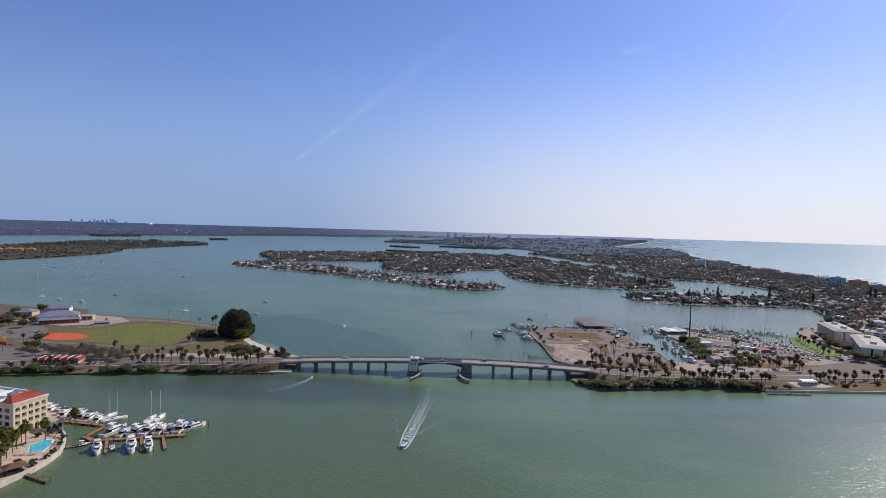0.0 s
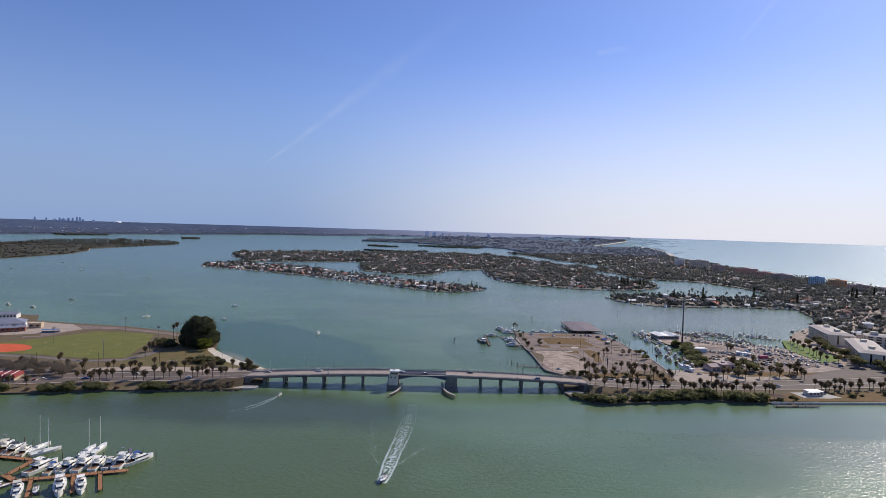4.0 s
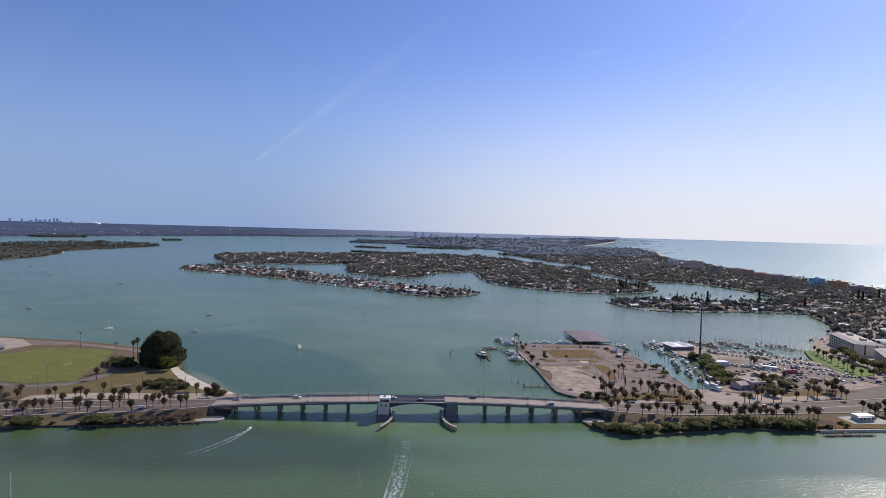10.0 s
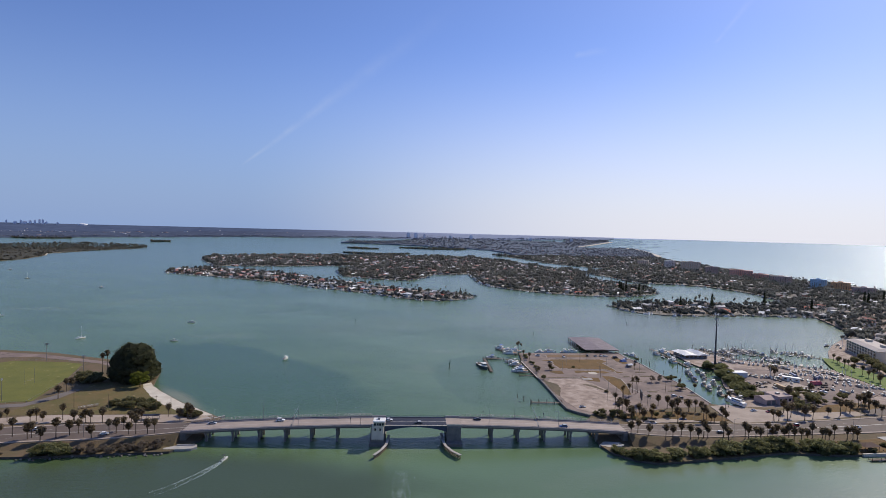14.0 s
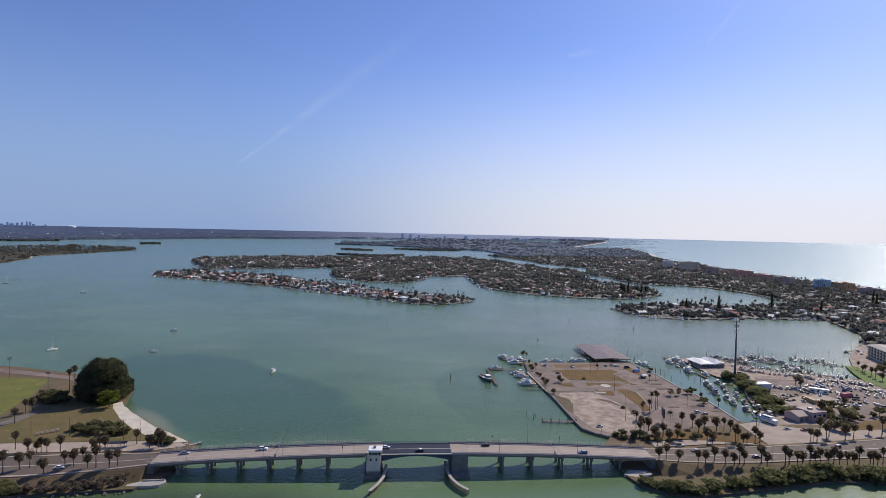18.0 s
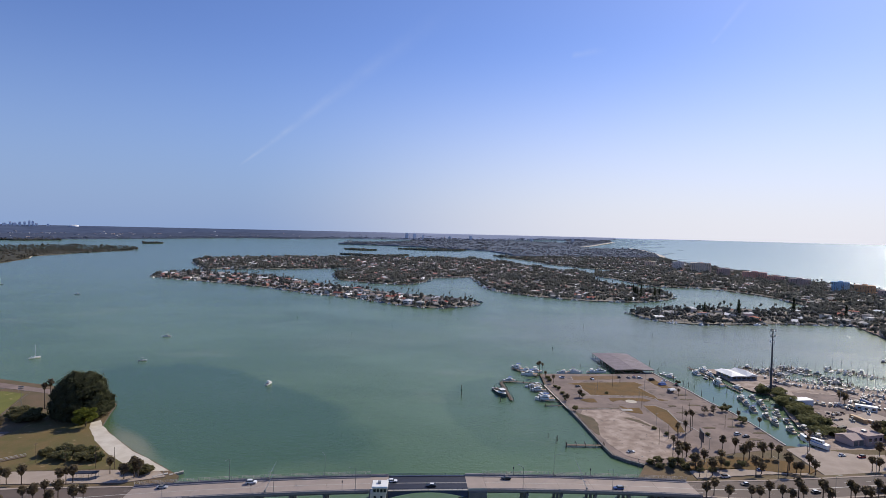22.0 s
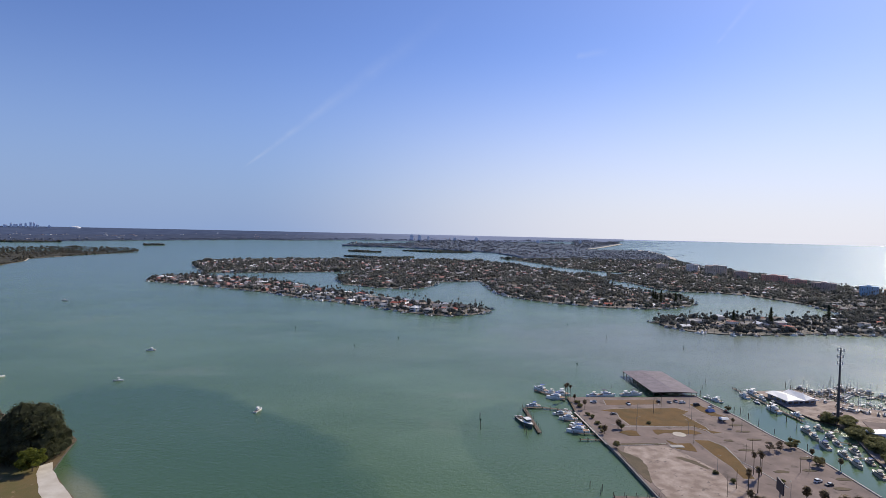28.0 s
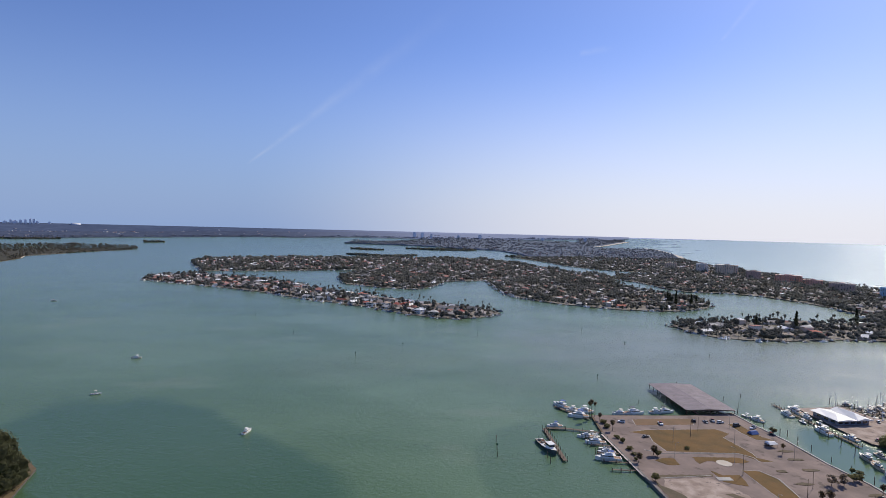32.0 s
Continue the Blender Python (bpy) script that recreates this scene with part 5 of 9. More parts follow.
scatter(dry, [(-135, -21), (-139, -23), (-143, -25), (-148, -24), (-152, -27), (-157, -26), (-162, -29), (-168, -30), (-131, -19), (-146, -28), (-134, -25), (-137, -27), (-141, -29), (-150, -31), (-156, -32), (-136, -18), (-142, -20), (-149, -21), (-155, -22), (-163, -24), (-170, -25), (-164, -33), (-172, -34), (-211, -37), (-268, -47)], 1.0, rng, 0.6, 1.05)
oaks = [make_tree(rng, "oak_tree", h, r, 2.2, n, 48, 0.45, M_LEAF, "broad oak tree with a grey-green crown", "tree", "park trees", 0.3, core=0.5) for h, r, n in ((8.5, 5.6, 26), (7, 4.6, 22), (10, 6.2, 30))]
bare = [make_tree(rng, "bare_tree", h, r, 2.0, n, 26, 0.4, M_BARE, "wide thin-leaved grey tree over the parking lot", "tree", "parking trees", 0.28, core=0.12) for h, r, n in ((8.5, 6.4, 26), (7.4, 5.4, 22))]
scatter(bare, [(-352, 12), (-340, 14), (-330, 10), (-318, 6), (-308, 8), (-298, 2), (-290, -2), (-283, 4), (-276, -8), (-270, 0), (-300, -9), (-312, -6), (-324, -2), (-338, 2), (-350, -4), (-286, -12), (-266, -14), (-362, 4)], 1.2, rng, 0.85, 1.2)
remove(bare)
scatter(oaks, [(-489, 125), (-495, 140), (-478, 120),
               (-456, 113), (-468, 141), (-500, 160), (-486, 152), (-510, 130), (-386, 49), (-525, 185), (-540, 200), (-515, 215), (-530, 150), (-550, 170), (-565, 190),
               (-540, 120), (-560, 100), (-580, 140), (-520, 100), (-600, 180), (-620, 150), (-365, 18), (-376, 22)], 1.2, rng)
tall = [make_palm(rng, 13.5, 2.3, 34, "tall palm beside the banyan tree", "park palms")]
scatter(tall, [(-248, 122), (-246, 125)], 1.2, rng, 1.15, 1.3)

# shrubs and brush over the near bank
bank_spots = [(-250, -40), (-225, -35), (-187, -31), (-292, -46), (-302, -48), (-313, -50), (-285, -45), (-323, -52), (-296, -42)]
scatter(mang + bush, bank_spots, 0.9, rng, 0.55, 0.9)
remove(dry)

# school, restaurant and small buildings
M_ROOFGREY = mat("grey_metal_roof", lin(150, 150, 160), lin(134, 134, 146), 5, 0.5, metal=0.2)
M_REDROOF = mat("red_roof", lin(150, 54, 50), lin(130, 44, 42), 3, 0.7)
M_TAN = mat("tan_stucco", lin(206, 186, 158), lin(188, 168, 140), 5, 0.85)
M_BRICK = mat("red_brick", lin(160, 92, 72), lin(140, 80, 62), 2, 0.9)


def block(name, x, y, w, d, h, turn, wall, roof, label, roof_kind="flat", z=1.2, windows=6, category="building"):
    b = thing(name, x, y, z, label, category, "", turn)
    part("wall", Shape().box(-w / 2, -d / 2, -0.5, w / 2, d / 2, h), wall, b)
    if roof_kind == "flat":
        part("roof", Shape().box(-w / 2 - 0.3, -d / 2 - 0.3, h, w / 2 + 0.3, d / 2 + 0.3, h + 0.5), roof, b)
    elif roof_kind == "hip":
        part("roof", hip_roof(w, d, h, d * 0.2, 0.8), roof, b)
    else:
        part("roof", gable_roof(w, d, h, d * 0.18, 0.6), roof, b)
    for k in range(windows):
        x0 = -w / 2 + (k + 0.25) * w / windows
        win = part("window", Shape().box(x0, -d / 2 - 0.07, h * 0.35, x0 + w / windows * 0.5, -d / 2 + 0.05, h * 0.75), M_GLASS, b)
        part("sill", Shape().box(x0 - 0.1, -d / 2 - 0.16, h * 0.32, x0 + w / windows * 0.5 + 0.1, -d / 2 - 0.02, h * 0.35), M_WHITE, win)
    return b


block("community_hall", -455, 166, 40, 24, 6.5, 33, M_WHITE, M_ROOFGREY, "white hall with a grey hipped metal roof", "hip", windows=9)
block("community_hall_wing", -440, 147, 38, 11, 4.5, 33, M_BRICK, M_ROOFGREY, "low brick wing with a grey roof", "gable", windows=9)
block("storage_building", -425, 174, 12, 8, 5, 15, M_TAN, M_TAN, "small tan flat-roofed storage building", windows=2)
block("annex_building", -505, 226, 34, 14, 5, 20, M_WHITE, M_ROOFGREY, "long white building with a pale grey roof", "gable", windows=10)
block("annex_building", -520, 190, 30, 16, 5, 10, M_TAN, M_ROOFGREY, "tan building with a grey roof among trees", "hip", windows=5)
block("shop_building", -470, 60, 40, 22, 5, -8, M_TAN, M_ROOFGREY, "tan roadside shop with a flat roof", windows=6)
cafe = block("diner", -309, -25, 32, 13, 4.2, 12, M_TAN, M_REDROOF, "roadside diner with a dark red mansard roof", "flat", windows=10)
part("mansard", Shape().hexa([(-16.8, -7.3), (16.8, -7.3), (16.8, 7.3), (-16.8, 7.3)], 3.2, [(-15.4, -5.6), (15.4, -5.6), (15.4, 5.6), (-15.4, 5.6)], 5.4), M_REDROOF, cafe, "dark red sloping mansard")
for k in range(6):
    part("roof_rib", Shape().hexa([(-14 + k * 5.5, -7.6), (-13.5 + k * 5.5, -7.6), (-13.5 + k * 5.5, 5.4), (-14 + k * 5.5, 5.4)], 4.6, [(-14 + k * 5.5, -5.4), (-13.5 + k * 5.5, -5.4), (-13.5 + k * 5.5, 5.4), (-14 + k * 5.5, 5.4)], 5.7), M_WHITE, cafe, "white lit roof beam")
sign = thing("pole_sign", -386, 6, 1.2, "tall roadside pole sign with yellow arches over red", "sign", "", 0)
part("pole", Shape().tube((0, 0, -0.4), (0, 0, 8), 0.25, n=8), M_POLE, sign)
part("panel", Shape().box(-3.4, -0.3, 6.2, 3.4, 0.3, 9.0), mat("sign_red", lin(206, 52, 40), None, 2, 0.5), sign)
M_YELLOW = mat("sign_yellow", lin(246, 190, 50), None, 2, 0.5)
for x in (-1.5, 1.5):
    arch = Shape()
    pts = [(x - 1.4 * math.cos(a * math.pi / 8), 9.0 + 4.6 * math.sin(a * math.pi / 8)) for a in range(9)]
    for (xa, za), (xb, zb) in zip(pts, pts[1:]):
        arch.tube((xa, 0, za), (xb, 0, zb), 0.32, n=5)
    part("arch", arch, M_YELLOW, sign)

# ballfield: backstops, floodlight masts, low fence
mast = thing("floodlight_mast", 0, 0, 0, "tall steel floodlight mast with a bank of lamps", "lamp post", "field masts")
part("pole", Shape().tube((0, 0, -0.4), (0, 0, 16), 0.2, 0.12, 6), M_POLE, mast)
for k in range(2):
    part("lamp_bank", Shape().box(-1.5, -0.2, 14.3 + k, 1.5, 0.2, 14.9 + k), M_POLE, mast)
for x, y in ((-354, 101), (-275, 51), (-320, 163), (-398, 108), (-262, 120)):
    copy_thing(mast, pose(x, y, 1.2, 0, 0, rng.uniform(0, 180)))
remove([mast])
goal = thing("field_goal", -285, 92, 1.2, "white steel goal frame on the grass", "goal", "", 70)
for a, b in (((-3.6, 0, 0), (-3.6, 0, 12)), ((3.6, 0, 0), (3.6, 0, 12)), ((-3.6, 0, 3), (3.6, 0, 3))):
    part("bar", Shape().tube(a, b, 0.07, n=6), M_POLE, goal)
fence_pts = [(-410, 57), (-334, 51), (-286, 41), (-257, 49), (-266, 109), (-281, 157), (-300, 163), (-348, 165)]
for (xa, ya), (xb, yb) in zip(fence_pts, fence_pts[1:]):
    d = Vector((xb - xa, yb - ya))
    f = thing("chain_link_fence", xa, ya, 1.2, "low grey chain-link fence round the ballfield", "fence", "field fence", math.degrees(math.atan2(d.y, d.x)))
    part("top_rail", Shape().tube((0, 0, 1.3), (d.length, 0, 1.3), 0.05, n=4), M_POLE, f)
    for k in range(int(d.length / 6) + 1):
        part("post", Shape().tube((k * 6, 0, -0.2), (k * 6, 0, 1.35), 0.05, n=4), M_POLE, f)
bench = thing("bleachers", -392, 150, 1.25, "blue and white covered bleachers", "bleachers", "", 20)
part("awning", Shape().hexa([(-8, -2), (8, -2), (8, 2), (-8, 2)], 3.2, [(-8, -2), (8, -2), (8, 2), (-8, 2)], 3.35), mat("blue_canvas", lin(70, 110, 180), None, 2, 0.8), bench)
for k in range(3):
    part("tier", Shape().box(-8, -1.8 + k * 1.2, 0, 8, -0.7 + k * 1.2, 0.5 + k * 0.5), M_POLE, bench)
for x in (-7.5, 7.5):
    part("post", Shape().tube((x, 1.5, 0), (x, 1.5, 3.2), 0.08, n=5), M_POLE, bench)

# grounded white boat hull by the abutment, shelter, poles
ramp = thing("boat_landing", -122, -24, 0, "bleached concrete landing at the water's edge", "landing", "", 6)
part("slab", Shape().prism([(-9, -2.6), (2, -3.4), (6, -2.8), (8.5, -0.4), (7.5, 2.8), (-3, 2.5), (-9, -0.8)], -2, 1.3), M_CONC, ramp)
part("kerb", Shape().box(-3, 1.8, 1.3, 7, 2.3, 1.9), M_CONC, ramp)
apron = thing("abutment_landing", 126, -14, 0, "pale concrete landing under the bridge's end", "landing", "", -8)
part("slab", Shape().prism([(-8.5, -2.4), (-3, -4.6), (4, -3.4), (7, 0.5), (4, 3.6), (-5, 3.2)], -2, 1.25), M_CONC, apron)
part("step", Shape().prism([(-5, 0.4), (3, -0.4), (5, 2.8), (-4, 3.0)], 1.25, 1.6), M_CONC, apron)
shed = thing("bus_shelter", -160, 19.5, 1.5, "dark open bus shelter on the sandy verge", "shelter", "", 4)
part("roof", Shape().box(-5.5, -1.6, 2.4, 5.5, 1.6, 2.65), M_GRATE, shed)
for x in (-5, -1.7, 1.7, 5):
    for y in (-1.3, 1.3):
        part("post", Shape().tube((x, y, -0.3), (x, y, 2.4), 0.08, n=4), M_GRATE, shed)
groyne = thing("broken_groyne", -121, 24, 0, "broken pale concrete groyne at the point", "groyne", "", 25)
for k in range(6):
    part("slab", Shape().box(-8 + k * 2.4, -1.2 + (k % 3) * 0.9, -1.5, -6 + k * 2.4, 0.4 + (k % 3) * 0.9, 1.7 - 0.1 * k), M_CONC, groyne)
steps = thing("footbridge", -211, 41, 1.2, "small wooden footbridge with white rails", "footbridge", "", 40)
part("walkway", Shape().box(-6, -0.9, 0.2, 6, 0.9, 0.35), M_WOOD, steps)
for y in (-0.9, 0.9):
    part("handrail", Shape().tube((-6, y, 1.3), (6, y, 1.3), 0.08, n=4), M_WHITE, steps)
poles = [make_pole(11, "weathered wooden utility pole", "utility poles", True), make_pole(12, "weathered wooden utility pole", "utility poles")]
scatter(poles, [(-220, 40), (-178, 32), (-162, 31), (-152, 30), (-260, 20), (-305, 12), (-196, 37)], 1.2, rng, 0.95, 1.1)
remove(poles)
rock = Shape()
for x, y in [(-128 - k * 0.75 + rng.uniform(-2, 2), -31.2 - k * 0.085 + rng.gauss(0, 1.3)) for k in range(96)] + [(131 + k * 1.6, -36.5 + 0.12 * k + rng.uniform(-1.4, 1.2)) for k in range(40)]:
    r = 0.2 + 0.7 * rng.random() ** 2
    rock.blob((x, y, 0.3), (r, r * 0.8, r * 0.7), rng, 0.25, 1)
setting("shore_rocks", rock, M_ROCK, "grey boulders along the shore", "rocks", kind="stuff")

# ---- waterfront hotel, its pool terrace and docks ----
rng = random.Random(5)
M_TERRACE = mat("terrace_paving", lin(214, 196, 174), lin(182, 158, 136), 3, 0.85, spots=(lin(168, 130, 108), 0.64))
HOTEL_PLAN = [(-228, -132), (-219, -146), (-210, -159), (-203, -166), (-194, -174), (-185.5, -186), (-180.5, -196), (-178.5, -205), (-178, -216), (-181, -235), (-214, -262), (-330, -300), (-420, -200), (-330, -120), (-250, -118)]
land("hotel_ground", HOTEL_PLAN, 1.6, M_TERRACE, "warm pale terrace paving round the hotel")
for (xa, ya), (xb, yb) in zip(HOTEL_PLAN[:10], HOTEL_PLAN[1:11]):
    d = Vector((xb - xa, yb - ya)).normalized()
    n = Vector((-d.y, d.x)) * 0.5
    setting("terrace_wall", Shape().hexa([(xa - n.x, ya - n.y), (xb - n.x, yb - n.y), (xb + n.x, yb + n.y), (xa + n.x, ya + n.y)], -3, [(xa - n.x, ya - n.y), (xb - n.x, yb - n.y), (xb + n.x, yb + n.y), (xa + n.x, ya + n.y)], 2.5), M_PALEWALL, "curved pale sea wall round the terrace", "wall")
M_STUCCO = mat("hotel_stucco", lin(232, 216, 186), lin(218, 202, 172), 6, 0.85)
M_TERRA = mat("terracotta_tiles", lin(186, 88, 66), lin(164, 74, 56), 2, 0.85, bump=0.3)
inn = thing("hotel", -217.6, -180.6, 1.6, "cream hotel with arched balcony bays and red tile roofs", "hotel", "", 77.5)
# its long front runs along local x and faces local -y
LW, LD, GF, FH, EAVE = 18.6, 13.0, 5.6, 3.75, 18.4
# brown shade of the recessed balconies, painted as the wall's colour
M_SHADE = mat("shaded_balcony_wall", lin(150, 122, 98), lin(128, 104, 84), 3, 0.85)
M_IRON = mat("cream_railing", lin(208, 196, 172), lin(188, 176, 154), 2, 0.6)


def arched_wall(x0, x1, z, h, rise, y0, y1):
    """The piece of wall over an arched opening from x0 to x1, whose crown is rise above its springing at z."""
    s = Shape()
    mid, half, n = (x0 + x1) / 2, (x1 - x0) / 2, 8
    for j in range(n):
        a0, a1 = math.pi * j / n, math.pi * (j + 1) / n
        xa, za, xb, zb = mid - half * math.cos(a0), z + rise * math.sin(a0), mid - half * math.cos(a1), z + rise * math.sin(a1)
        s.loft([[(xa, y0, za), (xa, y1, za), (xa, y1, z + h), (xa, y0, z + h)], [(xb, y0, zb), (xb, y1, zb), (xb, y1, z + h), (xb, y0, z + h)]])
    return s


part("body", Shape().box(0, 2.0, -0.5, LW, LD, EAVE - 0.6), M_SHADE, inn)
part("end_wall", Shape().box(-0.5, 0, -0.5, 0, LD, EAVE), M_STUCCO, inn)
part("end_wall", Shape().box(LW, 0, -0.5, LW + 0.5, LD, EAVE), M_STUCCO, inn)
part("cornice", Shape().box(-0.8, -0.35, EAVE - 1.1, LW + 0.8, 2.0, EAVE), M_STUCCO, inn)
part("cornice_edge", Shape().box(-1.0, -0.6, EAVE, LW + 1.0, 2.2, EAVE + 0.3), M_WHITE, inn)
BAY = LW / 5
for k in range(6):
    x = k * BAY
    part("pier", Shape().box(max(0, x - 0.6), 0, -0.4, min(LW, x + 0.6), 2.0, EAVE - 1.1), M_STUCCO, inn)
for k in range(5):
    x0, x1 = k * BAY + 0.6, (k + 1) * BAY - 0.6
    porch = part("arcade_arch", arched_wall(x0, x1, 3.4, 2.2, 1.1, 0.0, 0.6), M_STUCCO, inn)
    part("arcade_door", Shape().box(x0, 1.86, 0, x1, 1.97, 4.4), M_GLASS, porch)
    part("mullion", Shape().box((x0 + x1) / 2 - 0.08, 1.78, 0, (x0 + x1) / 2 + 0.08, 1.86, 4.4), M_WHITE, porch)
    for fl in range(3):
        z = GF + fl * FH
        bay = part("balcony", Shape().box(x0, -0.12, z - 0.3, x1, 2.0, z + 0.2), M_STUCCO, inn, "recessed balcony in an arched bay")
        rail = Shape().box(x0, 0.1, z + 1.05, x1, 0.2, z + 1.18).box(x0, 0.1, z + 0.28, x1, 0.2, z + 0.36)
        for j in range(9):
            xr = x0 + (j + 0.5) * (x1 - x0) / 9
            rail.box(xr - 0.05, 0.11, z + 0.2, xr + 0.05, 0.19, z + 1.1)
        part("railing", rail, M_IRON, bay)
        part("door_glass", Shape().box(x0 + 0.25, 1.86, z + 0.2, x1 - 0.4, 1.97, z + 2.5), M_GLASS, bay)
        part("door_frame", Shape().box((x0 + x1) / 2 - 0.1, 1.78, z + 0.2, (x0 + x1) / 2 + 0.02, 1.86, z + 2.5), M_WHITE, bay)
        top = z + FH - 0.3 if fl < 2 else EAVE - 1.1
        if fl == 2:
            part("arch", arched_wall(x0, x1, z + 1.9, top - z - 1.9, 0.95, 0.0, 0.5), M_STUCCO, bay)
        else:
            part("lintel", Shape().box(x0, 0, z + 2.65, x1, 0.5, top), M_STUCCO, bay)
part("roof", Shape().hexa([(-0.9, 0.4), (LW + 0.9, 0.4), (LW + 0.9, LD * 0.62), (-0.9, LD * 0.62)], EAVE + 0.3, [(3.2, LD * 0.44), (LW - 3.2, LD * 0.44), (LW - 3.2, LD * 0.6), (3.2, LD * 0.6)], EAVE + 2.9), M_TERRA, inn, "red barrel-tile roof")
for k in range(24):
    x = -0.6 + k * (LW + 1.2) / 23
    xt = 3.3 + k * (LW - 6.6) / 23
    part("tile_rib", Shape().tube((x, 0.5, EAVE + 0.36), (xt, LD * 0.44, EAVE + 2.93), 0.1, 0.1, 5), M_TERRA, inn)
part("flat_roof", Shape().box(-0.5, LD * 0.62, EAVE - 0.6, LW + 0.5, LD, EAVE), M_WHITE, inn)
part("body_back", Shape().box(-4, LD, -0.5, LW + 3, LD + 50, EAVE - 1.5), M_STUCCO, inn)
part("back_roof", Shape().box(-4.4, LD, EAVE - 1.5, LW + 3.4, LD + 50, EAVE - 1.1), M_WHITE, inn)
for x0, y0, x1, y1, h in ((-4.4, LD, -3.6, LD + 50, 1.0), (LW + 2.6, LD, LW + 3.4, LD + 50, 1.0), (-3.6, LD + 14, LW + 2.6, LD + 14.6, 0.8), (-3.6, LD + 30, LW + 2.6, LD + 30.6, 0.8)):
    part("roof_parapet", Shape().box(x0, y0, EAVE - 1.1, x1, y1, EAVE - 1.1 + h), M_WHITE, inn)
for x, y, w, d, h in ((1, LD + 3, 3, 2.4, 1.6), (6, LD + 5, 2.2, 2.2, 1.2), (11, LD + 4, 4, 2.6, 2.0), (16, LD + 7, 2.4, 2.4, 1.4), (2, LD + 9, 4, 3, 1.8), (8, LD + 19, 3, 2.4, 1.5), (14, LD + 22, 3.4, 2.4, 1.8), (4, LD + 24, 2.2, 2.2, 1.3), (0, LD + 18, 2.4, 3, 1.6)):
    part("roof_unit", Shape().box(x, y, EAVE - 1.1, x + w, y + d, EAVE - 1.1 + h), M_POLE, inn, "grey roof machine")
part("rear_roof", Shape().add(hip_roof(12, 8, EAVE - 0.3, 2.4, 0.6), Matrix.Translation((13, LD + 27, 0))), M_TERRA, inn, "red barrel-tile roof")
part("rear_house", Shape().box(7, LD + 23, EAVE - 1.1, 19, LD + 31, EAVE - 0.3), M_STUCCO, inn)
for fl in range(4):
    z = 2.2 + fl * FH
    for k in range(2):
        win = part("end_window", Shape().box(-0.6, 3.0 + k * 5.2, z, -0.47, 5.8 + k * 5.2, z + 2.1), M_GLASS, inn)
        part("end_sill", Shape().box(-0.72, 2.8 + k * 5.2, z - 0.2, -0.47, 6.0 + k * 5.2, z), M_WHITE, win)
    if fl:
        part("side_balcony", Shape().box(LW + 0.5, 2.5, z - 0.4, LW + 2.6, 8.5, z - 0.1), M_WHITE, inn)
        part("side_railing", Shape().box(LW + 2.45, 2.5, z - 0.1, LW + 2.6, 8.5, z + 0.9), M_WHITE, inn)
pool = thing("swimming_pool", -194, -190, 1.6, "bright turquoise outdoor swimming pool", "pool")
part("coping", Shape().prism([(-7.7, 0), (-1.3, -8.7), (5.7, -7.6), (3.7, 1.3), (-0.7, 8.7), (-5.6, 8.6)], -0.5, 0.12), M_WHITE, pool)
part("pool_water", Shape().prism([(-7, 0), (-1, -8), (5, -7), (3.1, 1), (-1, 8), (-5.1, 7.9)], -0.3, 0.16), mat("pool_water", lin(64, 196, 214), lin(48, 176, 200), 4, 0.08), pool)
terr = thing("terrace_building", -207.5, -166.5, 1.6, "low cream terrace pavilion with arched openings", "building", "", 62)
part("wall", Shape().box(-4, -2.2, -0.4, 5, 3.5, 4.2), M_STUCCO, terr)
part("roof_terrace", Shape().box(-4.4, -2.8, 4.2, 5.4, 4, 4.5), M_CONC, terr)
for y in (-2.6, 3.7):
    part("balustrade", Shape().box(-4.3, y - 0.12, 4.5, 5.3, y + 0.12, 5.5), M_STUCCO, terr)
part("balustrade", Shape().box(5.1, -2.5, 4.5, 5.35, 3.6, 5.5), M_STUCCO, terr)
for k in range(3):
    x0 = -3.4 + k * 2.9
    part("arch_opening", Shape().prism([(0, 0), (2.0, 0), (2.0, 2.2), (1.7, 2.8), (1.0, 3.1), (0.3, 2.8), (0, 2.2)], 0, 0.2), M_GLASS, terr).matrix_basis = pose(x0, -2.15, 0, 90, 0, 0)

bar = thing("poolside_bar", -187, -224, 1.6, "low poolside bar with a brown shingle roof", "bar", "", 55)
for k in range(2):
    part("roof", Shape().add(hip_roof(9, 6.5, 3.0, 1.7), Matrix.Translation((-4.8 + 9.6 * k, 0, 0))), mat("brown_shingles", lin(128, 84, 66), lin(108, 70, 56), 2, 0.9), bar)
    part("counter", Shape().box(-8.2 + 9.6 * k, -2.4, -0.3, -1.4 + 9.6 * k, 2.4, 1.1), M_WOOD, bar)
    for x in (-8.4, -1.2):
        for y in (-2.6, 2.6):
            part("post", Shape().tube((x + 9.6 * k, y, -0.3), (x + 9.6 * k, y, 3.05), 0.12, n=5), M_WOOD, bar)
hp = [make_palm(rng, 10.5, 3.0, 36, "tall feathery palm on the hotel terrace", "hotel palms", False), make_palm(rng, 8.5, 2.8, 34, "feathery palm on the hotel terrace", "hotel palms", False)]
M_PALMG = leaf_mat("green_palm_frond", lin(140, 142, 78), lin(112, 116, 60), 1.2)
for p in hp:
    for o in p.children:
        if o.name.startswith("crown"):
            o.data.materials[0] = M_PALMG
scatter(hp, [(-205, -188), (-207, -192), (-204, -195), (-209, -186), (-202, -200), (-212, -190), (-206, -202), (-200, -206), (-210, -197), (-196, -214), (-203, -212), (-192, -220), (-199, -182), (-210, -206), (-214, -200), (-196, -163), (-199, -160)], 1.6, rng)
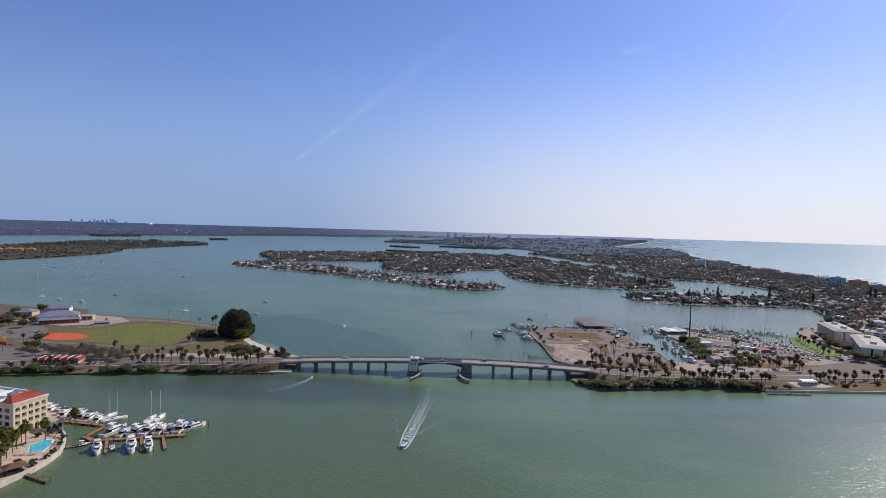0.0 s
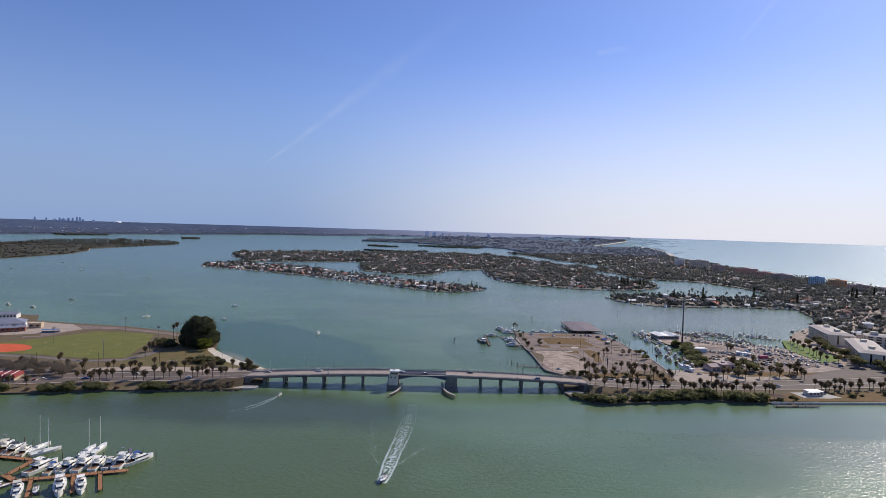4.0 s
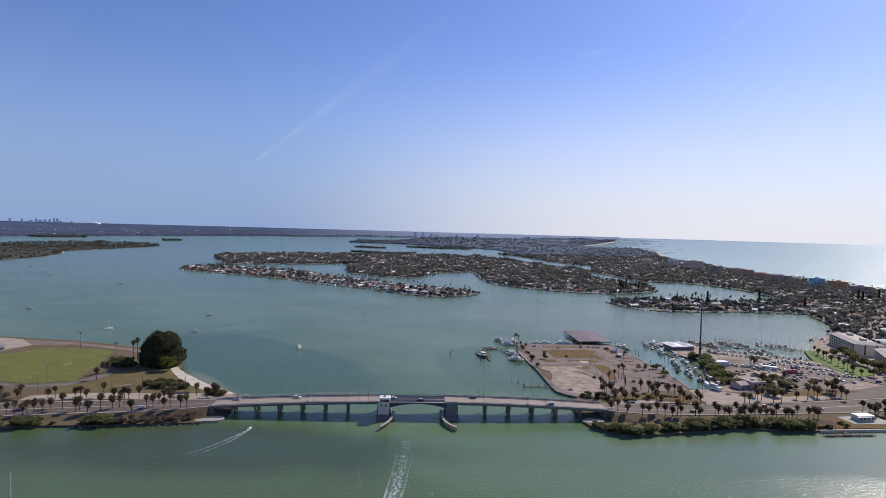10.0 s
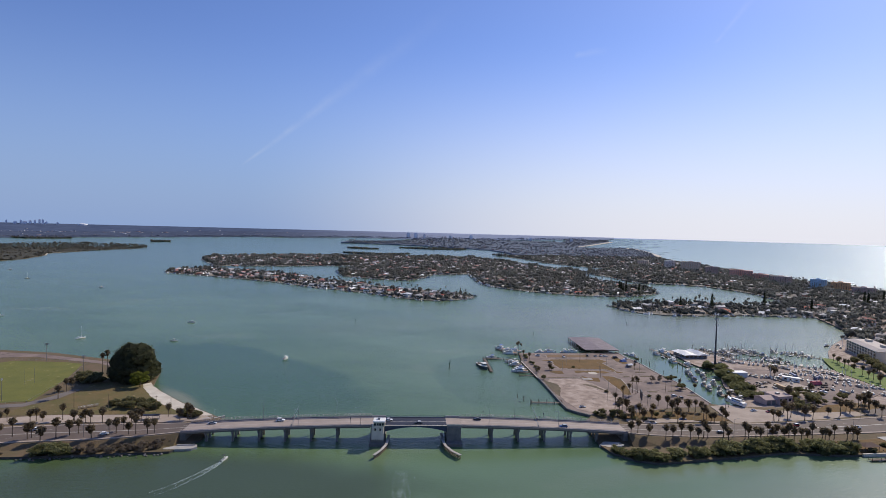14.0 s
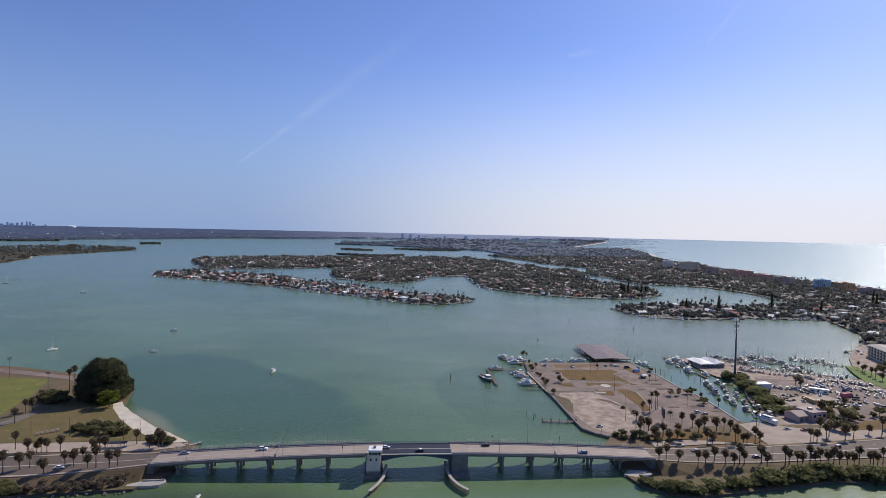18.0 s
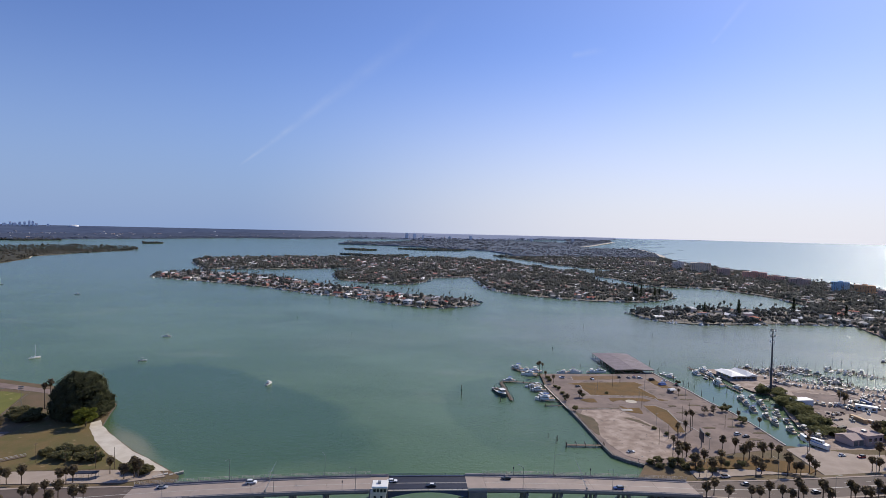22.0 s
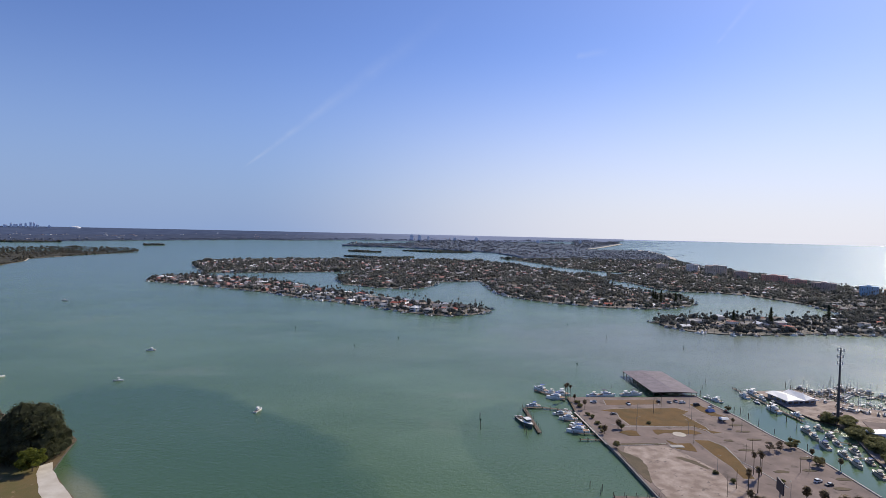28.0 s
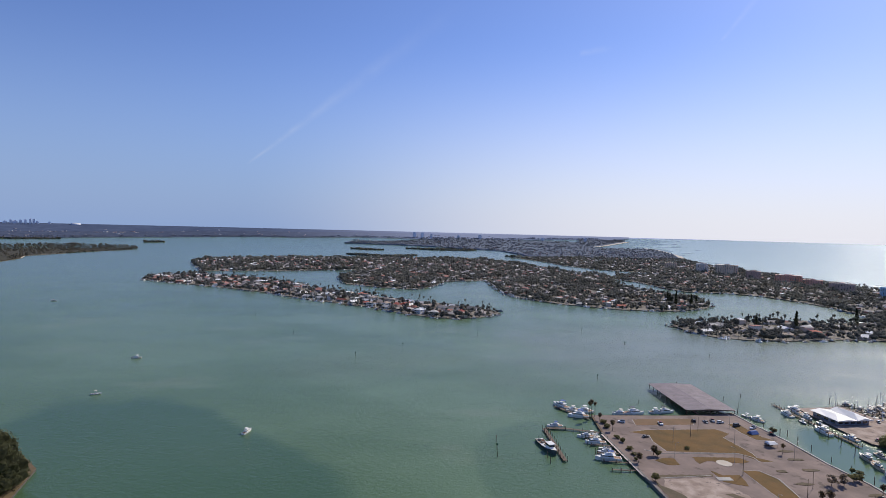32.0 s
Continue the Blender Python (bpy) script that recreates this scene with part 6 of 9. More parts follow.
hb = [make_tree(rng, "terrace_shrub", 2.6, 1.9, 0.1, 12, 40, 0.3, M_LEAF, "clipped green shrub on the terrace", "shrub", "terrace shrubs", 0.1)]
scatter(hb, [(-191, -179), (-187, -187), (-183, -197), (-181, -204), (-183, -210), (-190, -211), (-199, -171.5), (-205, -167), (-181, -213), (-186, -213), (-206, -178), (-203, -172)], 1.6, rng)
M_LOUNGE = pick_mat("lounger_cloth", [lin(150, 84, 64), lin(228, 222, 212), lin(134, 76, 60), lin(176, 120, 96)], 0.8)
lounger = thing("sun_lounger", 0, 0, 0, "sun lounger on the pool terrace", "lounger", "pool loungers")
part("seat", Shape().box(-0.95, -0.33, 0.28, 0.45, 0.33, 0.4), M_LOUNGE, lounger)
part("backrest", Shape().hexa([(0.45, -0.33), (0.55, -0.33), (0.55, 0.33), (0.45, 0.33)], 0.35, [(0.95, -0.33), (1.05, -0.33), (1.05, 0.33), (0.95, 0.33)], 0.85), M_LOUNGE, lounger)
for x in (-0.8, 0.4):
    for y in (-0.28, 0.28):
        part("leg", Shape().box(x - 0.04, y - 0.04, 0, x + 0.04, y + 0.04, 0.3), M_LOUNGE, lounger)
scatter([lounger], [(-203 + k * 1.6, -176 - k * 0.5) for k in range(6)] + [(-193.5 + k * 0.8, -179 - k * 2.2) for k in range(6)] + [(-190 - k * 1.7, -201 - k * 0.3) for k in range(6)] + [(-186 + k * 0.6, -191 - k * 2.0) for k in range(5)], 1.6, rng, 1, 1)
remove([lounger])

# docks and yachts
make_dock(-221, -150.4, -181, -156.2, 2.6, "orange-brown plank dock among the yachts", M_DECKWOOD)
make_dock(-182, -155.5, -182.6, -173, 2.6, "orange-brown plank dock among the yachts", M_DECKWOOD)
make_dock(-183, -188.6, -172.8, -179, 2.0, "orange-brown plank dock among the yachts", M_DECKWOOD)
make_dock(-184, -173, -174, -178.6, 2.6, "orange-brown plank dock among the yachts", M_DECKWOOD)
make_dock(-175, -178.6, -130, -164.6, 3.0, "orange-brown plank dock among the yachts", M_DECKWOOD)
for x, y in ((-168, -177), (-151.5, -172.2), (-141, -169)):
    make_dock(x, y, x + 10, y - 16, 1.6, "narrow finger dock between slips", M_DECKWOOD)
make_dock(-184, -218, -163, -226, 2.2, "weathered grey fishing dock")
yachts = [make_cruiser(15, "white motor yacht with a flybridge in its slip", "hotel yachts", fine=True), make_cruiser(12.5, "white motor cruiser with canvas top in its slip", "hotel yachts", fine=True),
          make_sportfisher(17, "white sport fishing yacht with a tower", "hotel yachts", True), make_sailboat(14, "white sailboat with bare mast at the dock", "hotel sailboats"), make_console(8, "small open boat with a canvas top at the dock", "hotel yachts")]
for k, x, y, a in ((0, -165.4, -189, 303), (4, -158.9, -186.5, 303), (2, -149.8, -184.3, 302), (0, -141.6, -182.2, 303),
                   (2, -172.5, -164, 76), (1, -166, -165, 92), (0, -160, -162, 84), (2, -154, -160, 90), (0, -148, -159, 98), (1, -142.5, -157.5, 90), (2, -137.5, -155.5, 94), (0, -131.5, -152.5, 58),
                   (0, -219, -141, 96), (1, -213, -143, 100), (2, -206.5, -143.5, 104), (0, -200, -145, 92), (1, -194, -146.5, 100), (3, -191, -141, 78), (3, -184, -145, 50), (3, -163.5, -143, 92), (3, -159.5, -140, 92), (1, -226, -136, 98), (0, -233, -134, 98), (4, -177, -184, 40)):
    copy_thing(yachts[k], pose(x, y, 0, 0, 0, a))
remove(yachts)
flag = thing("flagpole", -133.5, -155, 0, "red and white flag on a boat's staff", "flag")
part("staff", Shape().tube((0, 0, 0.5), (0, 0, 8.5), 0.07, n=5), M_POLE, flag)
part("flag", Shape().loft([[(0, 0, 5.2), (0, 0.03, 5.2), (0, 0.03, 8.3), (0, 0, 8.3)], [(-0.9, 0.3, 5.0), (-0.9, 0.33, 5.0), (-0.9, 0.33, 8.0), (-0.9, 0.3, 8.0)], [(-1.7, 0, 4.9), (-1.7, 0.03, 4.9), (-1.7, 0.03, 7.6), (-1.7, 0, 7.6)]]),
     mat("flag_cloth", lin(190, 60, 64), lin(232, 226, 224), 0.5, 0.8), flag)
pile = thing("mooring_pile", 0, 0, 0, "dark wooden mooring pile", "pile", "mooring piles")
part("post", Shape().tube((0, 0, -2.5), (0, 0, 3.4), 0.17, 0.15, 6), M_WOOD, pile)
scatter([pile], [(-169, -196), (-163, -195), (-155, -194), (-153, -192), (-146, -191), (-144, -190), (-136, -187), (-172, -170), (-170, -153), (-163, -152), (-157, -151), (-151, -150), (-145, -148), (-140, -147), (-134, -144), (-128, -146), (-124, -150), (-130, -157), (-212, -133), (-203, -135), (-197, -137), (-188, -137), (-178, -142), (-174, -158), (-176, -189)], 0, rng, 0.9, 1.15)

# ---- causeway, empty lot and boat yard on the west side ----
rng = random.Random(23)

front_r = [(171, -3), (175, -5), (181, -5), (185, -3), (188, -4), (199, -2), (201, -4), (211, -3), (214, -3), (218, -3), (221, -3), (227, -1), (229, -1), (233, 0), (237, -2), (239, -3), (243, -3), (247, -3), (252, -1), (256, -1), (261, -1), (265, 0), (268, 0), (271, 0), (280, 1), (282, -1), (286, 1), (326, 11), (331, 11), (334, 11), (339, 12), (343, 11)] + [(139, -8), (145, -3), (151, -6), (159, -9), (164, -7), (352, 17), (360, 18), (368, 20), (384, 24), (396, 26), (410, 29), (424, 32)]
scatter(palms, [(x + rng.uniform(-1, 1), y + rng.uniform(-1.5, 0.5) - 2.2) for x, y in front_r], bank_z, rng)
back_r = [(188, 42), (193, 45), (203, 48), (208, 48), (211, 46), (207, 31), (208, 27), (216, 28), (217, 25), (183, 23), (188, 26), (201, 24), (209, 25), (253, 30), (257, 30), (263, 30), (276, 31), (284, 34), (301, 42), (310, 42), (323, 53), (340, 62), (345, 62), (339, 51), (342, 49), (338, 39), (322, 48)] + [(152, 22), (160, 24), (168, 30), (156, 34), (147, 36), (163, 38), (172, 37), (158, 48), (152, 46), (186, 60), (190, 54), (352, 70), (346, 60)]
scatter(palms, back_r, bank_z, rng, 0.85, 1.3)
scatter(tall, [(179.2, 91.6), (183.1, 90.7), (181, 89), (165, 73), (168, 70), (163, 70), (152, 41), (148, 44), (112, 224), (115, 226), (110, 222), (238, 58), (231, 50)], 1.2, rng, 0.6, 0.95)
scatter(mang, [(124, -25), (129, -30), (134, -33), (140, -35), (147, -35), (168, -30), (174, -28), (180, -28), (186, -26), (193, -24), (199, -24), (206, -22), (213, -20), (219, -20), (226, -19),
               (233, -20), (240, -21), (247, -22), (253, -22), (259, -23), (265, -22), (156, -33), (210, -18), (222, -17), (245, -18), (252, -17)], 0.7, rng, 0.7, 1.25)
scatter(bush, [(150, 33), (156, 30), (142, 33), (136, 34), (163, 29), (116.6, 205), (116.8, 213)], 1.2, rng, 0.4, 0.6)
scatter(bush, [(118, 167.8), (117.8, 160.5), (116, 153), (116.4, 204.5), (116.6, 186), (118, 179.5), (154, 169.6), (158.4, 92.4), (233, 140), (235, 137), (189, 82), (162, 81), (133, 39)], 1.2, rng, 0.3, 0.5)
scatter(palms, [(116, 218), (118.5, 199), (129.3, 160.2), (209.8, 164.4), (228, 113.7), (233, 98), (116.5, 150)], 1.2, rng, 0.6, 0.85)
scatter(oaks, [(116.2, 127), (225, 196.7), (224, 128), (228, 129), (227, 106), (223.5, 102), (131, 158.5)], 1.2, rng, 0.42, 0.62)
thin = [make_tree(rng, "thin_tree", 6.2, 4.0, 1.6, 16, 22, 0.4, M_BARE, "thin grey-leaved tree in a mulched bed", "tree", "lot trees", 0.16, core=0.15)]
scatter(thin, [(208.3, 123), (216, 124.2)], 1.2, rng, 0.8, 0.95)
remove(thin)
make_dock(109.2, 192, 112.7, 131.5, 1.7, "bleached plank walkway along the sea wall", M_PALEWALL, z=1.45, posts=0.3)
scatter(oaks, [(149, 37), (158, 40), (144, 36), (137, 38), (172, 33), (182, 34), (320, 70), (332, 74), (340, 78), (312, 66)], 1.2, rng, 0.4, 0.7)
# palms and shrubs along the shore lawn
scatter(palms, [(332 + 6.2 * k + rng.uniform(-2.5, 2.5), 6 + 1.35 * k + rng.uniform(-4, 2)) for k in range(18)], 1.3, rng, 0.75, 1.05)
scatter(bush, [(346, -6), (356, -3), (378, 2), (392, 6), (412, 8), (430, 14), (446, 12), (398, 0), (420, 2)], 1.2, rng, 0.4, 0.65)
# bushy bank between the two rows of slips
scatter(mang, [(263 + k * 2.5 + rng.uniform(-2, 2), 84 + k * 7.5) for k in range(12)] + [(272 + k * 2.4, 84 + k * 8) for k in range(10)] + [(292, 168), (286, 176), (297, 172), (300, 178)], 1.0, rng, 0.8, 1.1)
scatter(bush, [(276 + k * 2.2, 82 + k * 8.5) for k in range(9)], 1.0, rng, 0.7, 1.0)

# covered boat house on posts
roof_m = mat("weathered_grey_metal_roof", lin(164, 148, 149), lin(138, 125, 128), 6, 0.7, spec=0.35)
bh = thing("boat_house", 203, 268, 0, "long open boat house with a dark weathered grey metal roof", "boat house")
part("roof_deck", Shape().loft([[(-18.3, y, 3.95), (18.3, y, 3.95), (18.3, y, 4.1), (0, y, 4.75), (-18.3, y, 4.1)] for y in (-33.8, 33.8)]), M_WOOD, bh)
for side in (-1, 1):
    for k in range(8):
        sheet = Shape()
        y0 = -34 + k * 8.5
        rows = [(y0 + 0.085 * j, 0.04 * math.sin(2 * math.pi * j / 5)) for j in range(100)]
        for (ya, ha), (yb, hb2) in zip(rows, rows[1:]):
            q = [(0, ya, 5.0 + ha), (side * 18.5, ya, 4.3 + ha), (side * 18.5, yb, 4.3 + hb2), (0, yb, 5.0 + hb2)]
            sheet.quad(*(q if side > 0 else q[::-1]))
        part("roof_sheet", sheet, roof_m, bh, "corrugated dark grey roof sheet")
part("ridge_cap", Shape().hexa([(-0.5, -34.1), (0.5, -34.1), (0.5, 34.1), (-0.5, 34.1)], 4.95, [(-0.1, -34.1), (0.1, -34.1), (0.1, 34.1), (-0.1, 34.1)], 5.14), roof_m, bh)
for k in range(9):
    y = -33 + k * 8.25
    for x in (-17.8, 0, 17.8):
        part("post", Shape().tube((x, y, -2.5), (x, y, 4.1), 0.22, n=6), M_WOOD, bh)
for x in (-9, 9):
    part("walkway", Shape().box(x - 1, -33, 0.8, x + 1, 33, 1.0), M_WOOD, bh)
for k in range(8):
    part("beam", Shape().box(-18, -33 + k * 9.3, 3.6, 18, -32.6 + k * 9.3, 3.96), M_WOOD, bh)

# covered gear beside the sea wall
for x, y, w, h, m, nm, lab in ((211.2, 196.3, 6.0, 2.1, lin(84, 112, 168), "covered_boat", "boat under a bright blue tarpaulin"), (209.5, 175, 6.2, 3.2, lin(236, 234, 230), "canopy_tent", "white canopy on four posts in the lot")):
    b = thing(nm, x, y, 1.3, lab, nm.split("_")[-1], "", 12)
    part("cover", Shape().hexa([(-w / 2, -2.2), (w / 2, -2.2), (w / 2, 2.2), (-w / 2, 2.2)], 2.2 if "tent" in nm else 0.4, [(-w / 2 + 0.6, -0.6), (w / 2 - 0.6, -0.6), (w / 2 - 0.6, 0.6), (-w / 2 + 0.6, 0.6)], h), mat(nm + "_cloth", m, None, 3, 0.8), b)
    for u in (-0.44, 0.44):
        for v in (-1.9, 1.9):
            part("post", Shape().tube((w * u, v, -0.1), (w * u, v, 2.3 if "tent" in nm else 0.5), 0.07, n=5), M_POLE, b)

# dock on the lot's long sea wall
make_dock(109, 196, 88, 203, 2.2, "weathered grey pier with piles")
make_dock(75, 203, 88, 203, 2.6, "weathered grey pier head with piles")
make_dock(74, 202, 75, 152, 2.4, "weathered grey pier head with tall piles", posts=2.4)
make_dock(110, 222, 92, 248, 2.4, "weathered grey pier with piles")
make_dock(116, 65, 93, 66, 2.2, "short wooden fishing jetty with tall piles", posts=1.9)
make_dock(113, 140, 98, 141, 1.2, "narrow old wooden jetty")
for y in (186, 174, 162, 150):
    make_dock(111, y, 97, y + 2, 1.2, "narrow finger pier at the sea wall")
def make_workboat():
    b = thing("work_boat", 0, 0, 0, "old dark green work boat with a white wheelhouse", "boat", "lot dock boats")
    make_hull(b, 23, 6.4, 1.5, mat("dark_green_hull", lin(58, 74, 72), lin(74, 84, 80), 3, 0.6), 1.6)
    part("work_deck", Shape().box(-10.5, -2.5, 1.5, 2.5, 2.5, 1.62), M_WOOD, b)
    part("wheelhouse", tapered(1.5, 6.5, 1.9, 1.5, 1.6, 4.6, 0.1, 0.4), M_WHITE, b)
    part("window_band", tapered(1.45, 6.6, 1.95, 1.55, 3.2, 4.1, 0.05, 0.2, 0.97), M_GLASS, b)
    part("wheelhouse_roof", Shape().box(1.2, -2.1, 4.6, 6.6, 2.1, 4.75), M_WHITE, b)
    part("mast", Shape().tube((1.0, 0, 1.6), (1.0, 0, 10.5), 0.13, 0.08, 6), M_POLE, b)
    for y in (-1, 1):
        part("outrigger", Shape().tube((0.8, y * 1.5, 1.8), (-1.5, y * 3.4, 9.5), 0.09, 0.05, 5), M_POLE, b)
    for k in range(5):
        part("deck_crate", Shape().box(-9 + k * 2.1, -1.6 + (k % 2) * 1.3, 1.62, -7.8 + k * 2.1, -0.4 + (k % 2) * 1.3, 2.5), M_DECKWOOD if k % 2 else M_CONCD, b)
    return b


craft = [make_cruiser(15, "white motor yacht moored at the pier", "lot dock boats"), make_cruiser(11, "white cabin cruiser moored at the pier", "lot dock boats"), make_sportfisher(13, "white sport fishing boat at the pier", "lot dock boats"),
         make_console(8, "open motorboat at the sea wall", "lot dock boats"), make_workboat()]
for k, x, y, a in ((4, 69.0, 172, 284), (1, 82, 207.5, 185), (0, 97, 250, 125), (1, 103, 241, 200), (0, 110, 237, 190), (0, 104, 228, 168), (1, 98, 190, 176), (3, 103, 194, 180), (2, 101, 180, 174), (3, 104, 171, 176), (0, 101, 156, 174), (1, 103, 165, 178),
                   (0, 273.5, 246, 92), (1, 273, 232, 268), (3, 273.5, 219, 90), (2, 262, 238, 90), (3, 263, 222, 265), (0, 264, 204, 92), (1, 274, 192, 100), (0, 147, 236, 2), (1, 136, 235, 182), (2, 172, 240, 5), (1, 165, 239, 0), (3, 229, 233, 130), (1, 232, 226, 118)):
    copy_thing(craft[k], pose(x, y, 0, 0, 0, a))
scatter([pile], [(88, 70), (90, 74), (92, 62), (85, 78), (96, 152), (96, 164), (95, 176), (95, 188), (66, 150), (66, 158), (66, 182), (160, 260), (188, 306), (214, 312), (232, 270), (240, 262), (252, 280), (230, 246), (234, 196), (230, 205), (37, 158), (39, 180)], 0, rng, 0.9, 1.3)

# communications tower
tw = thing("cell_tower", 293, 177, 1.2, "tall dark grey steel monopole with antenna arrays", "tower")
part("pole", Shape().tube((0, 0, -0.5), (0, 0, 53), 1.0, 0.42, 12), mat("dark_grey_steel", lin(84, 84, 90), lin(70, 70, 76), 3, 0.5, metal=0.3), tw)
for z in (51.5, 47, 42):
    arr = part("antenna_array", Shape().tube((0, 0, z - 0.15), (0, 0, z + 0.15), 1.9 if z > 46 else 1.3, n=12), M_POLE, tw)
    for k in range(9 if z > 46 else 6):
        a = 2 * math.pi * k / (9 if z > 46 else 6)
        r = 2.2 if z > 50 else 1.7
        part("antenna_panel", Shape().box(-0.16, -0.16, z - 1.1, 0.16, 0.16, z + 1.1), M_WHITE if k % 2 else M_POLE, arr).matrix_basis = pose(r * math.cos(a), r * math.sin(a), 0, 0, 0, math.degrees(a))
cab = thing("equipment_cabinet", 299, 172, 1.2, "grey equipment cabinet at the tower's foot", "cabinet", "", 20)
part("body", Shape().box(-3, -1.5, -0.2, 3, 1.5, 2.6), M_CONCD, cab)
part("door", Shape().box(-0.5, -1.56, 0, 0.5, -1.48, 2.0), M_POLE, cab)

# marina store with a folded white roof
st = thing("marina_store", 294, 227, 1.2, "light grey marina store with a white folded roof", "building", "", 6)
part("wall", Shape().box(-12.5, -10.5, -0.5, 12.5, 10.5, 3.2), mat("light_grey_siding", lin(132, 136, 146), lin(114, 118, 128), 4, 0.8), st)
for x0, xm, x1, h in ((-14, -6.5, 1.8, 5.4), (2.0, 7.5, 14, 6.2)):
    part("roof", Shape().loft([[(x0, y, 3.2), (x1, y, 3.2), (x1, y, 3.45), (xm, y, h - q), (x0, y, 3.45)] for y, q in ((12, 0.9), (-3, 0), (-12.5, 1.2))]), M_WHITE, st, "white sheet roof")
for k in range(5):
    part("window", Shape().box(-11.5 + k * 4.8, -10.58, 0.8, -8.4 + k * 4.8, -10.4, 2.5), M_GLASS, st)
for k in range(3):
    part("window", Shape().box(-12.58, -8.5 + k * 6, 0.8, -12.4, -5 + k * 6, 2.5), M_GLASS, st)
M_PINK = mat("pinkish_block", lin(206, 182, 172), lin(188, 164, 156), 5, 0.85)
M_PINKROOF = mat("tan_grey_roof", lin(186, 162, 152), lin(164, 144, 136), 5, 0.85)
office = block("boat_yard_office", 286, 74, 13, 13, 5.6, 14, M_PINK, M_PINKROOF, "pinkish boat yard office with a low gabled wing", "flat", windows=3)
part("wing", Shape().box(-17, -5, -0.5, -6.5, 6, 3.8), M_PINK, office)
part("wing_roof", Shape().add(gable_roof(11, 11, 3.8, 2.0, 0.5), Matrix.Translation((-11.9, 0.5, 0))), M_PINKROOF, office)
for k in range(2):
    part("bay_door", Shape().box(-16 + k * 4.6, -5.08, 0, -12.6 + k * 4.6, -4.94, 3.0), M_CONCD, office)
part("roof_unit", Shape().box(-2, -1, 6.1, 0.4, 1.4, 7.2), M_POLE, office)
block("yard_shed", 297, 146, 14, 7, 4.2, 6, mat("white_blue_siding", lin(206, 214, 222), None, 3, 0.7), M_WHITE, "small white yard shed", "flat", windows=0)
tarp = thing("hauled_out_boat", 247, 66, 2.0, "tall white blue-striped boat hull hauled out on the apron", "boat", "", 112)
make_hull(tarp, 17, 4.6, 2.4, M_WHITE, 1.5)
part("stripe", Shape().loft([[(x, -w, z - 0.5), (x, w, z - 0.5), (x, w * 1.01, z), (x, -w * 1.01, z)] for x, w, z in ((-8.3, 2.02, 2.3), (-2, 2.34, 2.42), (2.5, 2.2, 2.8), (5.5, 1.4, 3.4), (7.6, 0.55, 3.8))]), mat("blue_stripe", lin(110, 140, 190), lin(130, 158, 200), 4, 0.5), tarp)
part("deckhouse", tapered(-5.5, 2, 1.5, 1.1, 2.5, 4.0), M_WHITE, tarp)
part("window_band", tapered(-5.2, 2.05, 1.53, 1.13, 3.1, 3.6, 0.05, 0.25, 0.97), M_GLASS, tarp)
for x in (-6, -2, 2, 5.5):
    part("cradle", Shape().box(x - 0.2, -1.4, -0.8, x + 0.2, 1.4, 0.25), M_WOOD, tarp)
block("trailer_home", 338, 134, 13, 4, 3.2, -35, M_WHITE, M_WHITE, "long white trailer in the yard", "flat", windows=3)

# trailers, hulls and stacks strewn over the yard
for x, y, w, d, h, t, m, nm, lab in ((312, 110, 13, 2.7, 3.0, 92, lin(196, 160, 116), "semi_trailer", "long tan trailer parked in the yard"), (288, 95, 7, 2.4, 1.6, 20, lin(48, 46, 48), "flatbed_trailer", "low black trailer in the yard"),
                                     (352, 122, 10, 4, 3.4, 10, lin(196, 92, 100), "covered_boat", "boat under a faded red tarpaulin"), (349, 147, 11, 3.6, 3.2, 80, lin(104, 116, 150), "covered_boat", "boat under a blue-grey tarpaulin"),
                                     (366, 140, 8, 3, 2.6, 30, lin(92, 96, 120), "covered_boat", "boat under a dark blue tarpaulin"), (322, 84, 7, 4, 3.0, 40, lin(204, 200, 194), "yard_container", "white storage container in the yard")):
    b = thing(nm, x, y, 1.35, lab, nm.split("_")[-1], "yard stores", t)
    m = mat(nm + "_skin", m, None, 3, 0.7)
    part("body", Shape().hexa([(-w / 2, -d / 2), (w / 2, -d / 2), (w / 2, d / 2), (-w / 2, d / 2)], 0.5, [(-w / 2 * 0.97, -d / 2 * (0.6 if "boat" in nm else 0.98)), (w / 2 * (0.8 if "boat" in nm else 0.97), -d / 2 * (0.5 if "boat" in nm else 0.98)), (w / 2 * (0.8 if "boat" in nm else 0.97), d / 2 * (0.5 if "boat" in nm else 0.98)), (-w / 2 * 0.97, d / 2 * (0.6 if "boat" in nm else 0.98))], h), m, b)
    for u in (-0.36, 0.36):
        part("support", Shape().box(w * u - 0.5, -d * 0.4, -0.25, w * u + 0.5, d * 0.4, 0.52), M_GRATE, b)
M_STACK = pick_mat("stacked_gear", [lin(74, 66, 60), lin(110, 96, 82), lin(58, 56, 60), lin(150, 130, 108), lin(96, 76, 62), lin(180, 174, 166)], 0.8)
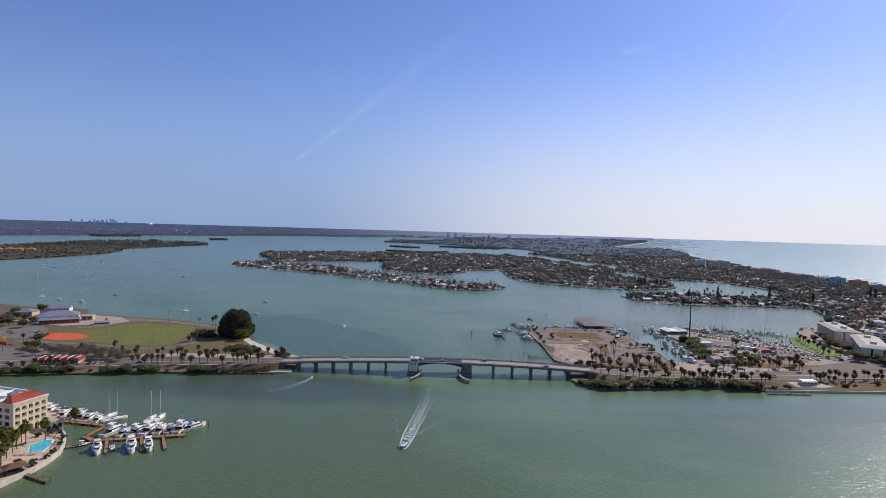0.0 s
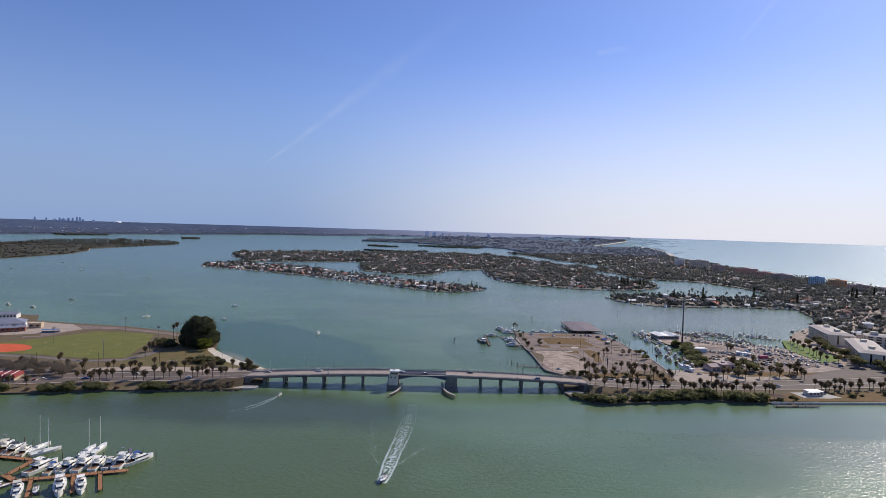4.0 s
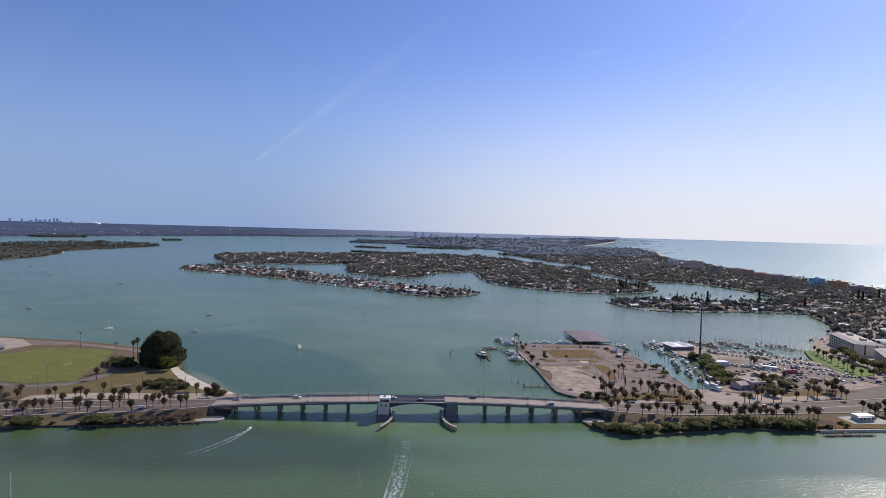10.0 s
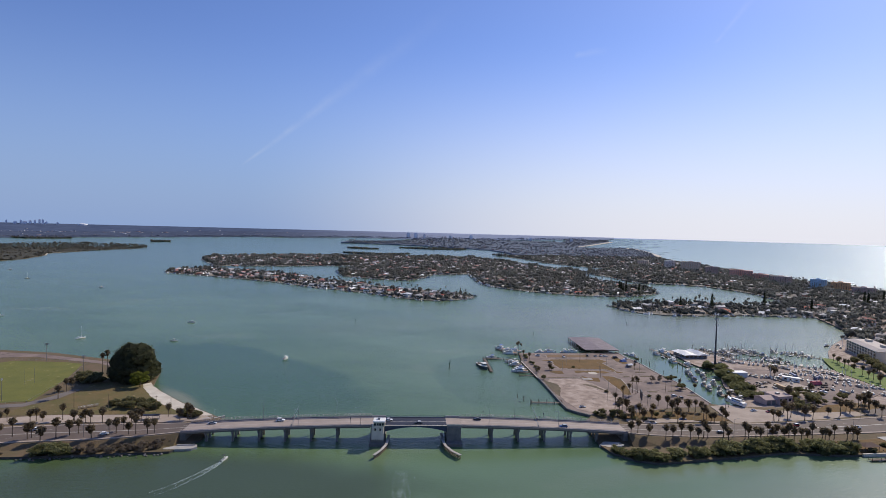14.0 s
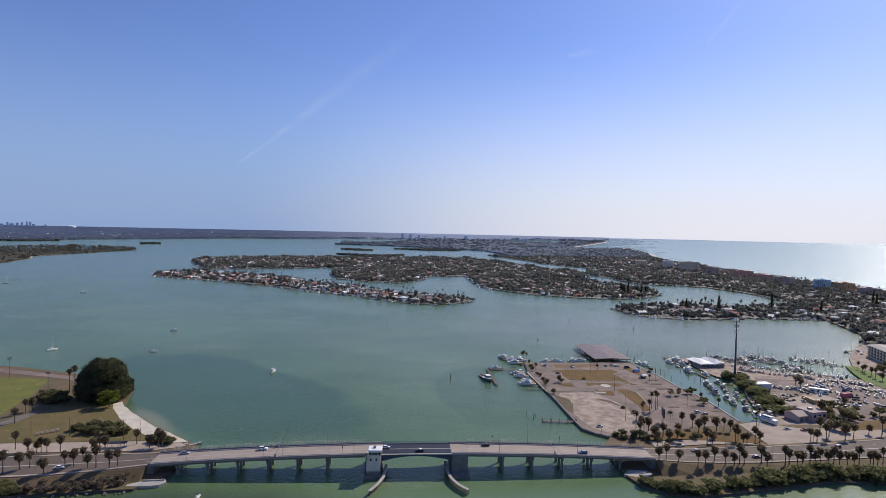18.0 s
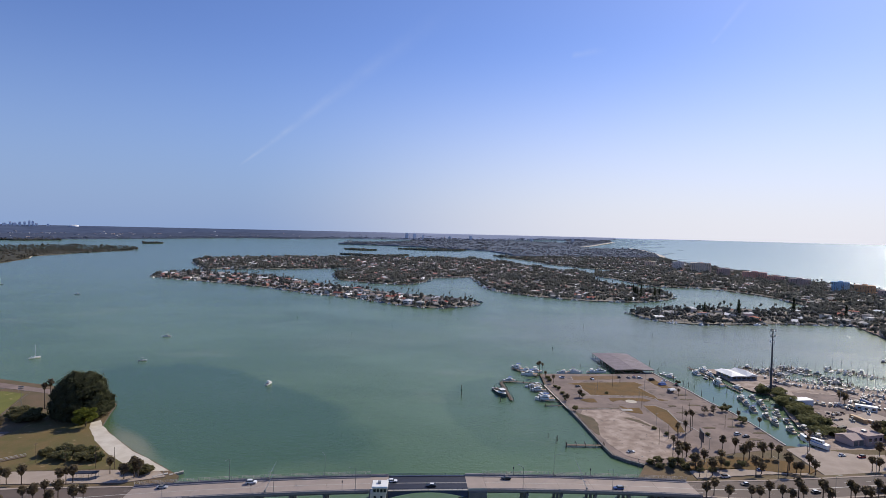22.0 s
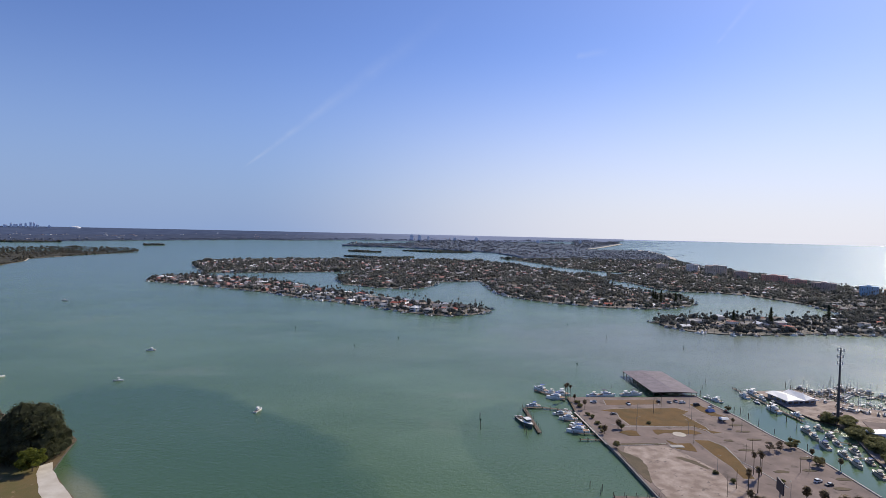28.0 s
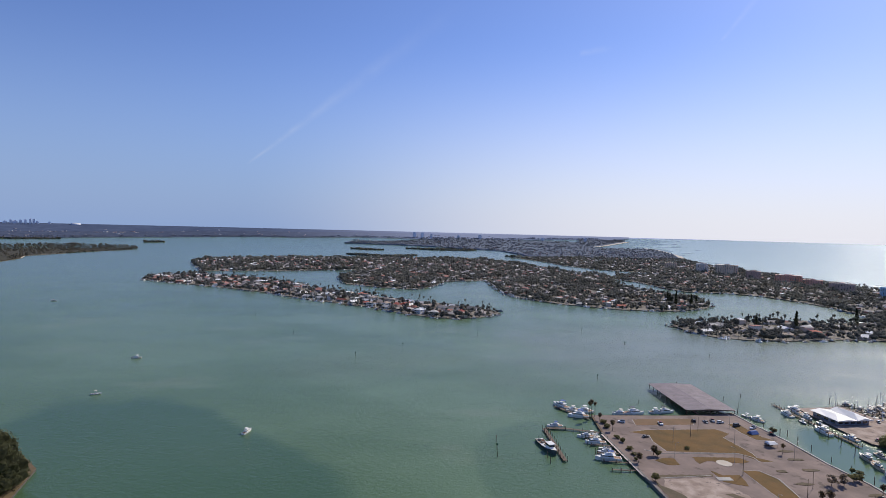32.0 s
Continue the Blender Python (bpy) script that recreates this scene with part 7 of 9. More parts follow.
for cx, cy, n, rx, ry in ((298, 118, 16, 6, 7), (308, 124, 14, 7, 4), (291, 168, 12, 4, 6), (300, 178, 12, 5, 4), (340, 108, 16, 10, 6), (332, 134, 14, 9, 5), (372, 150, 14, 12, 5), (360, 118, 12, 10, 4), (384, 140, 10, 8, 4)):
    heap = thing("gear_heap", cx, cy, 1.3, "heap of crates, blocks and boat gear on the yard", "heap", "yard heaps", rng.uniform(0, 90))
    for _ in range(n):
        x, y, w, h = rng.uniform(-rx, rx), rng.uniform(-ry, ry), rng.uniform(0.5, 1.5), rng.uniform(0.5, 1.7)
        part("crate", Shape().hexa([(-w, -w * 0.6), (w, -w * 0.6), (w, w * 0.6), (-w, w * 0.6)], -0.15, [(-w * 0.92, -w * 0.55), (w * 0.92, -w * 0.55), (w * 0.92, w * 0.55), (-w * 0.92, w * 0.55)], h), M_STACK, heap).matrix_basis = pose(x, y, 0, 0, 0, rng.uniform(0, 180))
scatter(palms, [(296, 77), (329, 149), (332, 147), (319, 84), (272, 47), (271, 38)], 1.2, rng, 1.0, 1.5)
scatter(oaks, [(314, 91), (325, 96), (318, 77)] + [(301, 78), (295, 62), (310, 73), (312, 71), (285, 51), (289, 47), (290, 58), (304, 82), (307, 66), (298, 70), (330, 87)], 1.2, rng, 0.5, 0.95)
scatter(bush, [(279, -22), (294, -13), (293, -19)], 1.3, rng, 0.5, 0.7)
patch("yard_track", [(304, 132), (292, 110), (286, 84), (300, 82), (318, 92), (340, 112), (338, 132), (320, 122)], 0.07, M_SANDROAD, "pale dusty track through the boat yard", "yard")

# marina basin: docks with slips
for xa, ya, xb, yb in ((266, 260, 268, 216), (268, 216, 269, 178), (318, 262, 342, 206), (330, 240, 372, 262), (366, 268, 384, 196), (345, 214, 410, 176), (404, 262, 434, 226), (416, 252, 420, 240), (498, 300, 508, 280)):
    make_dock(xa, ya, xb, yb, 2.2, "grey marina dock with piles", posts=1.6)
TOPSIDES[0] = M_WORN
slip = [make_sailboat(10, "sailboat with bare mast in a slip", "marina boats"), make_cruiser(9.5, "white cabin cruiser in a slip", "marina boats"), make_cruiser(11.5, "white motor yacht in a slip", "marina boats"), make_console(7, "small open motorboat in a slip", "marina boats"), make_sailboat(8.5, "small sailboat in a slip", "marina boats")]


def berth(xa, ya, xb, yb, step, sides=(-1, 1), kinds=(0, 1, 4, 2, 3), off=7.0, z=0.0):
    d = Vector((xb - xa, yb - ya))
    n = int(d.length / step)
    u = d.normalized()
    k = rng.randrange(5)
    for i in range(n + 1):
        for s in sides:
            if rng.random() < 0.12:
                continue
            p = Vector((xa, ya)) + u * (i * step + rng.uniform(-0.6, 0.6)) + Vector((-u.y, u.x)) * s * (off + rng.uniform(-0.6, 0.6))
            ang = math.degrees(math.atan2(u.x * s, -u.y * s)) + rng.uniform(-5, 5) + (180 if rng.random() < 0.4 else 0)
            copy_thing(slip[kinds[k % len(kinds)]], pose(p.x, p.y, z, 0, 0, ang))
            k += 1


berth(318, 258, 340, 212, 5.2)
berth(334, 240, 370, 260, 5.4)
berth(367, 264, 383, 204, 5.2)
berth(350, 214, 404, 180, 5.6)
berth(406, 260, 432, 230, 5.0)
berth(499, 298, 507, 282, 5.5)
# slips along the channel and boats on the hard
channel = [slip[2], make_sportfisher(12.5, "white sport fishing boat moored by the bushy bank", "channel boats"), slip[1], make_sportfisher(11, "white sport fishing boat with a raised tower", "channel boats")]
for k, (x, y) in enumerate(((249, 66), (259, 79), (250, 80), (251, 93), (261, 95), (250, 107), (260, 110), (252, 120), (263, 124), (251, 134), (262, 138), (255, 148), (267, 150), (258, 160), (270, 164))):
    copy_thing(channel[k % 4], pose(x, y, 0, 0, 0, 82 + rng.uniform(-9, 9) + (180 if k % 3 == 2 else 0)))
remove(channel[1::2])
for y, x in ((88, 262), (112, 268), (136, 275), (158, 280)):
    make_dock(x, y, x - 10, y + 4, 1.4, "short grey finger pier by the bushy bank")
stand = [make_console(6.5, "small boat on a trailer in the yard", "yard boats"), make_cruiser(8.5, "white cabin cruiser propped up in the yard", "yard boats", False), make_sailboat(8, "sailboat propped up in the yard", "yard boats")]
for xa, ya, xb, yb, n in ((316, 206, 362, 182, 14), (342, 154, 356, 124, 9), (356, 160, 398, 134, 13), (364, 174, 402, 156, 12), (306, 150, 330, 142, 7), (326, 136, 342, 118, 3), (374, 126, 400, 112, 7), (308, 112, 330, 104, 3), (354, 106, 388, 96, 6)):
    spots = [(u + rng.uniform(-0.03, 0.03), rng.uniform(-2.5, 2.5)) for u in (k / max(1, n - 1) for k in range(n))]
    props = thing("boat_stands", xa, ya, 1.2, "row of blocks and stands under stored boats", "stands", "boat stands", math.degrees(math.atan2(yb - ya, xb - xa)))
    d = Vector((xb - xa, yb - ya))
    for u, off in spots:
        q = Vector((xa, ya)) + d * u + Vector((-d.y, d.x)).normalized() * off
        ob = copy_thing(stand[rng.choice((0, 0, 0, 1, 2))], pose(q.x, q.y, 1.75, 0, 0, rng.choice((50, 75, 240, 265, 110)) + rng.uniform(-15, 15)))
        part("block", Shape().box(d.length * u - 0.5, off - 1.2, -0.1, d.length * u + 0.5, off + 1.2, 0.45), M_WOOD, props)
scatter([pile], [(x + rng.uniform(-1.5, 1.5), y + rng.uniform(-1.5, 1.5)) for x, y in [(318 + k * 2.4, 268 - k * 5) for k in range(11)] + [(360 + k * 3, 274 - k * 7) for k in range(10)] + [(330 + k * 6, 248 + k * 2.6) for k in range(8)]
                 + [(400 + k * 4, 268 - k * 5) for k in range(9)] + [(226 + k * 1.2, 240 - k * 14) for k in range(9)] + [(268 - k * 2, 240 - k * 12) for k in range(7)]], 0, rng, 0.95, 1.6)
remove(slip + stand + craft)

TOPSIDES[0] = M_GEL
# apartments
M_APT = mat("cream_apartment_wall", lin(230, 216, 192), lin(214, 200, 177), 7, 0.85)
M_APTROOF = mat("grey_apartment_roof", lin(192, 178, 168), lin(174, 161, 152), 8, 0.8)


def balcony_shape(x0, x1, y, s, z):
    """A floor slab with its solid front, standing out from a wall at y towards s."""
    ring = [(y, z + 0.1), (y + s * 1.3, z + 0.1), (y + s * 1.3, z + 1.2), (y + s * 1.18, z + 1.2), (y + s * 1.18, z + 0.35), (y, z + 0.35)]
    if s < 0:
        ring.reverse()
    return Shape().loft([[(x0, a, c) for a, c in ring], [(x1, a, c) for a, c in ring]])


def make_apartments(x, y, w, d, storeys, turn, label, wall=None, roof=None, bays=8, category="apartment building", group="", z=1.2, hip=True, name="apartment_building"):
    b = thing(name, x, y, z, label, category, group, turn)
    H = 3.05 * storeys
    part("wall", Shape().box(-w / 2, -d / 2, -0.6, w / 2, d / 2, H), wall or M_APT, b)
    if hip:
        part("roof", Shape().hexa([(-w / 2 - 0.9, -d / 2 - 0.9), (w / 2 + 0.9, -d / 2 - 0.9), (w / 2 + 0.9, d / 2 + 0.9), (-w / 2 - 0.9, d / 2 + 0.9)], H, [(-w / 2 + 5, -d / 2 + 5), (w / 2 - 5, -d / 2 + 5), (w / 2 - 5, d / 2 - 5), (-w / 2 + 5, d / 2 - 5)], H + 2.2), roof or M_APTROOF, b)
        part("fascia", Shape().box(-w / 2 - 0.95, -d / 2 - 0.95, H - 0.35, w / 2 + 0.95, d / 2 + 0.95, H), M_WHITE, b)
        for u in (-0.28, 0.22):
            part("roof_house", Shape().box(w * u - 3.5, -2.4, H + 2.0, w * u + 3.5, 2.4, H + 4.6), wall or M_APT, b)
    else:
        part("parapet", Shape().box(-w / 2 - 0.2, -d / 2 - 0.2, H, w / 2 + 0.2, d / 2 + 0.2, H + 0.9), wall or M_APT, b)
        part("roof_house", Shape().box(-w * 0.12, -d * 0.2, H + 0.9, w * 0.12, d * 0.3, H + 3.4), wall or M_APT, b)
    for s in (-1, 1):
        for k in range(bays):
            x0 = -w / 2 + (k + 0.18) * w / bays
            x1 = x0 + w / bays * (0.64 if hip else 0.3)
            y0, y1 = sorted((s * d / 2 - 0.05, s * (d / 2 + 0.07)))
            bay = part("window_bay", Shape().box(x0, y0, 0.9, x1, y1, H - 0.5), M_GLASS, b)
            if hip:
                for f in range(storeys):
                    part("balcony", balcony_shape(x0 - 0.3, x1 + 0.3, s * d / 2, s, f * 3.05), wall or M_APT, bay)
    if not hip:
        for f in range(1, storeys):
            part("balcony_deck", balcony_shape(-w / 2 + 0.4, w / 2 - 0.4, -d / 2, -1, f * 3.05), wall or M_APT, b)
    for s in (-1, 1):
        for k in range(2):
            xe = s * w / 2
            x0, x1 = sorted((xe - s * 0.05, xe + s * 0.07))
            part("end_window", Shape().box(x0, -d * 0.3 + k * d * 0.4, 1.0, x1, -d * 0.3 + k * d * 0.4 + 1.6, H - 0.8), M_GLASS, b)
    return b


make_apartments(503, 237, 68, 27, 4, 72, "cream four-storey apartment block with a grey hipped roof", bays=11)
make_apartments(472, 141, 86, 25, 4, 61, "cream four-storey apartment block with a grey hipped roof", bays=11)
make_apartments(545, 205, 40, 16, 4, -28, "cream apartment wing with a grey roof", bays=5)
make_apartments(560, 150, 60, 18, 4, 60, "cream apartment block behind trees", bays=8)
scatter(oaks, [(440 + k * 2.2 + rng.uniform(-4, 4), 120 + k * 8 + rng.uniform(-3, 3)) for k in range(12)] + [(434, 108), (440, 102), (430, 96), (446, 94), (424, 116), (452, 88), (442, 80), (460, 84), (470, 78)] + [(448, 160), (452, 175), (456, 186), (450, 200)], 1.2, rng, 0.8, 1.15)
scatter(palms, [(412 + k * 2.4, 116 + k * 9 + rng.uniform(-3, 3)) for k in range(12)], 1.2, rng, 0.8, 1.1)

# fishing pier with a shelter, and the park building on the shore
make_dock(269, -32, 303, -29.5, 2.6, "weathered fishing pier parallel to the shore", posts=1.3)
make_dock(286, -20, 286, -30, 2.4, "short wooden approach to the fishing pier")
shelter = thing("pier_shelter", 279, -19, 1.6, "brown shingled pier shelter", "shelter", "", 5)
part("roof", hip_roof(10, 6, 2.8, 1.6, 0.6), mat("brown_shelter_roof", lin(110, 84, 72), None, 2, 0.9), shelter)
for x in (-4.6, 4.6):
    for y in (-2.6, 2.6):
        part("post", Shape().tube((x, y, -0.4), (x, y, 2.85), 0.14, n=5), M_WOOD, shelter)
wc = block("park_restroom", 317, -3, 12, 6.5, 3.4, 6, M_PALEWALL, M_WHITE, "small white park building with a flat roof", "flat", windows=4)
part("awning", Shape().box(-8, -4.8, 3.3, 2, -3.2, 3.55), M_WHITE, wc)
patch("park_paving", [(302, 2), (328, 5), (336, -8), (324, -12), (304, -12)], 0.1, M_CONC, "pale paving round the park building", "pavement")
board = thing("billboard", 174, 62, 1.2, "dark roadside billboard on a post", "billboard", "", 75)
part("post", Shape().tube((0, 0, -0.4), (0, 0, 6), 0.3, n=8), M_POLE, board)
part("panel", Shape().box(-4.2, -0.3, 4.5, 4.2, 0.3, 10.5), mat("billboard_dark", lin(60, 60, 68), None, 3, 0.6), board)
lamp = [make_lamp(10, "grey steel lamp post in the lot", "lot lamps", 1.8), make_pole(11, "bare wooden pole in the lot", "lot poles")]
scatter(lamp, [(172, 150), (168, 135), (161, 95), (160, 75), (211, 156), (207, 94), (212, 94), (186, 110), (188, 178), (166, 190), (150, 180), (196, 120), (140, 156), (176, 200), (200, 205), (150, 66), (178, 60)], 1.2, rng, 0.8, 1.05)
street = [make_lamp(10.5, "grey steel street lamp with one arm", "street lamps", 2.6)]
scatter(street, [(x, on_deck(x, y)) for x, y in ((-108, -7.3), (-60, -7.3), (-24, -7.3), (52, -7.3), (94, -7.3), (-84, 7.3), (-40, 7.3), (70, 7.3), (112, 7.3))], lambda x, y: deck_z(x) + 0.2, rng, 1, 1)
scatter(street, [(-180, -16), (-240, -29), (190, 15.5), (250, 24), (320, 36), (206, -3), (290, 6), (150, 11.5)], bank_z, rng, 1, 1)
remove(street + lamp)
# raised barrier arms before the drawbridge
for x, y, s in ((-64, -6.6, 1), (-66, 6.6, 1), (82, -6.6, -1), (84, 6.6, -1)):
    g = thing("bridge_barrier", x, on_deck(x, y), deck_z(x) + 0.2, "raised white traffic barrier on the bridge", "barrier", "bridge barriers")
    part("housing", Shape().box(-0.4, -0.35, 0, 0.4, 0.35, 1.4), M_POLE, g)
    part("arm", Shape().tube((0, 0, 1.2), (s * 3.6, 0, 8.6), 0.12, 0.07, 5), M_WHITE, g)
signal = thing("traffic_signal", 0, 0, 0, "grey signal post beside the lane", "traffic signal", "bridge signals")
part("post", Shape().tube((0, 0, 0), (0, 0, 4.6), 0.08, n=5), M_POLE, signal)
part("head", Shape().box(-0.2, -0.2, 3.6, 0.2, 0.2, 4.7), M_GRATE, signal)
for x, y in ((-70, -6.7), (-30, -6.7), (50, 6.7), (88, 6.7)):
    copy_thing(signal, pose(x, on_deck(x, y), deck_z(x) + 0.2))
remove([signal])

# cars
cars = [make_car("sedan", "car with dark windows on the paving"), make_car("suv", "tall car with dark windows on the paving"), make_car("pickup", "pickup truck parked on the paving"), make_car("van", "tall van parked on the paving")]


def put_car(k, x, y, z, turn):
    copy_thing(cars[k], pose(x, y, z, 0, 0, turn))


for k, x, y, t in ((0, -113, 5.5, 0), (1, -73, 5.5, 0), (0, -8, 1.8, 0), (0, 46, 5.2, 180), (1, 98, -5.4, 180), (0, 10, -4.8, 180)):
    put_car(k, x, on_deck(x, y * 0.75), deck_z(x) + 0.03, t + 1.3)
for k, x, lane, t in ((0, -170, 0.3, 8), (1, -215, 0.7, 188), (2, -245, 0.35, 12), (0, -290, 0.7, 192), (0, 200, 0.3, 6), (3, 236, 0.2, 8), (1, 260, 0.68, 190), (0, 168, 0.75, 184), (2, 300, 0.32, 12), (0, 345, 0.7, 196), (1, 400, 0.3, 14)):
    st2 = ROAD_L if x < 0 else ROAD_R
    for (xa, a0, b0, z0), (xb, a1, b1, z1) in zip(st2, st2[1:]):
        if min(xa, xb) <= x <= max(xa, xb):
            u = (x - xa) / (xb - xa)
            near, far = a0 + (a1 - a0) * u, b0 + (b1 - b0) * u
            put_car(k, x, near + (far - near) * lane, z0 + (z1 - z0) * u + 0.02, t)
for k, x, y, t in ((0, 128, 54, 8), (1, 209, 83, 20), (0, 212, 79, 190), (3, 208, 210, 20), (2, 217, 206, 30), (1, 223, 196, 60), (3, 210, 178, 15), (0, 136, 188, 20), (1, 130, 215, 160), (2, 156, 212, 90), (1, 200, 216, 10), (0, 190, 217, 95), (2, 196, 219, 80), (1, 182, 218, 80),
                   (0, 252, 50, 10), (1, 262, 48, 190), (0, 190, 30, 5), (1, 166, 22, 8), (0, 288, 187, 20), (1, 293, 189, 22), (2, 298, 191, 18), (0, 303, 193, 20), (1, 308, 194, 20), (0, 318, 222, 60), (3, 322, 214, 50),
                   (0, 408, 112, 40), (1, 404, 104, 40), (3, 412, 96, 20), (0, 418, 90, 20), (1, 398, 116, 40), (2, 426, 86, 20), (0, 392, 122, 40), (3, 386, 128, 40), (1, 330, 96, 30), (0, 336, 92, 30), (2, 342, 100, 120), (0, 352, 92, 30), (1, 360, 96, 30),
                   (0, 320, 110, 0), (2, 312, 114, 10), (0, -276, -20, 100), (1, -279, -25, 100), (2, -283, -28, 100), (0, -290, -31, 100), (0, -350, -30, 12), (1, -356, -34, 12), (2, -362, -28, 100), (0, -345, -36, 12), (3, -372, -20, 90), (0, -380, -10, 90),
                   (0, -300, 16, 8), (1, -306, 18, 8), (0, -345, 26, 10), (0, -405, 74, 70), (1, -412, 82, 70), (2, -420, 90, 70), (0, -430, 96, 70), (1, -440, 80, 70), (0, -450, 88, 70), (3, -402, 78, 60)):
    put_car(k, x, y, 1.33, t)
remove(cars)

# ---- residential islands ----
def inside(plan, x, y):
    hit = False
    for (xa, ya), (xb, yb) in zip(plan, plan[1:] + plan[:1]):
        if (ya > y) != (yb > y) and x < (xb - xa) * (y - ya) / (yb - ya) + xa:
            hit = not hit
    return hit


def edge_gap(plan, x, y):
    best = 1e9
    for (xa, ya), (xb, yb) in zip(plan, plan[1:] + plan[:1]):
        dx, dy = xb - xa, yb - ya
        t = min(1, max(0, ((x - xa) * dx + (y - ya) * dy) / (dx * dx + dy * dy)))
        best = min(best, math.hypot(x - xa - t * dx, y - ya - t * dy))
    return best


def tri_mesh(name, v, f):
    """A mesh from arrays of corners and triangles."""
    me = bpy.data.meshes.new(name)
    me.vertices.add(len(v))
    me.vertices.foreach_set("co", v.astype(np.float32).ravel())
    me.loops.add(len(f) * 3)
    me.loops.foreach_set("vertex_index", f.astype(np.int32).ravel())
    me.polygons.add(len(f))
    me.polygons.foreach_set("loop_start", np.arange(0, len(f) * 3, 3, dtype=np.int32))
    me.update(calc_edges=True)
    return me


def as_arrays(shape):
    tris = [(f[0], f[k], f[k + 1]) for f in shape.f for k in range(1, len(f) - 1)]
    return np.array(shape.v), np.array(tris)


def small_tree(rng, h, r, clumps, cards, level=1):
    s = Shape()
    s.tube((0, 0, -0.4), (0, 0, h * 0.5), 0.22, 0.12, 4)
    for _ in range(clumps):
        a, q = rng.uniform(0, 6.28), rng.uniform(0.1, 0.62) * r
        c = (q * math.cos(a), q * math.sin(a), h * rng.uniform(0.42, 0.84))
        k = r * rng.uniform(0.32, 0.55)
        s.blob(c, (k, k, k * 0.85), rng, 0.35, level)
        leaf_cards(s, rng, c, (k * 1.1, k * 1.1, k), cards, r * 0.16)
    return s


def small_palm(rng, h):
    s = Shape()
    s.tube((0, 0, -0.4), (0.3, 0, h), 0.2, 0.14, 4)
    return s.add(palm_crown(rng, 2.3, 16), Matrix.Translation((0.3, 0, h)))


rng = random.Random(77)
NEAR_TREES = [as_arrays(small_tree(rng, h, r, c, 7)) for h, r, c in ((7, 4.2, 6), (8.5, 4.8, 7), (6, 3.6, 5), (10, 4.6, 8), (5, 3.2, 4))] + [as_arrays(small_palm(rng, h)) for h in (9, 11.5)]
MID_TREES = [as_arrays(small_tree(rng, h, r, c, 6, 0)) for h, r, c in ((7, 4.6, 6), (8.5, 5.2, 6), (6, 4.0, 5), (9.5, 4.8, 7))] + [as_arrays(small_palm(rng, 9.5))]
FAR_TREES = [as_arrays(small_tree(rng, h, r, c, 3, 0)) for h, r, c in ((7.5, 6, 4), (9, 6.5, 5), (6.5, 5, 4))]


def grove(name, spots, kinds, rng, label, material=None, lift=0.0, grow=1.0):
    """One mesh with a tree at each spot."""
    vs, fs, base = [], [], 0
    for x, y in spots:
        v, f = kinds[rng.randrange(len(kinds))]
        a, s = rng.uniform(0, 6.28), rng.uniform(0.6, 1.2) * grow * (1.0 + 0.6 * noise.noise((x / 60, y / 60, 11.0)))
        c, n = math.cos(a) * s, math.sin(a) * s
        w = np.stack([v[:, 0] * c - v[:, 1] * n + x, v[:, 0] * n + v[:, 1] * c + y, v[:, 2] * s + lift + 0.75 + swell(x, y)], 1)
        vs.append(w)
        fs.append(f + base)
        base += len(v)
    ob = setting(name, tri_mesh(name, np.concatenate(vs), np.concatenate(fs)), material or M_WOODS, label, "trees", kind="stuff")
    return ob


houses = [make_house(*args, "island houses") for args in ((15, 11, 1, "hip", 6), (17, 10, 1, "gable", 0), (13, 11, 2, "hip", 0), (18, 12, 1, "hip", 8), (14, 10, 2, "flat", 0), (16, 11, 1, "gable", 6))]


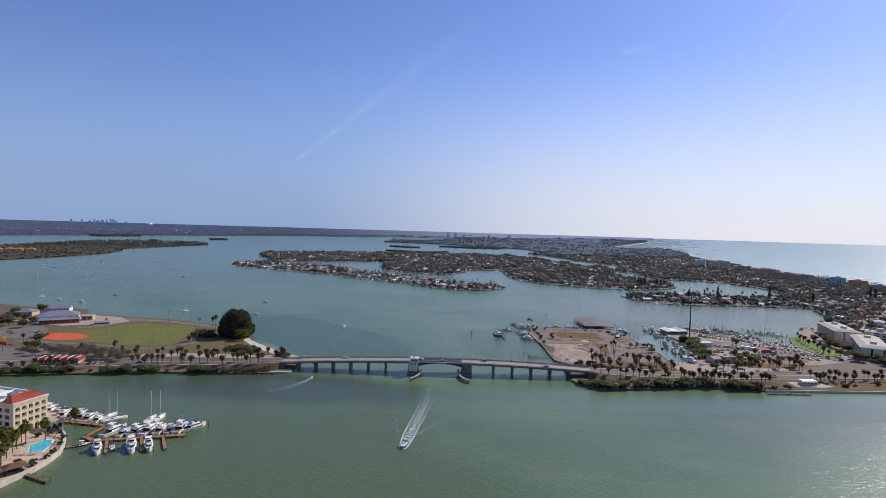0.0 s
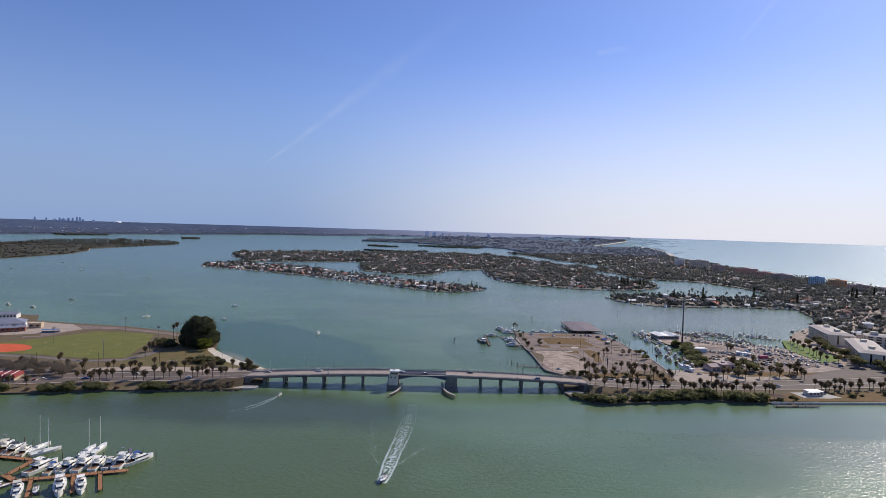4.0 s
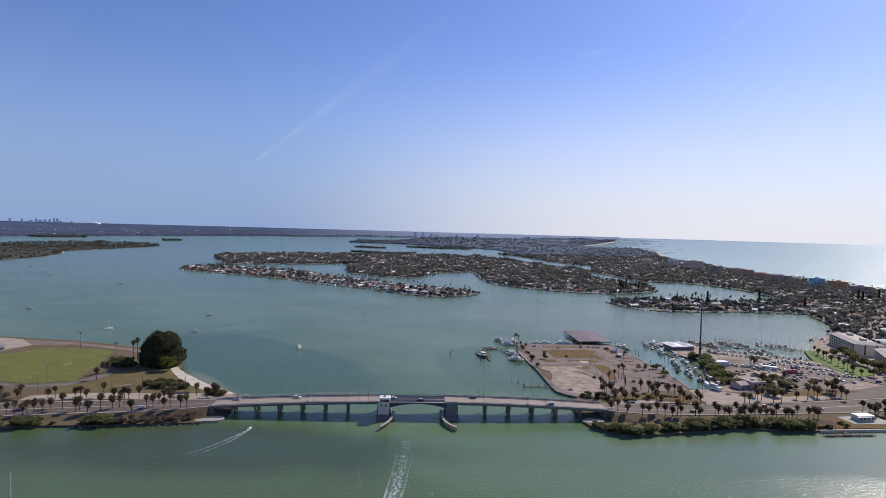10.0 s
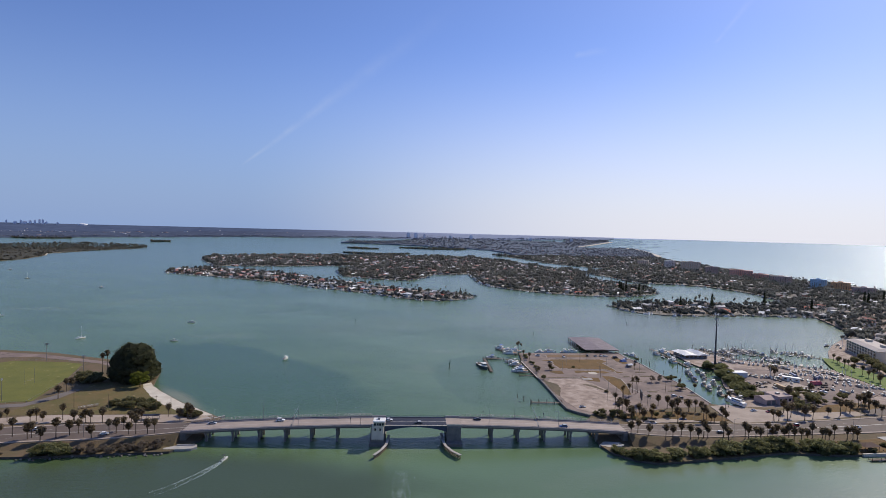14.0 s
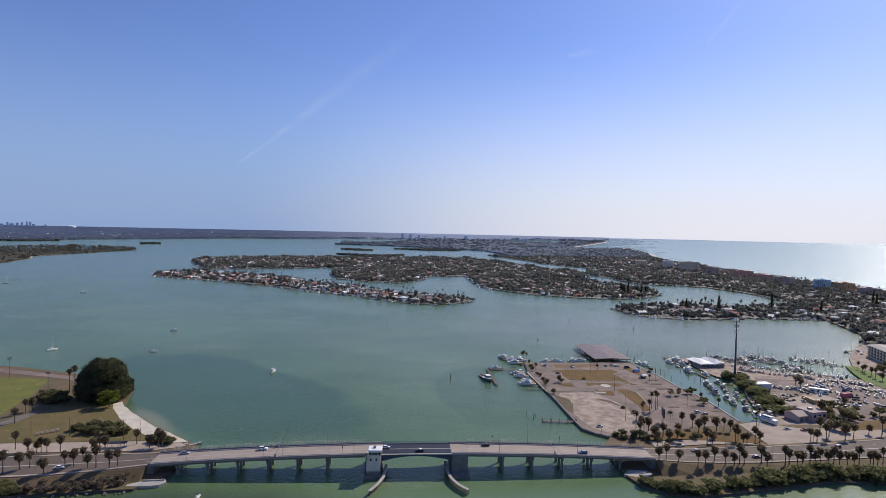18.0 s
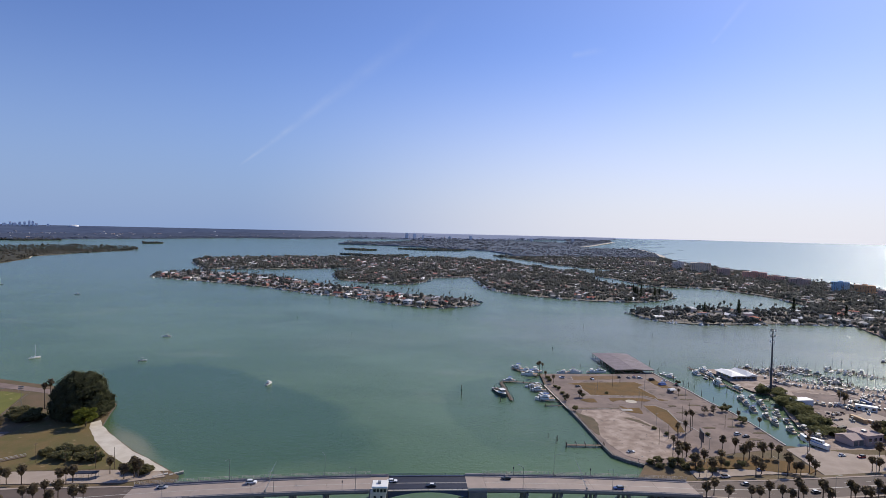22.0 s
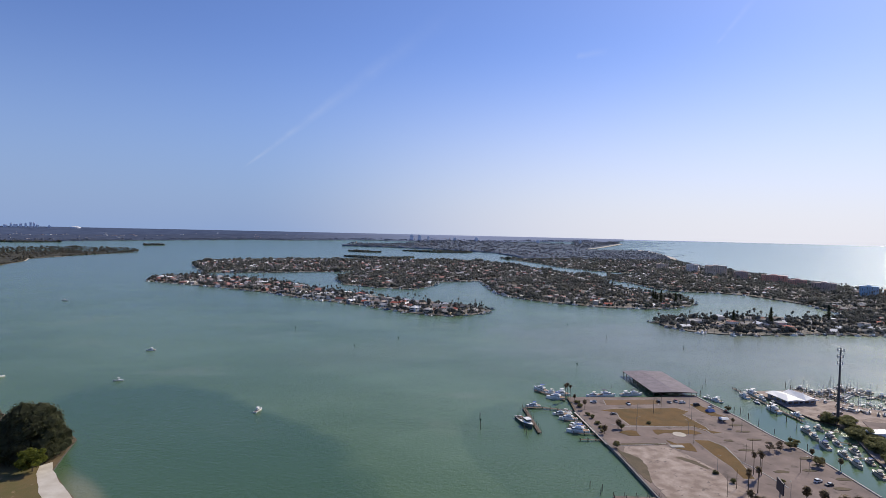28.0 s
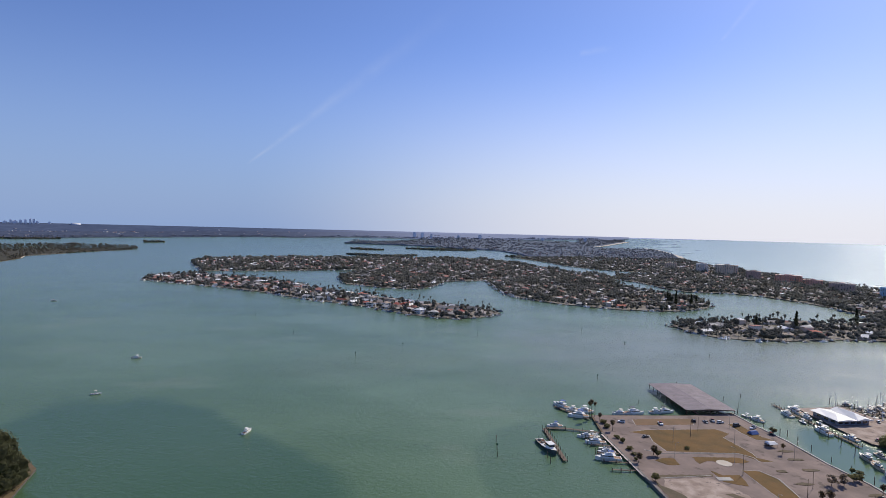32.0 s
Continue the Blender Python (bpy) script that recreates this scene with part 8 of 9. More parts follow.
def settle(plan, step, inset, share, y_max, rng, tree_step, tree_far=1500, keep=None, wooded=0.78):
    """Houses in rows over a plan, and the spots left for trees, near and far."""
    xs, ys = [p[0] for p in plan], [p[1] for p in plan]
    homes, far_homes, near, far = [], [], [], []
    y = min(ys)
    while y < min(max(ys), y_max):
        x = min(xs) + rng.uniform(0, step)
        while x < max(xs):
            px, py = x + rng.uniform(-0.2, 0.2) * step, y + rng.uniform(-0.2, 0.2) * step
            if inside(plan, px, py) and edge_gap(plan, px, py) > inset and rng.random() < share and (keep is None or keep(px, py)):
                (homes if math.hypot(px, py + 310) < 1240 and abs(px) < 800 else far_homes).append((px, py))
            x += step
        y += step
    cells = {}
    for hx, hy in homes + far_homes:
        cells.setdefault((int(hx // 20), int(hy // 20)), []).append((hx, hy))
    y = min(ys)
    while y < min(max(ys), y_max):
        ts = tree_step * (1.0 if y < tree_far else 1.6)
        x = min(xs)
        while x < max(xs):
            px, py = x + rng.uniform(-0.5, 0.5) * ts, y + rng.uniform(-0.5, 0.5) * ts
            if inside(plan, px, py) and edge_gap(plan, px, py) > 0.8 and (keep is None or keep(px, py)):
                i, j = int(px // 20), int(py // 20)
                close = any(abs(px - hx) < 8 and abs(py - hy) < 7.5 for a in (-1, 0, 1) for b in (-1, 0, 1) for hx, hy in cells.get((i + a, j + b), ()))
                clump = 0.82 + 1.25 * noise.noise((px / 34, py / 34, 7.0)) + 0.7 * noise.noise((px / 110, py / 110, 2.0))
                if not close and rng.random() < wooded * min(1.3, max(0.25, clump)):
                    (near if py < tree_far else far).append((px, py))
            x += ts
        y += ts
    for (xa, ya), (xb, yb) in zip(plan, plan[1:] + plan[:1]):
        size = math.hypot(xb - xa, yb - ya)
        for k in range(int(size / 7)):
            u = (k + rng.random()) / (size / 7)
            q = rng.uniform(0.6, 3.5)
            px, py = xa + (xb - xa) * u - (yb - ya) / size * q, ya + (yb - ya) * u + (xb - xa) / size * q
            if not inside(plan, px, py):
                px, py = xa + (xb - xa) * u + (yb - ya) / size * q, ya + (yb - ya) * u - (xb - xa) / size * q
            if inside(plan, px, py) and py < y_max and (keep is None or keep(px, py)) and rng.random() < wooded - 0.1:
                (near if py < tree_far else far).append((px, py))
    for hx, hy in homes:
        best, ang = 1e9, 0
        for (xa, ya), (xb, yb) in zip(plan, plan[1:] + plan[:1]):
            m = math.hypot((xa + xb) / 2 - hx, (ya + yb) / 2 - hy)
            if m < best:
                best, ang = m, math.degrees(math.atan2(yb - ya, xb - xa))
        copy_thing(houses[rng.randrange(len(houses))], pose(hx, hy, 0.75, 0, 0, ang + rng.choice((0, 0, 90, 180))))
    return far_homes, near, far


far_h, near_t, far_t = [], [], []
for plan, step, inset, share, ymax, tstep, wooded in ((FINGER_PLAN, 23, 8, 0.85, 1400, 7.6, 0.8), (SPIT_PLAN, 26, 8, 0.62, 800, 7.6, 0.95), (ISLE_PLAN, 27, 7, 0.6, 2300, 8.8, 0.86), (BARRIER_PLAN, 29, 9, 0.55, 2600, 9.2, 0.86)):
    a, b, c = settle(plan, step, inset, share, ymax, rng, tstep, wooded=wooded)
    far_h += a
    near_t.append((plan, b))
    far_t += c
e, b, c = settle(MARINA_PLAN, 34, 9, 0.6, 700, rng, 8.5, keep=lambda x, y: (x > 545 and y > 190) or (x > 600 and y > 130))
far_h += e
near_t.append((MARINA_PLAN, b))
e, b, c = settle(LEFT_PLAN, 38, 9, 0.5, 300, rng, 11, keep=lambda x, y: x < -640 and y > -60)
far_h += e
near_t.append((LEFT_PLAN, b))
for (plan, spots), lab in zip(near_t, ("trees and palms among the houses of a narrow island", "trees and palms among waterfront houses on the spit", "trees and palms among island houses", "trees among barrier island houses", "trees round the apartments and streets", "trees in the neighbourhood behind the park")):
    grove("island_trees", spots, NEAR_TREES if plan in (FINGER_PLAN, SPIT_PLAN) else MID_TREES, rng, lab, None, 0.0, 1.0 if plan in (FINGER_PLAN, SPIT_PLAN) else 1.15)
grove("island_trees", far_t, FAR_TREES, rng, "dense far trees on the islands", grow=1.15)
remove(houses)
M_FARHOUSE = island_mat("far_houses", [lin(162, 156, 154), lin(160, 108, 94), lin(238, 236, 232), lin(134, 128, 124), lin(158, 152, 148), lin(146, 138, 134), lin(186, 180, 176), lin(168, 122, 110), lin(128, 120, 118)], 0.85)
fh = Shape()
for x, y in far_h:
    w, d, t = rng.uniform(12, 18), rng.uniform(9, 12), rng.uniform(0, 3.1)
    body = Shape().box(-w / 2, -d / 2, -0.5, w / 2, d / 2, 3.2)
    body.add(hip_roof(w, d, 3.2, 2.2), Matrix())
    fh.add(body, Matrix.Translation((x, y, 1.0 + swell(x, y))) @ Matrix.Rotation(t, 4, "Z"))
setting("far_houses", fh, M_FARHOUSE, "far small houses among island trees", "houses", kind="stuff")

# tall slender pines on the isle's end
pines = []
for k, (h, r) in enumerate(((24, 3.2), (20, 2.8))):
    p = thing("pine_tree", 0, 0, 0, "tall slender dark Australian pine", "pine", "isle pines")
    part("trunk", Shape().tube((0, 0, -0.4), (0, 0, h * 0.9), 0.35, 0.1, 6), M_TRUNK, p)
    s = Shape()
    for j in range(13):
        u = j / 12
        leaf_cards(s, rng, (rng.uniform(-0.5, 0.5), rng.uniform(-0.5, 0.5), h * (0.16 + 0.8 * u)), (r * (1.05 - 0.75 * u), r * (1.05 - 0.75 * u), h * 0.07), 46, 0.55)
    part("crown", s, M_PINE, p)
    pines.append(p)
scatter(pines, [(490, 845), (494, 852), (487, 838), (452, 850), (446, 846), (458, 855), (462, 846), (498, 842), (640, 640), (700, 600), (520, 600), (1000, 760), (1010, 768), (990, 780), (880, 700), (905, 720), (470, 612)], 1.0, rng, 0.8, 1.15)
remove(pines)

# docks and moored boats round the islands
isl_boat = [make_cruiser(9.5, "white motorboat at a private dock", "island boats"), make_console(7.5, "small open boat at a private dock", "island boats"), make_sailboat(9, "sailboat at a private dock", "island boats")]


def private_docks(pairs, reach, rng):
    for (xa, ya), (xb, yb) in pairs:
        d = Vector((xb - xa, yb - ya))
        u = d.normalized()
        n = Vector((u.y, -u.x))
        k = 10 + rng.uniform(0, 8)
        while k < d.length - 4:
            p = Vector((xa, ya)) + u * k
            q = p + n * reach * rng.uniform(0.7, 1.2)
            make_dock(p.x, p.y, q.x, q.y, 2.0, "private wooden dock on an island shore", z=1.0, few=True)
            if rng.random() < 0.75:
                c = q + u * rng.choice((-3.4, 3.4)) - n * 3
                copy_thing(isl_boat[rng.choice((0, 0, 1, 1, 2))], pose(c.x, c.y, 0, 0, 0, math.degrees(math.atan2(n.y, n.x)) + rng.uniform(-8, 8)))
            k += rng.uniform(24, 38)


private_docks([(FINGER_PLAN[i], FINGER_PLAN[i + 1]) for i in range(0, 11)], 11, rng)
private_docks([(SPIT_PLAN[i], SPIT_PLAN[i + 1]) for i in range(0, 6)], 10, rng)
private_docks([(ISLE_PLAN[i + 1], ISLE_PLAN[i]) for i in range(9, 2, -1)], 10, rng)
remove(isl_boat)

# small craft and lifts along the far island shores
M_CRAFT = island_mat("small_craft", [lin(236, 234, 230), lin(226, 222, 216), lin(96, 104, 122), lin(214, 208, 198), lin(120, 96, 78), lin(240, 238, 234)], 0.5)
craft_row = Shape()
for plan in (FINGER_PLAN, SPIT_PLAN, ISLE_PLAN, BARRIER_PLAN):
    for (xa, ya), (xb, yb) in zip(plan, plan[1:] + plan[:1]):
        size = math.hypot(xb - xa, yb - ya)
        for k in range(int(size / 15)):
            u, q = (k + rng.random()) / (size / 15), rng.uniform(3.5, 9.0)
            px, py = xa + (xb - xa) * u + (yb - ya) / size * q, ya + (yb - ya) * u - (xb - xa) / size * q
            if inside(plan, px, py):
                px, py = xa + (xb - xa) * u - (yb - ya) / size * q, ya + (yb - ya) * u + (xb - xa) / size * q
            if px > 1050 or py > 2200 or rng.random() < 0.25:
                continue
            one = Shape().hexa([(-3.6, -0.9), (2.6, -0.9), (2.6, 0.9), (-3.6, 0.9)], -0.3, [(-3.8, -1.2), (3.6, -0.5), (3.6, 0.5), (-3.8, 1.2)], 1.0)
            one.hexa([(-1.6, -0.8), (1.0, -0.7), (1.0, 0.7), (-1.6, 0.8)], 1.0, [(-1.4, -0.7), (0.5, -0.6), (0.5, 0.6), (-1.4, 0.7)], rng.uniform(1.9, 2.8))
            craft_row.add(one, Matrix.Translation((px, py, 0)) @ Matrix.Rotation(rng.uniform(0, 6.28), 4, "Z") @ Matrix.Scale(rng.uniform(0.8, 1.6), 4))
setting("moored_small_craft", craft_row, M_CRAFT, "small white boats moored along the island shores", "boats", kind="stuff")

# beach-front hotels on the barrier island
def tint(name, r, g, b):
    return mat(name, lin(r, g, b), lin(int(r * 0.9), int(g * 0.9), int(b * 0.9)), 9, 0.85)


M_PEACH, M_GREYW, M_BLUEW, M_ROSE, M_OCHREW, M_BROWNW = tint("peach_wall", 250, 226, 202), tint("grey_wall", 240, 234, 230), tint("bright_blue_wall", 196, 226, 244), tint("rose_wall", 238, 184, 164), tint("ochre_wall", 236, 188, 140), tint("brown_wall", 212, 186, 174)
for x, y, w, d, n, t, m, lab, bays in ((1039, 1037, 36, 14, 8, -36, M_BLUEW, "bright blue eight-storey beach hotel", 8), (1058, 986, 40, 15, 7, -36, M_OCHREW, "ochre seven-storey beach hotel", 8), (1068, 926, 46, 15, 5, -38, M_BROWNW, "brown-grey five-storey beach hotel", 8),
                                       (1020, 1155, 52, 15, 7, -34, M_BROWNW, "brown-grey seven-storey beach hotel", 9), (1070, 1325, 46, 15, 5, -33, M_ROSE, "rose five-storey beach hotel", 8), (1055, 1405, 68, 16, 7, -32, M_ROSE, "rose-coloured long beach hotel", 11),
                                       (1014, 1508, 40, 16, 8, -30, M_BROWNW, "brown-grey eight-storey condominium tower", 7), (1021, 1671, 68, 18, 11, -28, M_PEACH, "peach eleven-storey condominium tower", 10), (994, 1784, 40, 18, 10, -27, M_GREYW, "grey ten-storey condominium tower", 7),
                                       (1098, 860, 40, 15, 5, -40, M_PEACH, "peach low hotel by the beach", 6), (1100, 800, 46, 15, 4, -42, M_ROSE, "rose low hotel by the beach", 7), (960, 1960, 44, 16, 7, -26, M_PEACH, "peach seven-storey condominium tower", 6), (1090, 700, 50, 15, 5, -44, M_GREYW, "grey five-storey hotel by the beach", 7)):
    make_apartments(x, y, w, d, n, t, lab, m, None, bays, "hotel", "beach hotels", 1.2, False, "beach_hotel")
patch("gulf_beach", [(1128, 590), (1150, 590), (1152, 1015), (1170, 1370), (1187, 1595), (1240, 2050), (1292, 2590), (1262, 2590), (1212, 2050), (1160, 1595), (1142, 1370), (1130, 1015)], 0.1, M_SAND, "long white gulf beach", "beach")

# ---- far shores under the horizon ----
rng = random.Random(99)
# crown colour includes the blue-grey of distance haze
M_FARCROWN = mat("hazed_crowns", lin(124, 129, 140), lin(102, 107, 118), 60, 0.95, spec=0.0)
M_FARMANG = mat("far_mangrove", lin(62, 68, 66), lin(50, 55, 54), 30, 0.95, spec=0.0)
M_FARMANG2 = leaf_mat("mangrove_canopy", lin(140, 134, 120), lin(118, 113, 101), 55)
# haze over the town is tinted into its ground and leaf colours
M_TOWNLAND = mat("hazed_town_ground", lin(128, 135, 145), lin(102, 108, 118), 30, 0.95, spec=0.0)
M_TOWNTREE = leaf_mat("hazed_town_leaf", lin(160, 165, 174), lin(134, 139, 148), 40)


def SKY_BEAR(mark):
    """The bearing of a landmark, from its place along the skyline."""
    return float(np.interp(mark, (127, 262, 800, 1100, 1140), (-0.650, -0.544, -0.0143, 0.296, 0.334)))



def ring_point(a, r):
    return MID.x + r * math.sin(a), MID.y + r * math.cos(a)


def far_land(name, shore, outer, label, rough=6.0, step_a=0.0035, rows=26, material=None, base=3.0):
    """Wooded land from a shoreline (bearing in radians, distance) out to a distance, with a lumpy tree canopy."""
    a0, a1 = shore[0][0], shore[-1][0]
    n = max(4, int((a1 - a0) / step_a))
    bear, dist = [p[0] for p in shore], [p[1] for p in shore]
    v, f = [], []
    for i in range(n + 1):
        a = a0 + (a1 - a0) * i / n
        near = float(np.interp(a, bear, dist)) + 14 * noise.noise((a * 120, 3.1, 0))
        far = float(np.interp(a, [p[0] for p in outer], [p[1] for p in outer]))
        for j in range(rows + 1):
            u = (j / rows) ** 1.3
            r = near + (far - near) * u
            x, y = ring_point(a, r)
            fade = 1.0 - 0.85 * min(1.0, max(0.0, (r - 3700) / 800))
            h = 0.4 if j == 0 or (j == rows and far < RIM - 30) else base + rough * fade * max(0.0, 0.55 + noise.noise((x / 17, y / 17, 0.5)) + 0.6 * noise.noise((x / 90, y / 90, 4.0)))
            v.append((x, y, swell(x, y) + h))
    for i in range(n):
        for j in range(rows):
            k = i * (rows + 1) + j
            f += [(k, k + rows + 1, k + rows + 2), (k, k + rows + 2, k + 1)]
    return setting(name, tri_mesh(name, np.array(v), np.array(f)), material or M_FARWOODS, label, "woods", kind="stuff")


def bearings(points):
    return sorted((math.atan2(x - MID.x, y - MID.y), math.hypot(x - MID.x, y - MID.y)) for x, y in points)


main_shore = bearings([(-3900, 1500), (-2460, 2378), (-2190, 2700), (-1610, 3250), (-1195, 3560), (-897, 3640), (-499, 3830), (-56, 3850), (500, 3900), (1000, 3960), (1360, 3900), (1560, 4000)])
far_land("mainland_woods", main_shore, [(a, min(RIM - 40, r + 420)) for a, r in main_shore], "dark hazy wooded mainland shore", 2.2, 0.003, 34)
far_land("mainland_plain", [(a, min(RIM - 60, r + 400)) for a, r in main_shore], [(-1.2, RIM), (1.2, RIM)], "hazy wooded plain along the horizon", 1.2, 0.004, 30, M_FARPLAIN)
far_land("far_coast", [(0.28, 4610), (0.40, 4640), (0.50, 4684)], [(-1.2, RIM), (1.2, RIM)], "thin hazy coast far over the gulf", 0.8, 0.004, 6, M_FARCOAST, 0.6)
town_shore = bearings([(-521, 3331), (-203, 3310), (146, 3195), (430, 3000), (520, 2660), (700, 2570), (1092, 2590), (1290, 2592)])
TOWN_BACK = [(town_shore[0][0], town_shore[0][1] + 60), (town_shore[1][0], 3900), (town_shore[2][0], 4250), (0.24, 4250), (0.27, 4200), (0.29, 3790), (0.334, 3830), (0.384, 3811), (0.413, 3460), (town_shore[-1][0], town_shore[-1][1] + 20)]
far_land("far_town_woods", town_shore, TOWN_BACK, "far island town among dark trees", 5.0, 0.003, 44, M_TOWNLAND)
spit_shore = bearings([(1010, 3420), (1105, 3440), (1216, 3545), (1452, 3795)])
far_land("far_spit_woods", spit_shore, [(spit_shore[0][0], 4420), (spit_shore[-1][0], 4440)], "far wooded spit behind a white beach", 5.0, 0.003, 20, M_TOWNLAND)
town_trees = []
for _ in range(4600):
    a = rng.uniform(town_shore[0][0] + 0.01, town_shore[-1][0] - 0.006)
    r0 = float(np.interp(a, [q[0] for q in town_shore], [q[1] for q in town_shore]))
    r1 = float(np.interp(a, [q[0] for q in TOWN_BACK], [q[1] for q in TOWN_BACK]))
    town_trees.append(ring_point(a, r0 + 6 + max(0.0, r1 - r0 - 12) * rng.random()))
for _ in range(500):
    a = rng.uniform(spit_shore[0][0], spit_shore[-1][0])
    r0 = float(np.interp(a, [q[0] for q in spit_shore], [q[1] for q in spit_shore]))
    town_trees.append(ring_point(a, r0 + 30 + (4400 - r0) * rng.random()))
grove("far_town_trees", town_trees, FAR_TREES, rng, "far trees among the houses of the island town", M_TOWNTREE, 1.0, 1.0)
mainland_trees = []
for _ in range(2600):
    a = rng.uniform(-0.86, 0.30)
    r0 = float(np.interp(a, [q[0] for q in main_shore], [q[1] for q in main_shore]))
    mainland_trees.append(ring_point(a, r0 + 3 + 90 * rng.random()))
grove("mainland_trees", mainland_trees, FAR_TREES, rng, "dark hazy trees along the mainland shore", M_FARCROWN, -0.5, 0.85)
islet_trees = []
for pts, deep in (([(-384, 2470), (-318, 2400), (-138, 2330), (-45, 2500)], 120), ([(-424, 2920), (-330, 2850), (-240, 2880)], 120), ([(-122, 3040), (60, 2970), (249, 2960), (290, 3040)], 150), ([(-1571, 2930), (-1528, 2853), (-1460, 2930)], 90), ([(-2200, 2700), (-2110, 2690), (-1960, 2830)], 80)):
    b = bearings(pts)
    out = [(b[0][0], b[0][1] + 25)] + [(a, r + deep) for a, r in b[1:-1]] + [(b[-1][0], b[-1][1] + 25)]
    far_land("mangrove_islet", b, out, "low dark green mangrove islet", 4.0, 0.002, 8, M_FARMANG)
    for _ in range(int(deep * 2.2)):
        a = rng.uniform(b[0][0], b[-1][0])
        lo, hi = (float(np.interp(a, [q[0] for q in c], [q[1] for q in c])) for c in (b, out))
        islet_trees.append(ring_point(a, lo + (hi - lo) * rng.random()))
grove("islet_mangroves", islet_trees, FAR_TREES, rng, "dense mangroves covering low islets", M_FARMANG2, -1.5, 0.9)
mang_far = []
x = -1960
while x < -1250:
    y = 1010
    while y < 2610:
        px, py = x + rng.uniform(-7, 7), y + rng.uniform(-7, 7)
        if inside(MANGROVE_PLAN, px, py) and rng.random() < 0.9:
            mang_far.append((px, py))
        y += 15
    x += 15
grove("mangrove_woods", mang_far, FAR_TREES, rng, "low dense mangrove woods of an uninhabited island", M_FARMANG2, 0.2, 0.85)
canopy_v, canopy_f, at = [], [], {}
for i in range(90):
    for j in range(204):
        x, y = -1960 + i * 8 + 3 * noise.noise((i * 0.9, j * 0.9, 0.2)), 1004 + j * 8 + 3 * noise.noise((i * 0.9, j * 0.9, 5.2))
        if inside(MANGROVE_PLAN, x, y):
            at[i, j] = len(canopy_v)
            rim = min(1.0, edge_gap(MANGROVE_PLAN, x, y) / 14)
            canopy_v.append((x, y, 0.6 + rim * (5.0 + 2.6 * noise.noise((x / 11, y / 11, 1.0)) + 2.0 * noise.noise((x / 60, y / 60, 3.0)))))
for i, j in at:
    if (i + 1, j) in at and (i, j + 1) in at and (i + 1, j + 1) in at:
        canopy_f += [(at[i, j], at[i + 1, j], at[i + 1, j + 1]), (at[i, j], at[i + 1, j + 1], at[i, j + 1])]
setting("mangrove_canopy", tri_mesh("mangrove_canopy", np.array(canopy_v), np.array(canopy_f)), mat("mangrove_sheet", lin(90, 88, 79), lin(69, 68, 60), 30, 0.95, spec=0.1), "closed olive canopy of low mangroves", "woods", kind="stuff")
lodge = thing("waterfront_lodge", -1585, 1430, 1.0, "large lodge with orange tile roofs among mangroves", "building", "", 20)
for k in range(4):
    part("wing", Shape().box(-60 + k * 32, -10 + (k % 2) * 14, -0.5, -32 + k * 32, 10 + (k % 2) * 14, 9), M_TAN, lodge)
    part("roof", Shape().add(hip_roof(28, 20, 9, 5, 1.0), Matrix.Translation((-46 + k * 32, (k % 2) * 14, 0))), mat("orange_tiles", lin(214, 110, 70), None, 5, 0.85), lodge)

# pale buildings strewn through the far land, and the city on the horizon
M_FARBLD = island_mat("far_buildings", [lin(176, 172, 170), lin(168, 144, 138), lin(214, 212, 210), lin(160, 152, 150), lin(140, 138, 144), lin(128, 128, 136)], 0.85)
strew = Shape()
for _ in range(60):
    a = rng.uniform(-0.78, 0.30)
    r0 = float(np.interp(a, [p[0] for p in main_shore], [p[1] for p in main_shore]))
    r = r0 + 30 + (4500 - r0) * rng.random() ** 1.6
    x, y = ring_point(a, r)
    w, d, h = rng.uniform(5, 14), rng.uniform(8, 14), rng.uniform(4.5, 6.5)
    z = swell(x, y)
    strew.box(x - w / 2, y - d / 2, z - 3, x + w / 2, y + d / 2, z + h)
for a0, u0, n, span in ((-0.60, 0.42, 26, 0.05), (-0.50, 0.36, 14, 0.02), (-0.465, 0.38, 22, 0.04), (-0.66, 0.45, 12, 0.03), (-0.72, 0.4, 10, 0.03), (-0.3, 0.3, 8, 0.04), (-0.1, 0.4, 10, 0.05)):
    for _ in range(n):
        a = a0 + rng.uniform(-span, span)
        r0 = float(np.interp(a, [q[0] for q in main_shore], [q[1] for q in main_shore]))
        x, y = ring_point(a, r0 + (u0 + rng.gauss(0, 0.03)) * (RIM - r0))
        w, z = rng.uniform(3, 12), swell(x, y)
        strew.box(x - w / 2, y - 4, z - 3, x + w / 2, y + 4, z + rng.uniform(3.5, 6))
for a, u, w in ((-0.70, 0.30, 26), (-0.655, 0.36, 40), (-0.60, 0.40, 60), (-0.575, 0.42, 46), (-0.54, 0.3, 40), (-0.505, 0.42, 34), (-0.47, 0.45, 40), (-0.43, 0.4, 26), (-0.40, 0.5, 30), (-0.22, 0.5, 26)):
    r0 = float(np.interp(a, [q[0] for q in main_shore], [q[1] for q in main_shore]))
    r = r0 + u * (RIM - r0)
    x, y = ring_point(a, r)
    z = swell(x, y)
    strew.box(x - w / 3, y - 6, z - 3, x + w / 3, y + 6, z + 5.5)
